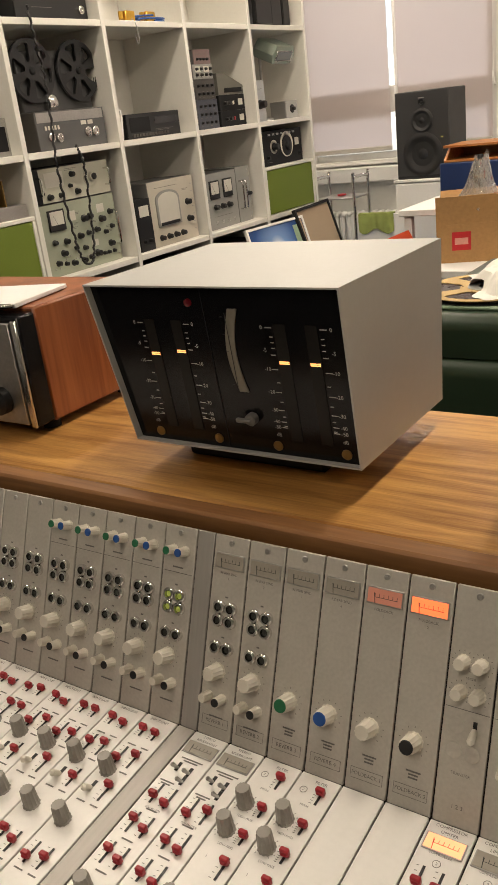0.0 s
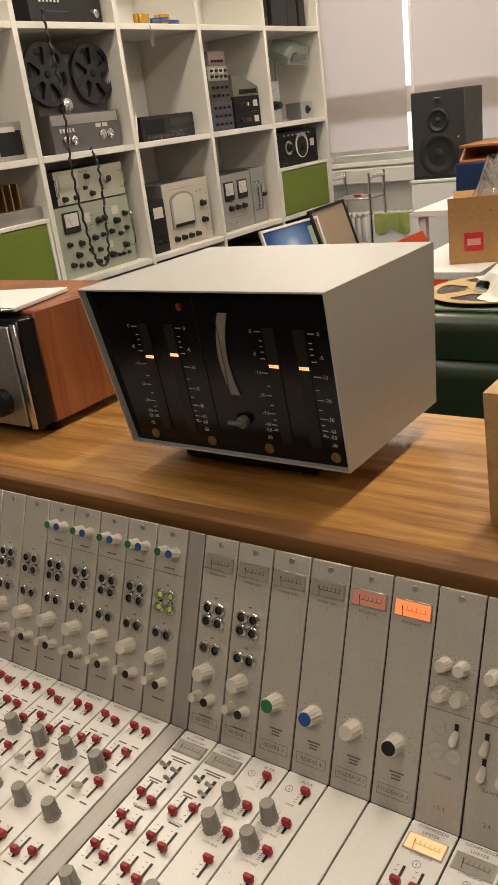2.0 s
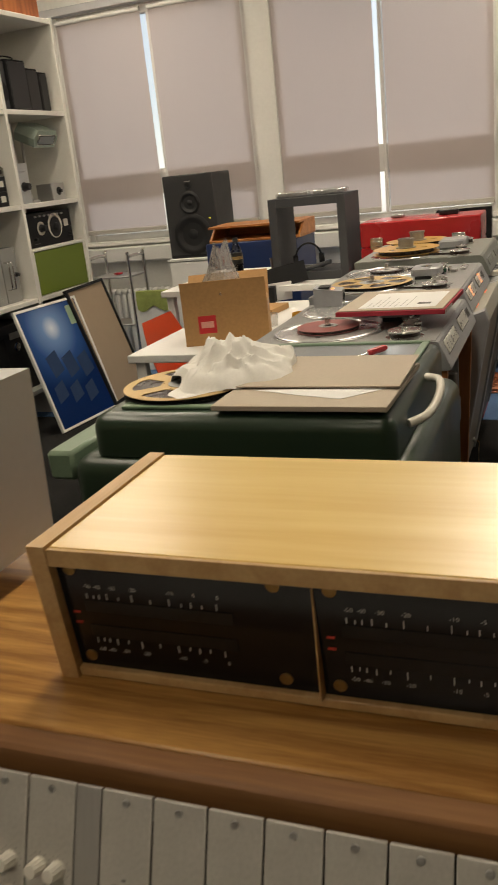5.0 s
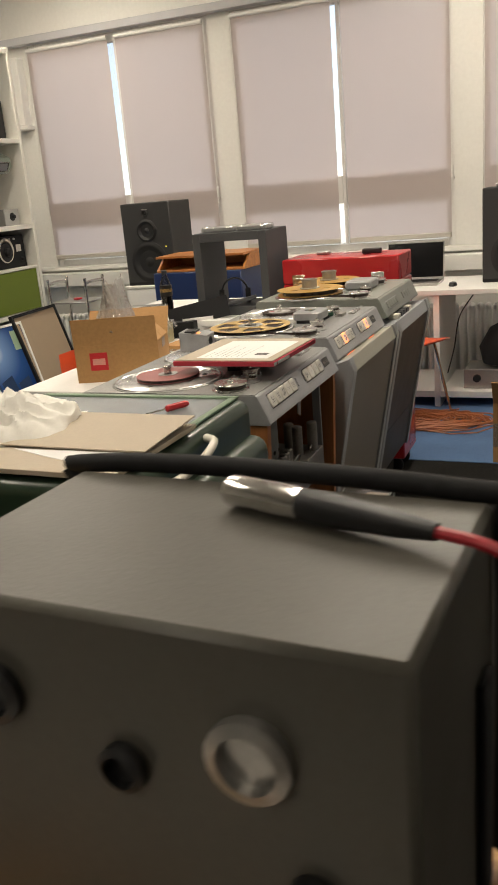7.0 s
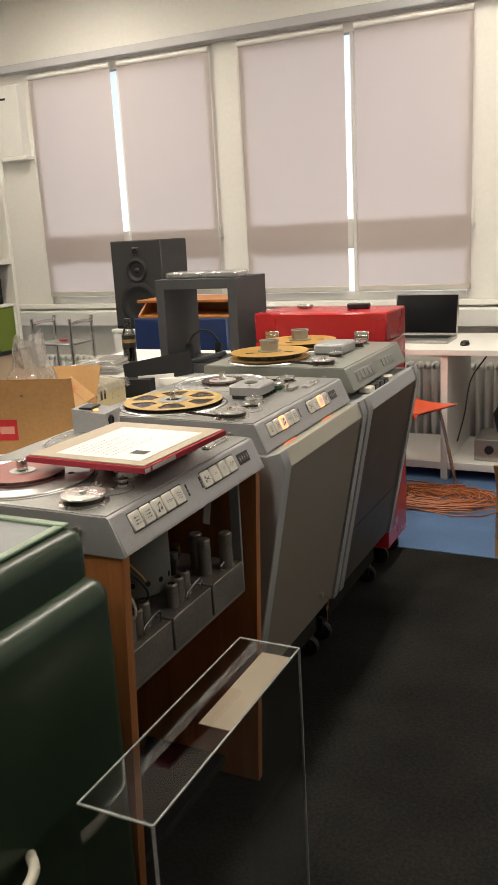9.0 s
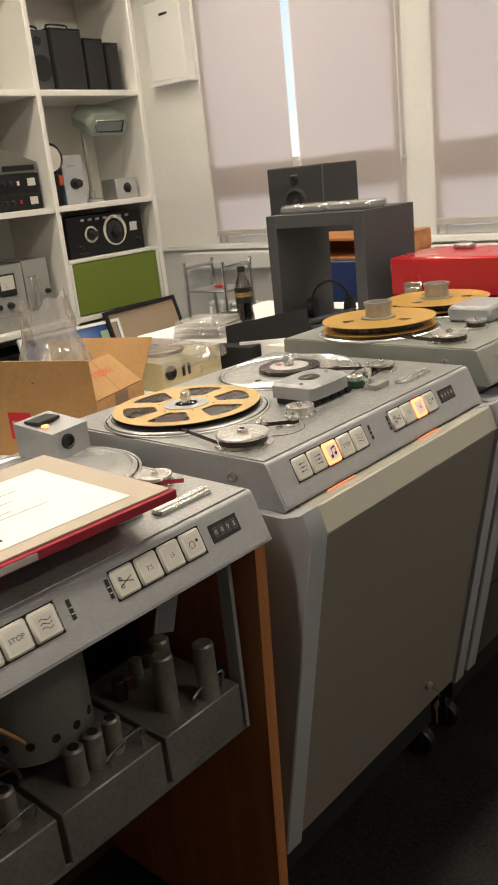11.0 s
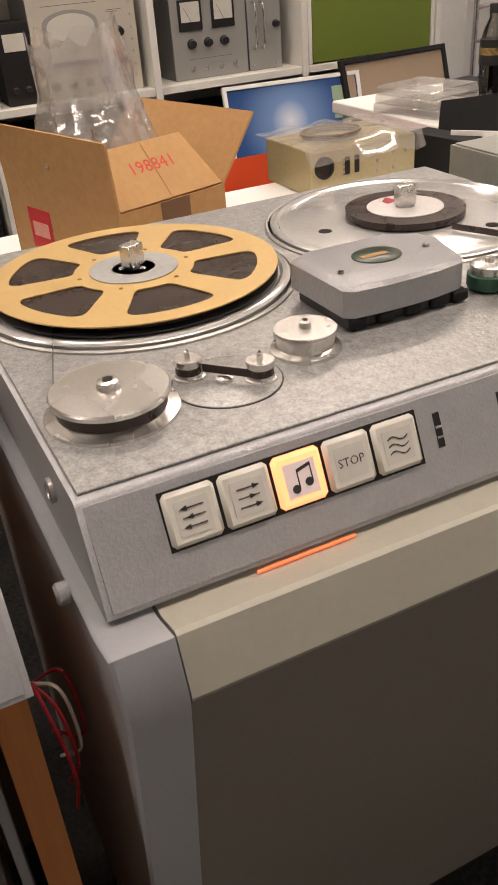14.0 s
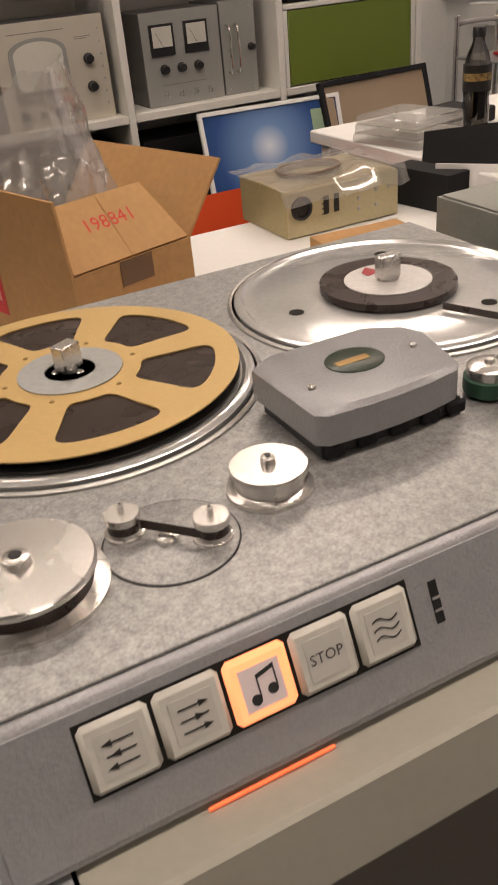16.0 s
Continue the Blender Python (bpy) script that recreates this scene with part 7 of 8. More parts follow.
def window_desk():
    t = thing("window_desk", (0.9, 5.98, 0), "long white desk with open shelving below, under the windows", "desk")
    o = 0.9
    part("worktop", Shape().box((-0.75 - o, -0.25, 0.692), (2.6 - o, 0.42, 0.7245), 0.003), WHITE, t)
    for x in (-0.74, 0.055, 0.92, 1.75, 2.56):
        part("side_panel", Shape().box((x - o, -0.23, 0.0), (x - o + 0.036, 0.40, 0.6915), 0.002), WHITE, t)
    part("floor_board", Shape().box((0.092 - o, -0.22, 0.06), (0.919 - o, 0.38, 0.10), 0.002), WHITE, t)
    part("floor_board", Shape().box((-0.703 - o, -0.22, 0.06), (0.054 - o, 0.38, 0.10), 0.002), WHITE, t)
    lp = thing("laptop", (-0.135, 6.06, 0.7248), "open silver laptop with dark screen", "laptop")
    part("base", Shape().box((-0.185, -0.12, 0), (0.185, 0.12, 0.016), 0.003), STEEL, lp)
    part("keyboard", Shape().box((-0.16, -0.02, 0.0162), (0.16, 0.10, 0.0175)), BLACK, lp)
    sc = part("screen_lid", Shape().box((-0.185, -0.004, 0), (0.185, 0.004, 0.235), 0.003), STEEL, lp, at=pose(0, 0.125, 0.018, -12, 0, 0))
    part("screen", Shape().box((-0.178, -0.0052, 0.010), (0.178, -0.0042, 0.228)), BLACK_GLOSS, sc)
    m = thing("computer_mouse", (0.15, 5.90, 0.7248), "small black computer mouse", "mouse")
    part("shell", Shape().lathe([(0.022, 0), (0.026, 0.006), (0.02, 0.022), (0.0, 0.028)], seg=20, m=Matrix.Diagonal((1, 1.6, 1, 1))), BLACK, m)
    c = Shape()
    c.tube(spline([(0.29, 5.78, 0.69), (0.20, 5.82, 0.55), (0.16, 5.86, 0.35), (0.11, 5.92, 0.18)], 8), 0.004, 6)
    solo("hanging_lead", c, BLACK, "black lead hanging below the desk", "cable")
    a = thing("receiver_unit", (0.42, 5.95, 0.101), "grey amplifier unit on the lower shelf", "amplifier")
    part("case", Shape().box((-0.20, -0.12, 0), (0.25, 0.15, 0.12), 0.004), STEEL, a)
    part("dial", Shape().lathe([(0.025, 0), (0.023, 0.014)], seg=20, m=Matrix.Translation((-0.12, -0.1205, 0.065)) @ pose(0, 0, 0, 90, 0, 0)), BLACK, a)
    bg = Shape()
    bg.lathe([(0.06, 0), (0.16, 0.02), (0.18, 0.12), (0.12, 0.24), (0.05, 0.28), (0, 0.28)], seg=14, smooth=False, m=Matrix.Diagonal((1.1, 0.8, 1, 1)))
    solo("black_red_bag", bg, MATT_BLACK, "black and red bag stuffed on the shelf", "bag", (0.50, 5.93, 0.226))
    solo("red_pouch", Shape().box((-0.06, -0.03, 0), (0.08, 0.03, 0.12), 0.02), RED, "red fabric pouch on the bag", "pouch", pose(0.50, 5.77, 0.38, -12, 8, 0))


window_desk()


def chair(x, y, turn, label):
    t = thing("shell_chair", pose(x, y, 0, 0, 0, turn), label, "chair", "orange shell chairs")
    s = Shape()
    n, m = 14, 10
    vs, fs = [], []
    for i in range(n + 1):
        v = i / n
        for j in range(m + 1):
            u = j / m * 2 - 1
            if v < 0.5:
                yy, z = -0.20 + 0.76 * v, 0.45 + 0.02 * u * u
                w = 0.20 + 0.03 * math.sin(v * 3)
            else:
                q = (v - 0.5) * 2
                yy, z = 0.18 + 0.06 * q - 0.05 * u * u * (1 - q), 0.45 + 0.28 * q ** 1.2
                w = 0.215 - 0.06 * q ** 3
            vs.append((u * w, yy, z))
    for i in range(n):
        for j in range(m):
            fs.append((i * (m + 1) + j, i * (m + 1) + j + 1, (i + 1) * (m + 1) + j + 1, (i + 1) * (m + 1) + j))
    s.add(vs, fs, True)
    s.add([(a, b, c - 0.008) for a, b, c in vs], [tuple(reversed(f)) for f in fs], True)
    part("shell", s, ORANGE, t, "moulded orange plastic shell")
    for sx in (-1, 1):
        for sy in (-1, 1):
            part("leg", Shape().tube([(sx * 0.14, sy * 0.12, 0.445), (sx * 0.20, sy * 0.20, 0.0)], 0.009, 8), CHROME, t)


chair(-0.09, 5.52, 150, "orange plastic shell chair with chrome legs by the desk")
chair(-1.09, 4.03, 90, "orange plastic shell chair behind the side table")


def boxes():
    b = thing("open_carton", (0.73, 4.80, 0.003), "large scuffed cardboard carton taped with film, lid open", "carton")
    part("walls", Shape().box((-0.21, -0.07, 0), (0.25, -0.064, 0.30)).box((-0.21, 0.28, 0), (0.25, 0.286, 0.30)).box((-0.21, -0.064, 0), (-0.204, 0.28, 0.30)).box((0.244, -0.064, 0), (0.25, 0.28, 0.30)).box((-0.204, -0.064, 0), (0.244, 0.28, 0.006)), CARD, b)
    part("flap", Shape().box((-0.21, -0.003, 0), (0.25, 0.003, 0.15)), CARD_IN, b, at=pose(0, -0.064, 0.301, 35, 0, 0))
    part("film_wrap", Shape().box((-0.2106, -0.0712, 0.08), (0.2506, -0.0704, 0.20)), POLY, b)
    s = thing("tall_carton", (0.83, 5.34, 0.003), "brown corrugated cardboard carton", "carton", "stacked cartons")
    part("box", Shape().box((-0.22, -0.15, 0), (0.22, 0.15, 0.44), 0.002), CARD, s)
    u = thing("flat_carton", (0.76, 5.32, 0.4435), "flat brown carton on top of another", "carton", "stacked cartons")
    part("box", Shape().box((-0.25, -0.18, 0), (0.25, 0.16, 0.15), 0.002), CARD_IN, u)
    part("tape", Shape().box((-0.25, -0.012, 0.1502), (0.25, 0.02, 0.1507)), mat("buff_tape", (0.30, 0.19, 0.09), 0.35), u)
    c = Shape()
    rnd = random.Random(11)
    for k in range(60):
        r = rnd.uniform(0.06, 0.24)
        a0 = rnd.uniform(0, 6.28)
        cx, cy = 0.10 + 0.08 * rnd.uniform(-1, 1), 5.38 + 0.06 * rnd.uniform(-1, 1)
        c.tube([(cx + r * 1.5 * math.cos(a0 + i * 0.45), cy + r * 0.75 * math.sin(a0 + i * 0.45), 0.008 + 0.03 * rnd.random()) for i in range(9)], 0.004, 5)
    solo("cable_heap", c, mat("orange_cable", (0.42, 0.15, 0.06), 0.5, vary=0.3), "loose heap of thin orange cables on the blue carpet", "cables", kind="stuff")


boxes()


# ---- things leaning against the shelves ----
def poster_paint():
    """Deep blue print that brightens towards a sunburst."""
    m = bpy.data.materials.new("poster_print")
    m.use_nodes = True
    n, l = m.node_tree.nodes, m.node_tree.links
    p = n["Principled BSDF"]
    p.inputs["Roughness"].default_value = 0.2
    tc, mp, g, r = n.new("ShaderNodeTexCoord"), n.new("ShaderNodeMapping"), n.new("ShaderNodeTexGradient"), n.new("ShaderNodeValToRGB")
    mp.inputs["Location"].default_value, mp.inputs["Scale"].default_value = (0, 0.07, -1.55), (2.6, 2.6, 2.6)
    g.gradient_type = 'SPHERICAL'
    r.color_ramp.elements[0].color, r.color_ramp.elements[1].color = (0.008, 0.026, 0.11, 1), (0.75, 0.80, 0.85, 1)
    e = r.color_ramp.elements.new(0.45)
    e.color = (0.03, 0.085, 0.26, 1)
    e = r.color_ramp.elements.new(0.8)
    e.color = (0.18, 0.30, 0.55, 1)
    l.new(tc.outputs["Object"], mp.inputs["Vector"])
    l.new(mp.outputs[0], g.inputs[0])
    l.new(g.outputs["Fac"], r.inputs[0])
    l.new(r.outputs[0], p.inputs["Base Color"])
    return m


POSTER = poster_paint()


def leaning():
    t = thing("framed_poster", pose(-2.20, 4.68, 0.004, 0, -17, -6), "blue poster in a thin white frame, leaning on the shelves", "poster")
    part("board", Shape().box((-0.012, -0.27, 0.015), (0.0, 0.27, 0.73)), POSTER, t, "deep blue printed picture")
    fr = Shape()
    for lo, hi in (((-0.014, -0.285, 0.0), (0.006, -0.270, 0.745)), ((-0.014, 0.270, 0.0), (0.006, 0.285, 0.745)), ((-0.014, -0.27, 0.0), (0.006, 0.27, 0.015)), ((-0.014, -0.27, 0.73), (0.006, 0.27, 0.745))):
        fr.box(lo, hi, 0.001)
    part("frame", fr, WHITE, t)
    pale = mat("poster_pale", (0.035, 0.062, 0.13), 0.25)
    for k in range(3):
        a, b = -0.16 + 0.13 * k, 0.42 - 0.03 * k
        part("print_panel", Shape().prism([(a, b - 0.11), (a + 0.10, b - 0.08), (a + 0.08, b + 0.05), (a - 0.02, b + 0.02)], 0, 0.0003, 0.0008), pale, t)
        part("print_panel", Shape().prism([(a - 0.05, b - 0.26), (a + 0.05, b - 0.23), (a + 0.04, b - 0.13), (a - 0.05, b - 0.16)], 0, 0.0003, 0.0008), pale, t)
    part("print_tag", Shape().box((0.0003, 0.16, 0.58), (0.0010, 0.25, 0.70)), mat("poster_green", (0.30, 0.42, 0.28), 0.4), t)
    u = thing("picture_frame", pose(-2.19, 5.19, 0.004, 0, -17, 5), "back of a black picture frame with tan board", "picture frame")
    part("board", Shape().box((-0.010, -0.25, 0.03), (0.0, 0.25, 0.77)), mat("hardboard", (0.36, 0.27, 0.18), 0.8, vary=0.06), u, "tan hardboard back")
    fr = Shape()
    for lo, hi in (((-0.014, -0.268, 0.01), (0.010, -0.250, 0.788)), ((-0.014, 0.250, 0.01), (0.010, 0.268, 0.788)), ((-0.014, -0.25, 0.01), (0.010, 0.25, 0.03)), ((-0.014, -0.25, 0.77), (0.010, 0.25, 0.788))):
        fr.box(lo, hi, 0.001)
    part("frame", fr, MATT_BLACK, u)


leaning()

# ---- equipment on the shelves ----
# face frame of a shelf instrument: local x along the shelf, y up, z out into the room
FACE = Matrix(((0, 0, 1, 0), (1, 0, 0, 0), (0, 1, 0, 0), (0, 0, 0, 1)))
K_BLACK = Shape().lathe([(0.5, 0), (0.5, 0.15), (0.42, 0.2), (0.38, 0.75), (0.32, 0.8)], seg=18).mesh("knob", BLACK)
S_HEAD = Shape().lathe([(0.5, 0), (0.4, 0.3)], seg=10).mesh("screw", STEEL)


def instrument(name, y0, y1, z0, h, label, category, face, case, items, back=0.07, depth=0.26, group="shelf instruments", handles=()):
    """A cased instrument. items: (kind, u, v, size...) in metres from the face's lower left."""
    t = thing(name, Matrix.Translation((SX - back, y0, z0 + 0.0006)), label, category, group)
    w = y1 - y0
    part("case", Shape().box((-depth, 0, 0), (-0.004, w, h), 0.003), case, t)
    f = part("face_panel", Shape().box((0, 0, -0.0035), (w, h, 0.0), 0.001), face, t, at=FACE)
    for it in items:
        k, u, v = it[:3]
        if k == "knob":
            r = it[3]
            part("knob", K_BLACK, BLACK, f, at=Matrix.Translation((u, v, 0)) @ Matrix.Diagonal((2 * r, 2 * r, 2 * r, 1)))
        elif k == "chromeknob":
            part("knob", Shape().lathe([(it[3], 0), (it[3], 0.010), (it[3] * 0.85, 0.012), (it[3] * 0.5, 0.012), (it[3] * 0.45, 0.009)], (u, v, 0), seg=22), CHROME, f, "bright metal knob")
        elif k == "screw":
            part("screw", S_HEAD, STEEL, f, at=Matrix.Translation((u, v, 0)) @ Matrix.Diagonal((0.009, 0.009, 0.009, 1)))
        elif k == "meter":
            mw, mh = it[3], it[4]
            b = part("meter", Shape().box((u, v, 0), (u + mw, v + mh, 0.008), 0.002), BLACK, f, "square black-framed meter")
            part("meter_face", Shape().box((u + mw * 0.1, v + mh * 0.28, 0.0082), (u + mw * 0.9, v + mh * 0.92, 0.0088)), METER_FACE, b)
            part("pointer", Shape().box((-0.0007, 0, 0.0089), (0.0007, mh * 0.5, 0.0093), m=Matrix.Translation((u + mw * 0.5, v + mh * 0.3, 0)) @ pose(0, 0, 0, 0, 0, 28)), INK, b)
        elif k == "window":
            part("window", Shape().box((u, v, 0), (u + it[3], v + it[4], 0.002), 0.0005), it[5] if len(it) > 5 else METER_FACE, f)
        elif k == "dark":
            part("recess", Shape().box((u, v, 0.0001), (u + it[3], v + it[4], 0.0012)), MATT_BLACK, f)
        elif k == "key":
            part("button", Shape().box((u, v, 0), (u + it[3], v + it[4], 0.006), 0.001), KNOB if len(it) < 6 else it[5], f)
        elif k == "print":
            s = Shape()
            for i in range(it[4] if len(it) > 4 else 2):
                s.box((u, v - 0.006 * i, 0.0001), (u + it[3] * (1 - 0.25 * (i % 2)), v - 0.006 * i + 0.002, 0.0004))
            part("printing", s, INK_GREY, f)
        elif k == "dial":
            r = it[3]
            part("dial", Shape().lathe([(r, 0), (r, 0.004), (r * 0.8, 0.006), (r * 0.45, 0.006), (r * 0.42, 0.022), (r * 0.36, 0.024)], (u, v, 0), seg=30), it[4] if len(it) > 4 else BLACK, f, "large tuning dial")
        elif k == "ring":
            r = it[3]
            part("dial_ring", Shape().lathe([(r * 0.8, 0.0002), (r * 0.8, 0.003), (r, 0.003), (r, 0.0002)], (u, v, 0), seg=30), KNOB, f)
    for u in handles:
        part("grip", Shape().tube(spline([(u, h * 0.25, 0), (u, h * 0.27, 0.028), (u, h * 0.5, 0.032), (u, h * 0.73, 0.028), (u, h * 0.75, 0)], 5), 0.0045, 8), CHROME, f, "bright grab handle")
    return t


METER_FACE = mat("meter_card", (0.62, 0.60, 0.53), 0.45, vary=0.06)
GREY_CASE = mat("case_grey", (0.16, 0.16, 0.155), 0.5, vary=0.08)
A_Z, B_Z, T_Z, L_Z = 1.290, 0.735, 1.825, 0.20


def shelf_row_a():
    # reel machine
    t = instrument("reel_tape_deck", 3.085, 3.530, A_Z, 0.165, "upright reel tape deck with black plastic reels", "tape deck", mat("deck_face", (0.10, 0.10, 0.10), 0.4), CAB_DARK,
                   [("window", 0.005, 0.118, 0.43, 0.042, STEEL), ("chromeknob", 0.075, 0.055, 0.020), ("chromeknob", 0.125, 0.050, 0.020), ("chromeknob", 0.315, 0.062, 0.022), ("chromeknob", 0.365, 0.062, 0.022),
                    ("window", 0.28, 0.095, 0.035, 0.018), ("window", 0.325, 0.095, 0.035, 0.018)] + [("key", 0.045 + 0.02 * i, 0.085, 0.009, 0.018) for i in range(5)], back=0.05, depth=0.20)
    part("transport_plate", Shape().box((-0.19, 0.0, 0.1655), (-0.06, 0.445, 0.42), 0.004), mat("transport_dark", (0.05, 0.05, 0.05), 0.5), t)
    for u, v in ((0.095, 0.335), (0.385, 0.330)):
        r = part("reel", flange(Shape(), (0, 0), 0.018, 0.133, 0.010, 0.002, 6, 0.042, 0.115, 0.62, 0.3), BLACK, t, "black plastic tape reel with six openings", at=Matrix.Translation((-0.05, u - 0.02, v)) @ FACE)
        part("back_flange", flange(Shape(), (0, 0), 0.018, 0.133, -0.004, 0.002, 6, 0.042, 0.115, 0.62, 0.3), BLACK, r)
        part("hub", Shape().lathe([(0.034, -0.003), (0.034, 0.0098)], seg=24).lathe([(0.016, 0.010), (0.012, 0.018), (0.006, 0.020)], seg=18), MATT_BLACK, r)
    part("tension_knob", Shape().lathe([(0.036, 0), (0.034, 0.018), (0.02, 0.026), (0, 0.027)], seg=26, m=Matrix.Translation((-0.055, 0.165, 0.20)) @ FACE), CHROME, t, "polished round knob")
    instrument("cassette_recorder", 2.66, 2.935, A_Z, 0.155, "silver and black portable cassette recorder", "recorder", STEEL, GREY_CASE, [("dark", 0.13, 0.02, 0.13, 0.10), ("window", 0.14, 0.115, 0.09, 0.022), ("knob", 0.05, 0.05, 0.016), ("knob", 0.09, 0.05, 0.016)])
    instrument("cassette_deck", 3.70, 4.13, A_Z, 0.118, "flat black cassette deck", "cassette deck", BLACK, MATT_BLACK, [("dark", 0.02, 0.03, 0.16, 0.07), ("window", 0.22, 0.06, 0.18, 0.035, mat("smoke", (0.03, 0.03, 0.032), 0.15)), ("print", 0.22, 0.035, 0.15)] + [("key", 0.03 + 0.025 * i, 0.008, 0.02, 0.014, CAB_DARK) for i in range(12)], back=0.06)
    s = thing("paper_stack", (SX - 0.09, 3.655, A_Z + 0.0006), "white papers leaning upright on the shelf", "papers")
    part("sheets", Shape().box((-0.20, -0.006, 0), (0.03, 0.008, 0.14), 0.001), PAPER, s, at=pose(0, 0, 0.001, -7, 0, 0))
    # stack of small modules
    z = A_Z
    for i, (h, f, w) in enumerate(((0.155, mat("navy_face", (0.06, 0.065, 0.085), 0.5), 0.195), (0.105, CAB_DARK, 0.19), (0.075, GREY_FACE, 0.185))):
        it = []
        for r in range(3 if i == 0 else 2):
            for c in range(4):
                it.append(("knob", 0.03 + 0.043 * c, h * (0.22 + 0.28 * r) if i == 0 else h * (0.28 + 0.4 * r), 0.009))
                it.append(("print", 0.02 + 0.043 * c, h * (0.10 + 0.28 * r), 0.02, 1))
        if i == 2:
            it += [("window", 0.02, 0.035, 0.05, 0.03), ("window", 0.10, 0.035, 0.05, 0.03)]
        instrument("rack_unit", 4.325, 4.325 + w, z, h, ["navy rack unit with rows of black knobs", "dark rack unit with small knobs", "grey rack unit with two windows"][i], "rack unit", f, GREY_CASE, it, depth=0.22)
        z += h + 0.001
    instrument("small_mixer", 4.345, 4.50, z, 0.075, "small reddish-grey unit with knobs on the stack", "rack unit", mat("rose_grey", (0.22, 0.15, 0.14), 0.5), GREY_CASE, [("knob", 0.03 + 0.03 * i, 0.025, 0.008) for i in range(4)] + [("print", 0.02, 0.055, 0.11)], depth=0.18)
    for i in range(2):
        instrument("amplifier_unit", 4.545, 4.805, A_Z + 0.086 * i, 0.085, "black rack amplifier with pale window", "amplifier", MATT_BLACK, MATT_BLACK, [("window", 0.19, 0.025, 0.045, 0.035), ("knob", 0.05, 0.04, 0.012), ("knob", 0.09, 0.04, 0.012), ("key", 0.13, 0.03, 0.012, 0.02, RED if i == 0 else KNOB)], depth=0.24)
    d = thing("slanted_hood", (SX - 0.075, 4.55, A_Z + 0.1735), "olive-grey slanted metal hood on the amplifiers", "cover")
    part("hood", Shape().prism([(0.0, 0.0), (0.26, 0.0), (0.26, 0.045), (0.08, 0.115), (0.0, 0.115)], 0, -0.22, 0.0), mat("olive_hood", (0.15, 0.145, 0.12), 0.5), d)
    part("front_strip", Shape().box((0.0002, 0.06, 0.01), (0.004, 0.24, 0.035), 0.001), MATT_BLACK, d)
    # desk lamp with a broad head
    l = thing("magnifier_lamp", (SX - 0.20, 5.22, A_Z + 0.0006), "grey-green bench lamp with broad glass head", "lamp")
    GL = mat("lamp_green", (0.30, 0.36, 0.30), 0.4)
    part("foot", Shape().lathe([(0.06, 0), (0.058, 0.012), (0.02, 0.02), (0.015, 0.06)], seg=24), STEEL, l)
    part("stem", Shape().tube([(0, 0, 0.05), (0.01, -0.01, 0.25), (0.02, -0.02, 0.40)], 0.009, 10), STEEL, l)
    hd = part("head", Shape().prism([(-0.13, 0.0), (-0.10, 0.055), (0.10, 0.055), (0.13, 0.0), (0.11, -0.05), (-0.11, -0.05)], 0, -0.02, 0.13), GL, l, at=pose(0.03, 0.06, 0.425, 0, 25, 0))
    part("lens_frame", Shape().box((0.1305, -0.095, -0.035), (0.138, 0.095, 0.030), 0.003), CHROME, hd)
    part("lens", Shape().box((0.1385, -0.08, -0.025), (0.140, 0.08, 0.020)), GLASSPLATE, hd)
    g = thing("round_gauge", (SX - 0.12, 4.925, A_Z + 0.0006), "round pressure gauge with black rim", "gauge")
    part("body", Shape().lathe([(0.075, -0.03), (0.078, 0.0), (0.070, 0.012), (0.062, 0.006)], seg=36, m=Matrix.Translation((0, 0, 0.23)) @ FACE), BLACK, g)
    part("card", Shape().lathe([(0.062, 0.0), (0.062, 0.0065)], seg=30, m=Matrix.Translation((0, 0, 0.23)) @ FACE), METER_FACE, g)
    part("stand", Shape().box((-0.06, -0.05, 0), (0.0, 0.05, 0.152), 0.01), MATT_BLACK, g)
    part("red_knob", Shape().cyl((0.001, 0.045, 0.10), 0.012, 0.05, 12), mat("orange_grip", (0.6, 0.1, 0.03), 0.5), g)
    instrument("white_tester", 4.99, 5.12, A_Z, 0.24, "pale grey portable tester with carrying loop", "tester", mat("tester_face", (0.42, 0.43, 0.44), 0.5), mat("tester_blue", (0.12, 0.22, 0.36), 0.5), [("knob", 0.065, 0.10, 0.028), ("print", 0.03, 0.19, 0.07)], back=0.12, depth=0.08)
    instrument("grey_switch_box", 5.285, 5.43, A_Z, 0.105, "pale grey box with a round dial and fittings", "switch box", mat("box_pale", (0.40, 0.40, 0.39), 0.5), STEEL, [("dial", 0.075, 0.055, 0.026), ("screw", 0.015, 0.09), ("screw", 0.13, 0.09)], depth=0.12)


shelf_row_a()


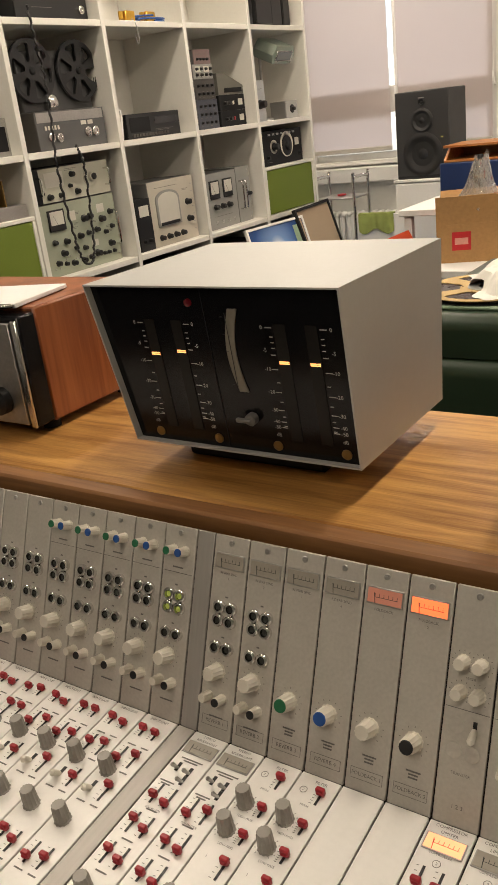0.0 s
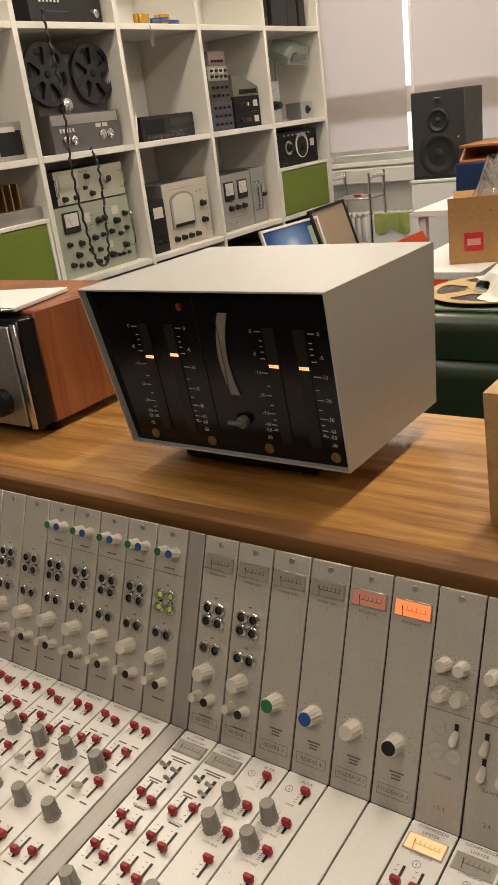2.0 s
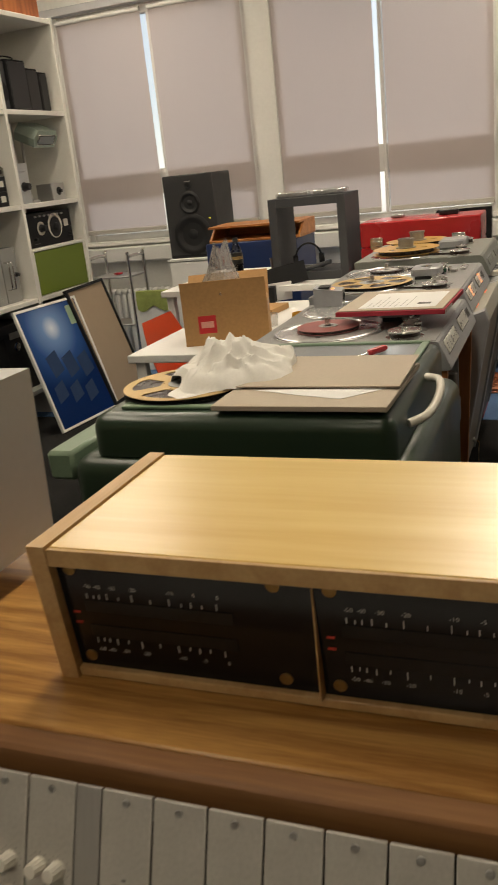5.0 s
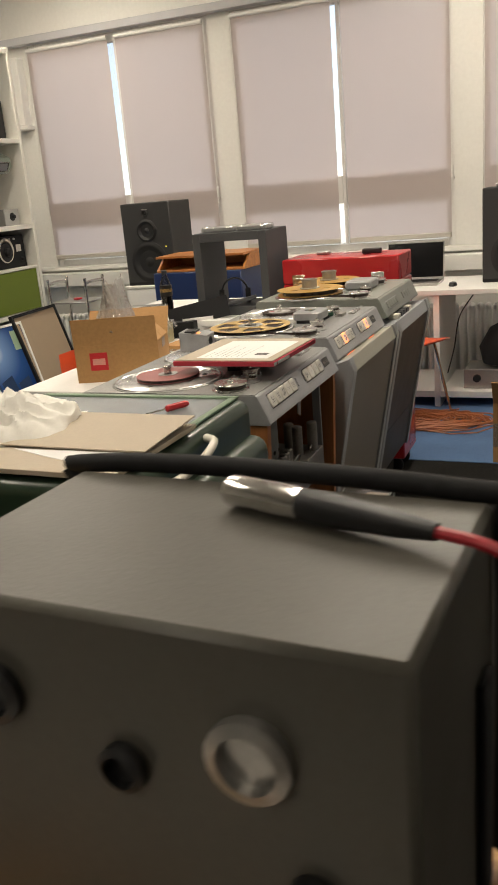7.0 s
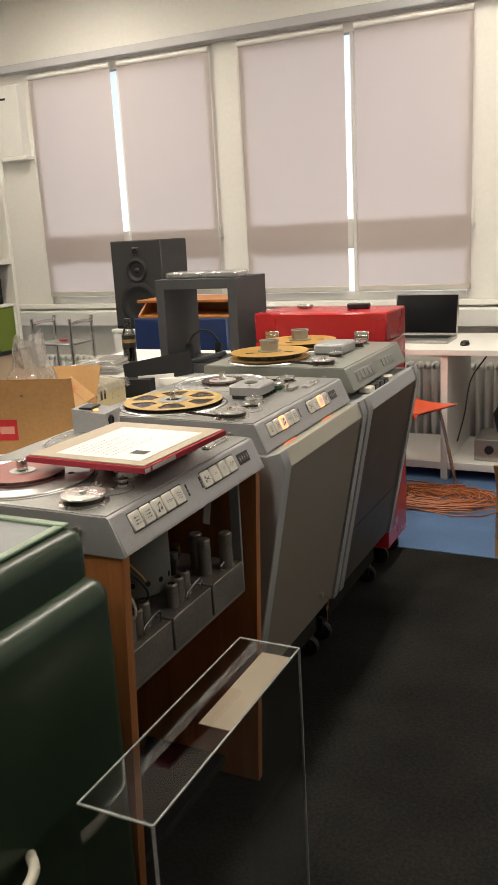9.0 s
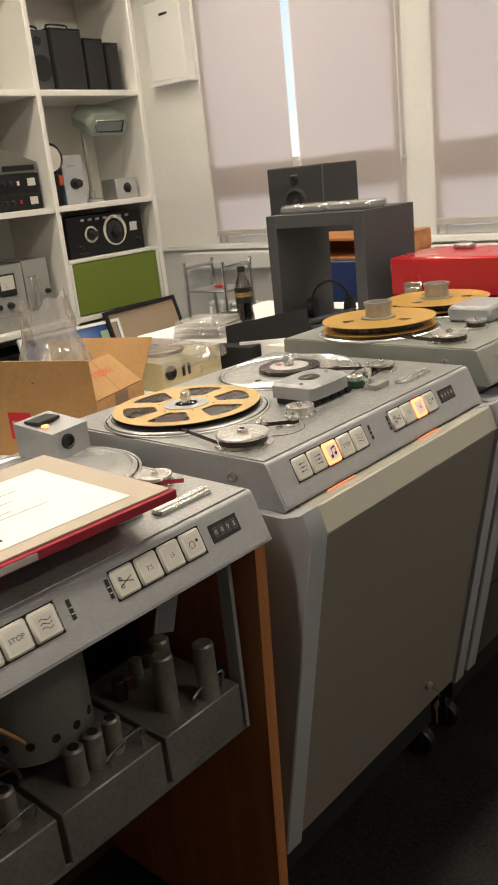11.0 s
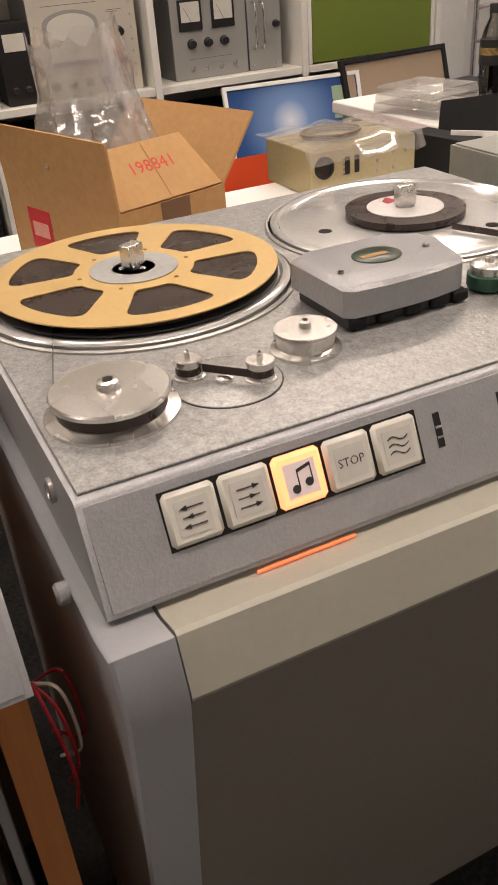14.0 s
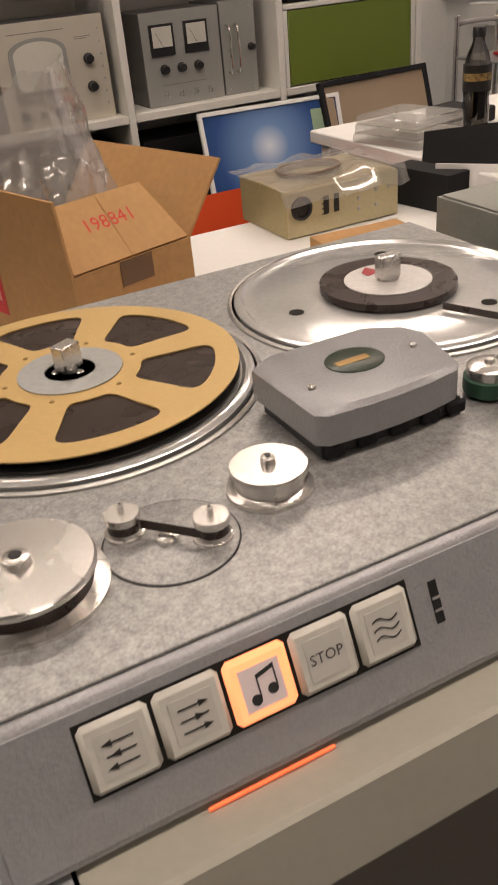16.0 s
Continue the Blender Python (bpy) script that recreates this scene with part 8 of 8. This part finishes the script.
def shelf_row_b():
    t = instrument("signal_generator", 3.000, 3.515, B_Z + 0.332, 0.150, "ivory faced signal generator with chrome grips", "generator", SCOPE_IVORY, GREY_CASE,
                   [("window", 0.085, 0.065, 0.12, 0.065, METER_FACE), ("dark", 0.0, 0.0, 0.055, 0.15), ("dial", 0.385, 0.085, 0.048, SCOPE_IVORY), ("knob", 0.385, 0.085, 0.020), ("knob", 0.10, 0.025, 0.014), ("knob", 0.17, 0.025, 0.012), ("knob", 0.26, 0.11, 0.014), ("knob", 0.28, 0.03, 0.014), ("knob", 0.24, 0.06, 0.010), ("print", 0.22, 0.135, 0.08)], depth=0.28, handles=(0.04, 0.485))
    rnd = random.Random(8)
    it = [("meter", 0.055, 0.205, 0.105, 0.095), ("window", 0.20, 0.235, 0.035, 0.045, METER_FACE), ("window", 0.385, 0.245, 0.05, 0.04), ("window", 0.315, 0.095, 0.045, 0.03)]
    for u, v, r in ((0.285, 0.235, 0.017), (0.325, 0.24, 0.015), (0.405, 0.215, 0.017), (0.24, 0.16, 0.015), (0.115, 0.10, 0.016), (0.34, 0.06, 0.018), (0.445, 0.09, 0.016), (0.17, 0.045, 0.015), (0.42, 0.05, 0.010), (0.39, 0.05, 0.010), (0.46, 0.05, 0.010), (0.26, 0.10, 0.013), (0.20, 0.11, 0.010), (0.07, 0.155, 0.013), (0.145, 0.15, 0.015), (0.30, 0.165, 0.012), (0.36, 0.17, 0.014), (0.42, 0.15, 0.012), (0.07, 0.06, 0.014), (0.12, 0.05, 0.011), (0.24, 0.045, 0.014), (0.29, 0.05, 0.012), (0.47, 0.24, 0.014), (0.47, 0.17, 0.012)):
        it.append(("knob", u, v, r))
    for k in range(16):
        it.append(("screw", 0.04 + 0.46 * rnd.random(), 0.02 + 0.06 * rnd.random()))
    for k in range(9):
        it.append(("print", 0.18 + 0.28 * rnd.random(), 0.03 + 0.25 * rnd.random(), 0.03))
    instrument("oscillator_panel", 3.005, 3.520, B_Z, 0.325, "large pale green oscillator panel covered in knobs", "oscillator", OLIVE_FACE, GREY_CASE, it, depth=0.28, handles=(0.492,))
    # big round-windowed meter
    t = instrument("bridge_meter", 3.775, 4.165, B_Z, 0.335, "cream measuring set with a large arched meter", "measuring set", CREAM_FACE, GREY_CASE,
                   [("knob", 0.06 + 0.062 * i, 0.045, 0.016) for i in range(4)] + [("knob", 0.32, 0.20, 0.018), ("knob", 0.32, 0.11, 0.018), ("print", 0.28, 0.27, 0.06), ("print", 0.05, 0.30, 0.20, 1)] + [("screw", 0.37, 0.05 + 0.04 * i) for i in range(7)], back=0.055, depth=0.27)
    ar = [(0.045, 0.10), (0.245, 0.10), (0.245, 0.24)] + [(0.145 + 0.10 * math.cos(radians(a)), 0.24 + 0.045 * math.sin(radians(a))) for a in range(15, 180, 15)] + [(0.045, 0.24)]
    m = part("arched_bezel", Shape().prism(ar, 2, 0.0003, 0.008), GREY_FACE, t, at=FACE)
    part("meter_card", Shape().prism([(0.145 + (u - 0.145) * 0.86, 0.19 + (v - 0.19) * 0.88) for u, v in ar], 2, 0.0083, 0.0092), METER_FACE, m)
    part("dark_band", Shape().box((0.062, 0.106, 0.0094), (0.228, 0.122, 0.0102)), BLACK, m)
    instrument("black_meter_box", 3.655, 3.770, B_Z, 0.265, "narrow black bakelite meter box", "meter", BLACK, MATT_BLACK, [("window", 0.02, 0.175, 0.075, 0.055, METER_FACE), ("knob", 0.035, 0.05, 0.012), ("knob", 0.08, 0.05, 0.012)], back=0.05, depth=0.15)
    instrument("twin_meter_unit", 4.305, 4.615, B_Z, 0.315, "grey panel unit with two square meters", "measuring set", GREY_FACE, GREY_CASE,
               [("meter", 0.03, 0.17, 0.095, 0.105), ("meter", 0.165, 0.17, 0.095, 0.105)] + [("knob", 0.075 + 0.068 * i, 0.125, 0.017) for i in range(3)] + [("screw", 0.07 + 0.06 * i + 0.012 * j, 0.03 + 0.012 * k) for i in range(4) for j in range(2) for k in range(2)] + [("print", 0.06, 0.07, 0.18, 1)], depth=0.27)
    instrument("latched_unit", 4.622, 4.765, B_Z, 0.322, "narrow grey unit with chrome grips", "measuring set", GREY_FACE, GREY_CASE, [("knob", 0.12, 0.16, 0.014), ("screw", 0.02, 0.02), ("screw", 0.12, 0.02), ("screw", 0.12, 0.30)], depth=0.27, handles=(0.02, 0.055))
    instrument("valve_radio", 4.905, 5.41, 1.0235, 0.205, "black crackle-finish valve receiver with tuning dials", "radio", MATT_BLACK, MATT_BLACK,
               [("ring", 0.15, 0.11, 0.042), ("knob", 0.15, 0.11, 0.024), ("ring", 0.31, 0.115, 0.078), ("dial", 0.31, 0.105, 0.062, BLACK), ("window", 0.415, 0.10, 0.05, 0.045), ("knob", 0.07, 0.05, 0.012), ("knob", 0.46, 0.05, 0.014), ("print", 0.06, 0.02, 0.06, 1)] + [("key", 0.09 + 0.05 * i, 0.178, 0.022, 0.012, STEEL) for i in range(7)], back=0.05, depth=0.30)
    b = thing("brass_chassis", (SX - 0.08, 2.70, 1.0335), "small brass and steel chassis on the green compartment", "chassis")
    part("plate", Shape().box((-0.15, -0.14, 0), (0.05, 0.22, 0.055), 0.002), STEEL, b)
    for i in range(6):
        part("vane", Shape().box((-0.10, -0.08 + 0.04 * i, 0.056), (0.03, -0.072 + 0.04 * i, 0.165), 0.001), BRASS, b)
    # coiled black lead hanging over the compartments
    pts = spline([(SX + 0.012, 3.10, 1.87), (SX + 0.02, 3.12, 1.56), (SX + 0.02, 3.095, 1.21), (SX + 0.02, 3.13, 0.86), (SX + 0.025, 3.175, 0.775), (SX + 0.02, 3.235, 0.84), (SX + 0.015, 3.27, 1.19), (SX - 0.01, 3.265, 1.30)], 40)
    co = []
    for i, p in enumerate(pts):
        a = i * 0.9
        co.append(p + Vector((0.003 * math.cos(a), 0.003 * math.sin(a), 0)))
    solo("coiled_cable", Shape().tube(co, 0.0058, 6), BLACK, "black coiled cable hanging from the upper shelf", "cable")


shelf_row_b()


def shelf_row_top():
    instrument("receiver_deck", 3.10, 3.545, T_Z, 0.160, "black receiver with silver upper edge", "receiver", BLACK, MATT_BLACK, [("window", 0.003, 0.125, 0.43, 0.032, STEEL), ("chromeknob", 0.40, 0.045, 0.018), ("print", 0.10, 0.05, 0.12, 1)] + [("key", 0.06 + 0.022 * i, 0.085, 0.010, 0.022) for i in range(6)], back=0.06)
    g = thing("brass_fittings", (SX - 0.06, 3.83, T_Z + 0.0006), "yellow brass clamps with a blue lead", "fittings")
    for y in (0.0, 0.16):
        part("clamp", Shape().box((-0.03, y - 0.035, 0), (0.02, y + 0.035, 0.05), 0.004).cyl((0, y - 0.05, 0.012), 0.012, 0.035, 14), mat("yellow_brass", (0.62, 0.36, 0.05), 0.3, 0.7), g)
    part("lead", Shape().tube([(0.03 * math.cos(a * 0.5), 0.17 + 0.11 * math.sin(a * 0.5), 0.006 + 0.001 * a) for a in range(26)], 0.005, 6), BLUE_CAP, g, "blue insulated lead")
    part("hook", Shape().tube(spline([(0.04, -0.02, 0.01), (0.062, -0.02, -0.02), (0.064, -0.015, -0.09), (0.062, -0.03, -0.10), (0.062, -0.035, -0.06)], 5), 0.003, 6), STEEL, g)
    for i, (y, w, h, d) in enumerate(((4.93, 0.15, 0.275, 0.0), (5.085, 0.20, 0.285, 0.02), (5.265, 0.14, 0.25, 0.0), (5.385, 0.10, 0.235, 0.0))):
        s = thing("small_loudspeaker", (SX - 0.07 + d, y, T_Z + 0.0006), "small black loudspeaker box on the top compartment", "loudspeaker", "small loudspeakers")
        part("cabinet", Shape().box((-0.16, -w / 2 + 0.004, 0), (0, w / 2 - 0.004, h), 0.004), MATT_BLACK if i else CUBE_GREY, s)
        if i == 0:
            part("cone", Shape().lathe([(w * 0.40, 0), (w * 0.40, 0.004), (w * 0.34, 0.005), (w * 0.12, -0.004), (0, 0.002)], seg=28, m=Matrix.Translation((0.0004, 0, h * 0.38)) @ FACE), CONE, s)
            part("tweeter", Shape().lathe([(w * 0.14, 0), (w * 0.12, 0.005), (0, 0.003)], seg=20, m=Matrix.Translation((0.0004, 0, h * 0.82)) @ FACE), CONE, s)
        else:
            part("grille", Shape().box((0.0003, -w / 2 + 0.012, 0.012), (0.006, w / 2 - 0.012, h - 0.012), 0.002), BLACK, s)
        if i < 2:
            part("carry_loop", Shape().tube(spline([(-0.06, -w * 0.3, h), (-0.06, -w * 0.28, h + 0.022), (-0.06, w * 0.28, h + 0.022), (-0.06, w * 0.3, h)], 5), 0.005, 6), MATT_BLACK, s)
    w = thing("wooden_crate", (SX - 0.16, 5.20, 2.3606), "reddish wooden box on top of the shelves", "box")
    part("box", Shape().box((-0.12, -0.25, 0), (0.12, 0.22, 0.12), 0.003), REDWOOD, w)


shelf_row_top()


def shelf_row_low():
    rnd = random.Random(4)
    for y0, y1, h, f, lb in ((4.87, 5.42, 0.40, MATT_BLACK, "black equipment case in the lowest compartment"), (4.26, 4.80, 0.42, BLACK, "black tape machine with round metal knob"), (3.62, 4.16, 0.44, CAB_DARK, "dark patch panel with coloured plugs"), (3.0, 3.54, 0.40, MATT_BLACK, "black equipment case in the lowest compartment"), (2.36, 2.90, 0.36, MATT_BLACK, "black equipment case in the lowest compartment")):
        it = []
        if f is BLACK:
            it = [("chromeknob", 0.35, 0.28, 0.028), ("dark", 0.05, 0.10, 0.2, 0.25), ("window", 0.30, 0.33, 0.12, 0.04, GREY_FACE)]
        elif f is CAB_DARK:
            for r in range(6):
                for c in range(9):
                    it.append(("key", 0.05 + 0.05 * c, 0.05 + 0.06 * r, 0.014, 0.014, (RED, GREEN_CAP, KNOB, STEEL, BRASS, BLACK)[rnd.randrange(6)]))
        else:
            it = [("screw", 0.03, 0.03), ("screw", 0.5, 0.03), ("knob", 0.2, 0.2, 0.02), ("print", 0.1, 0.3, 0.2)]
        instrument("low_equipment", y0, y1, L_Z, h, lb, "equipment", f, MATT_BLACK, it)
    # towel rail and coat things beside the shelves
    r = thing("steel_trolley", (-2.62, 6.0, 0), "chrome tube trolley with red valve beside the radiator", "trolley")
    for x in (-0.16, 0.16):
        part("upright", Shape().tube(spline([(x, -0.12, 0.0), (x, -0.12, 0.80), (x, -0.10, 0.84), (x, 0.10, 0.84), (x, 0.12, 0.80), (x, 0.12, 0.0)], 5), 0.012, 10), CHROME, r)
    for z in (0.35, 0.70):
        part("shelf", Shape().box((-0.16, -0.13, z - 0.006), (0.16, 0.13, z + 0.006), 0.003), STEEL, r)
    part("valve", Shape().lathe([(0.010, 0.7065), (0.032, 0.712), (0.032, 0.722), (0.010, 0.726)], seg=20), RED_CASE, r)
    c = thing("folding_board", (-2.28, 5.88, 0.003), "white board with a green cloth hung over it", "board")
    part("board", Shape().box((-0.22, 0.0, 0), (0.20, 0.02, 0.58), 0.004), WHITE, c)
    tw = Shape()
    vs, fs = [], []
    for i in range(13):
        for j, (yy, z) in enumerate(((-0.012, 0.46), (-0.014, 0.53), (-0.008, 0.588), (0.026, 0.590), (0.034, 0.50))):
            vs.append((-0.15 + 0.27 * i / 12, yy - 0.006 * math.sin(i * 1.9 + j), z - (0.02 * math.sin(i * 0.8) if j == 0 else 0)))
    for i in range(12):
        for j in range(4):
            fs.append((i * 5 + j, (i + 1) * 5 + j, (i + 1) * 5 + j + 1, i * 5 + j + 1))
    tw.add(vs, fs, True)
    part("green_cloth", tw, mat("lime_cloth", (0.28, 0.33, 0.09), 0.9, vary=0.25, scale=20), c)


shelf_row_low()
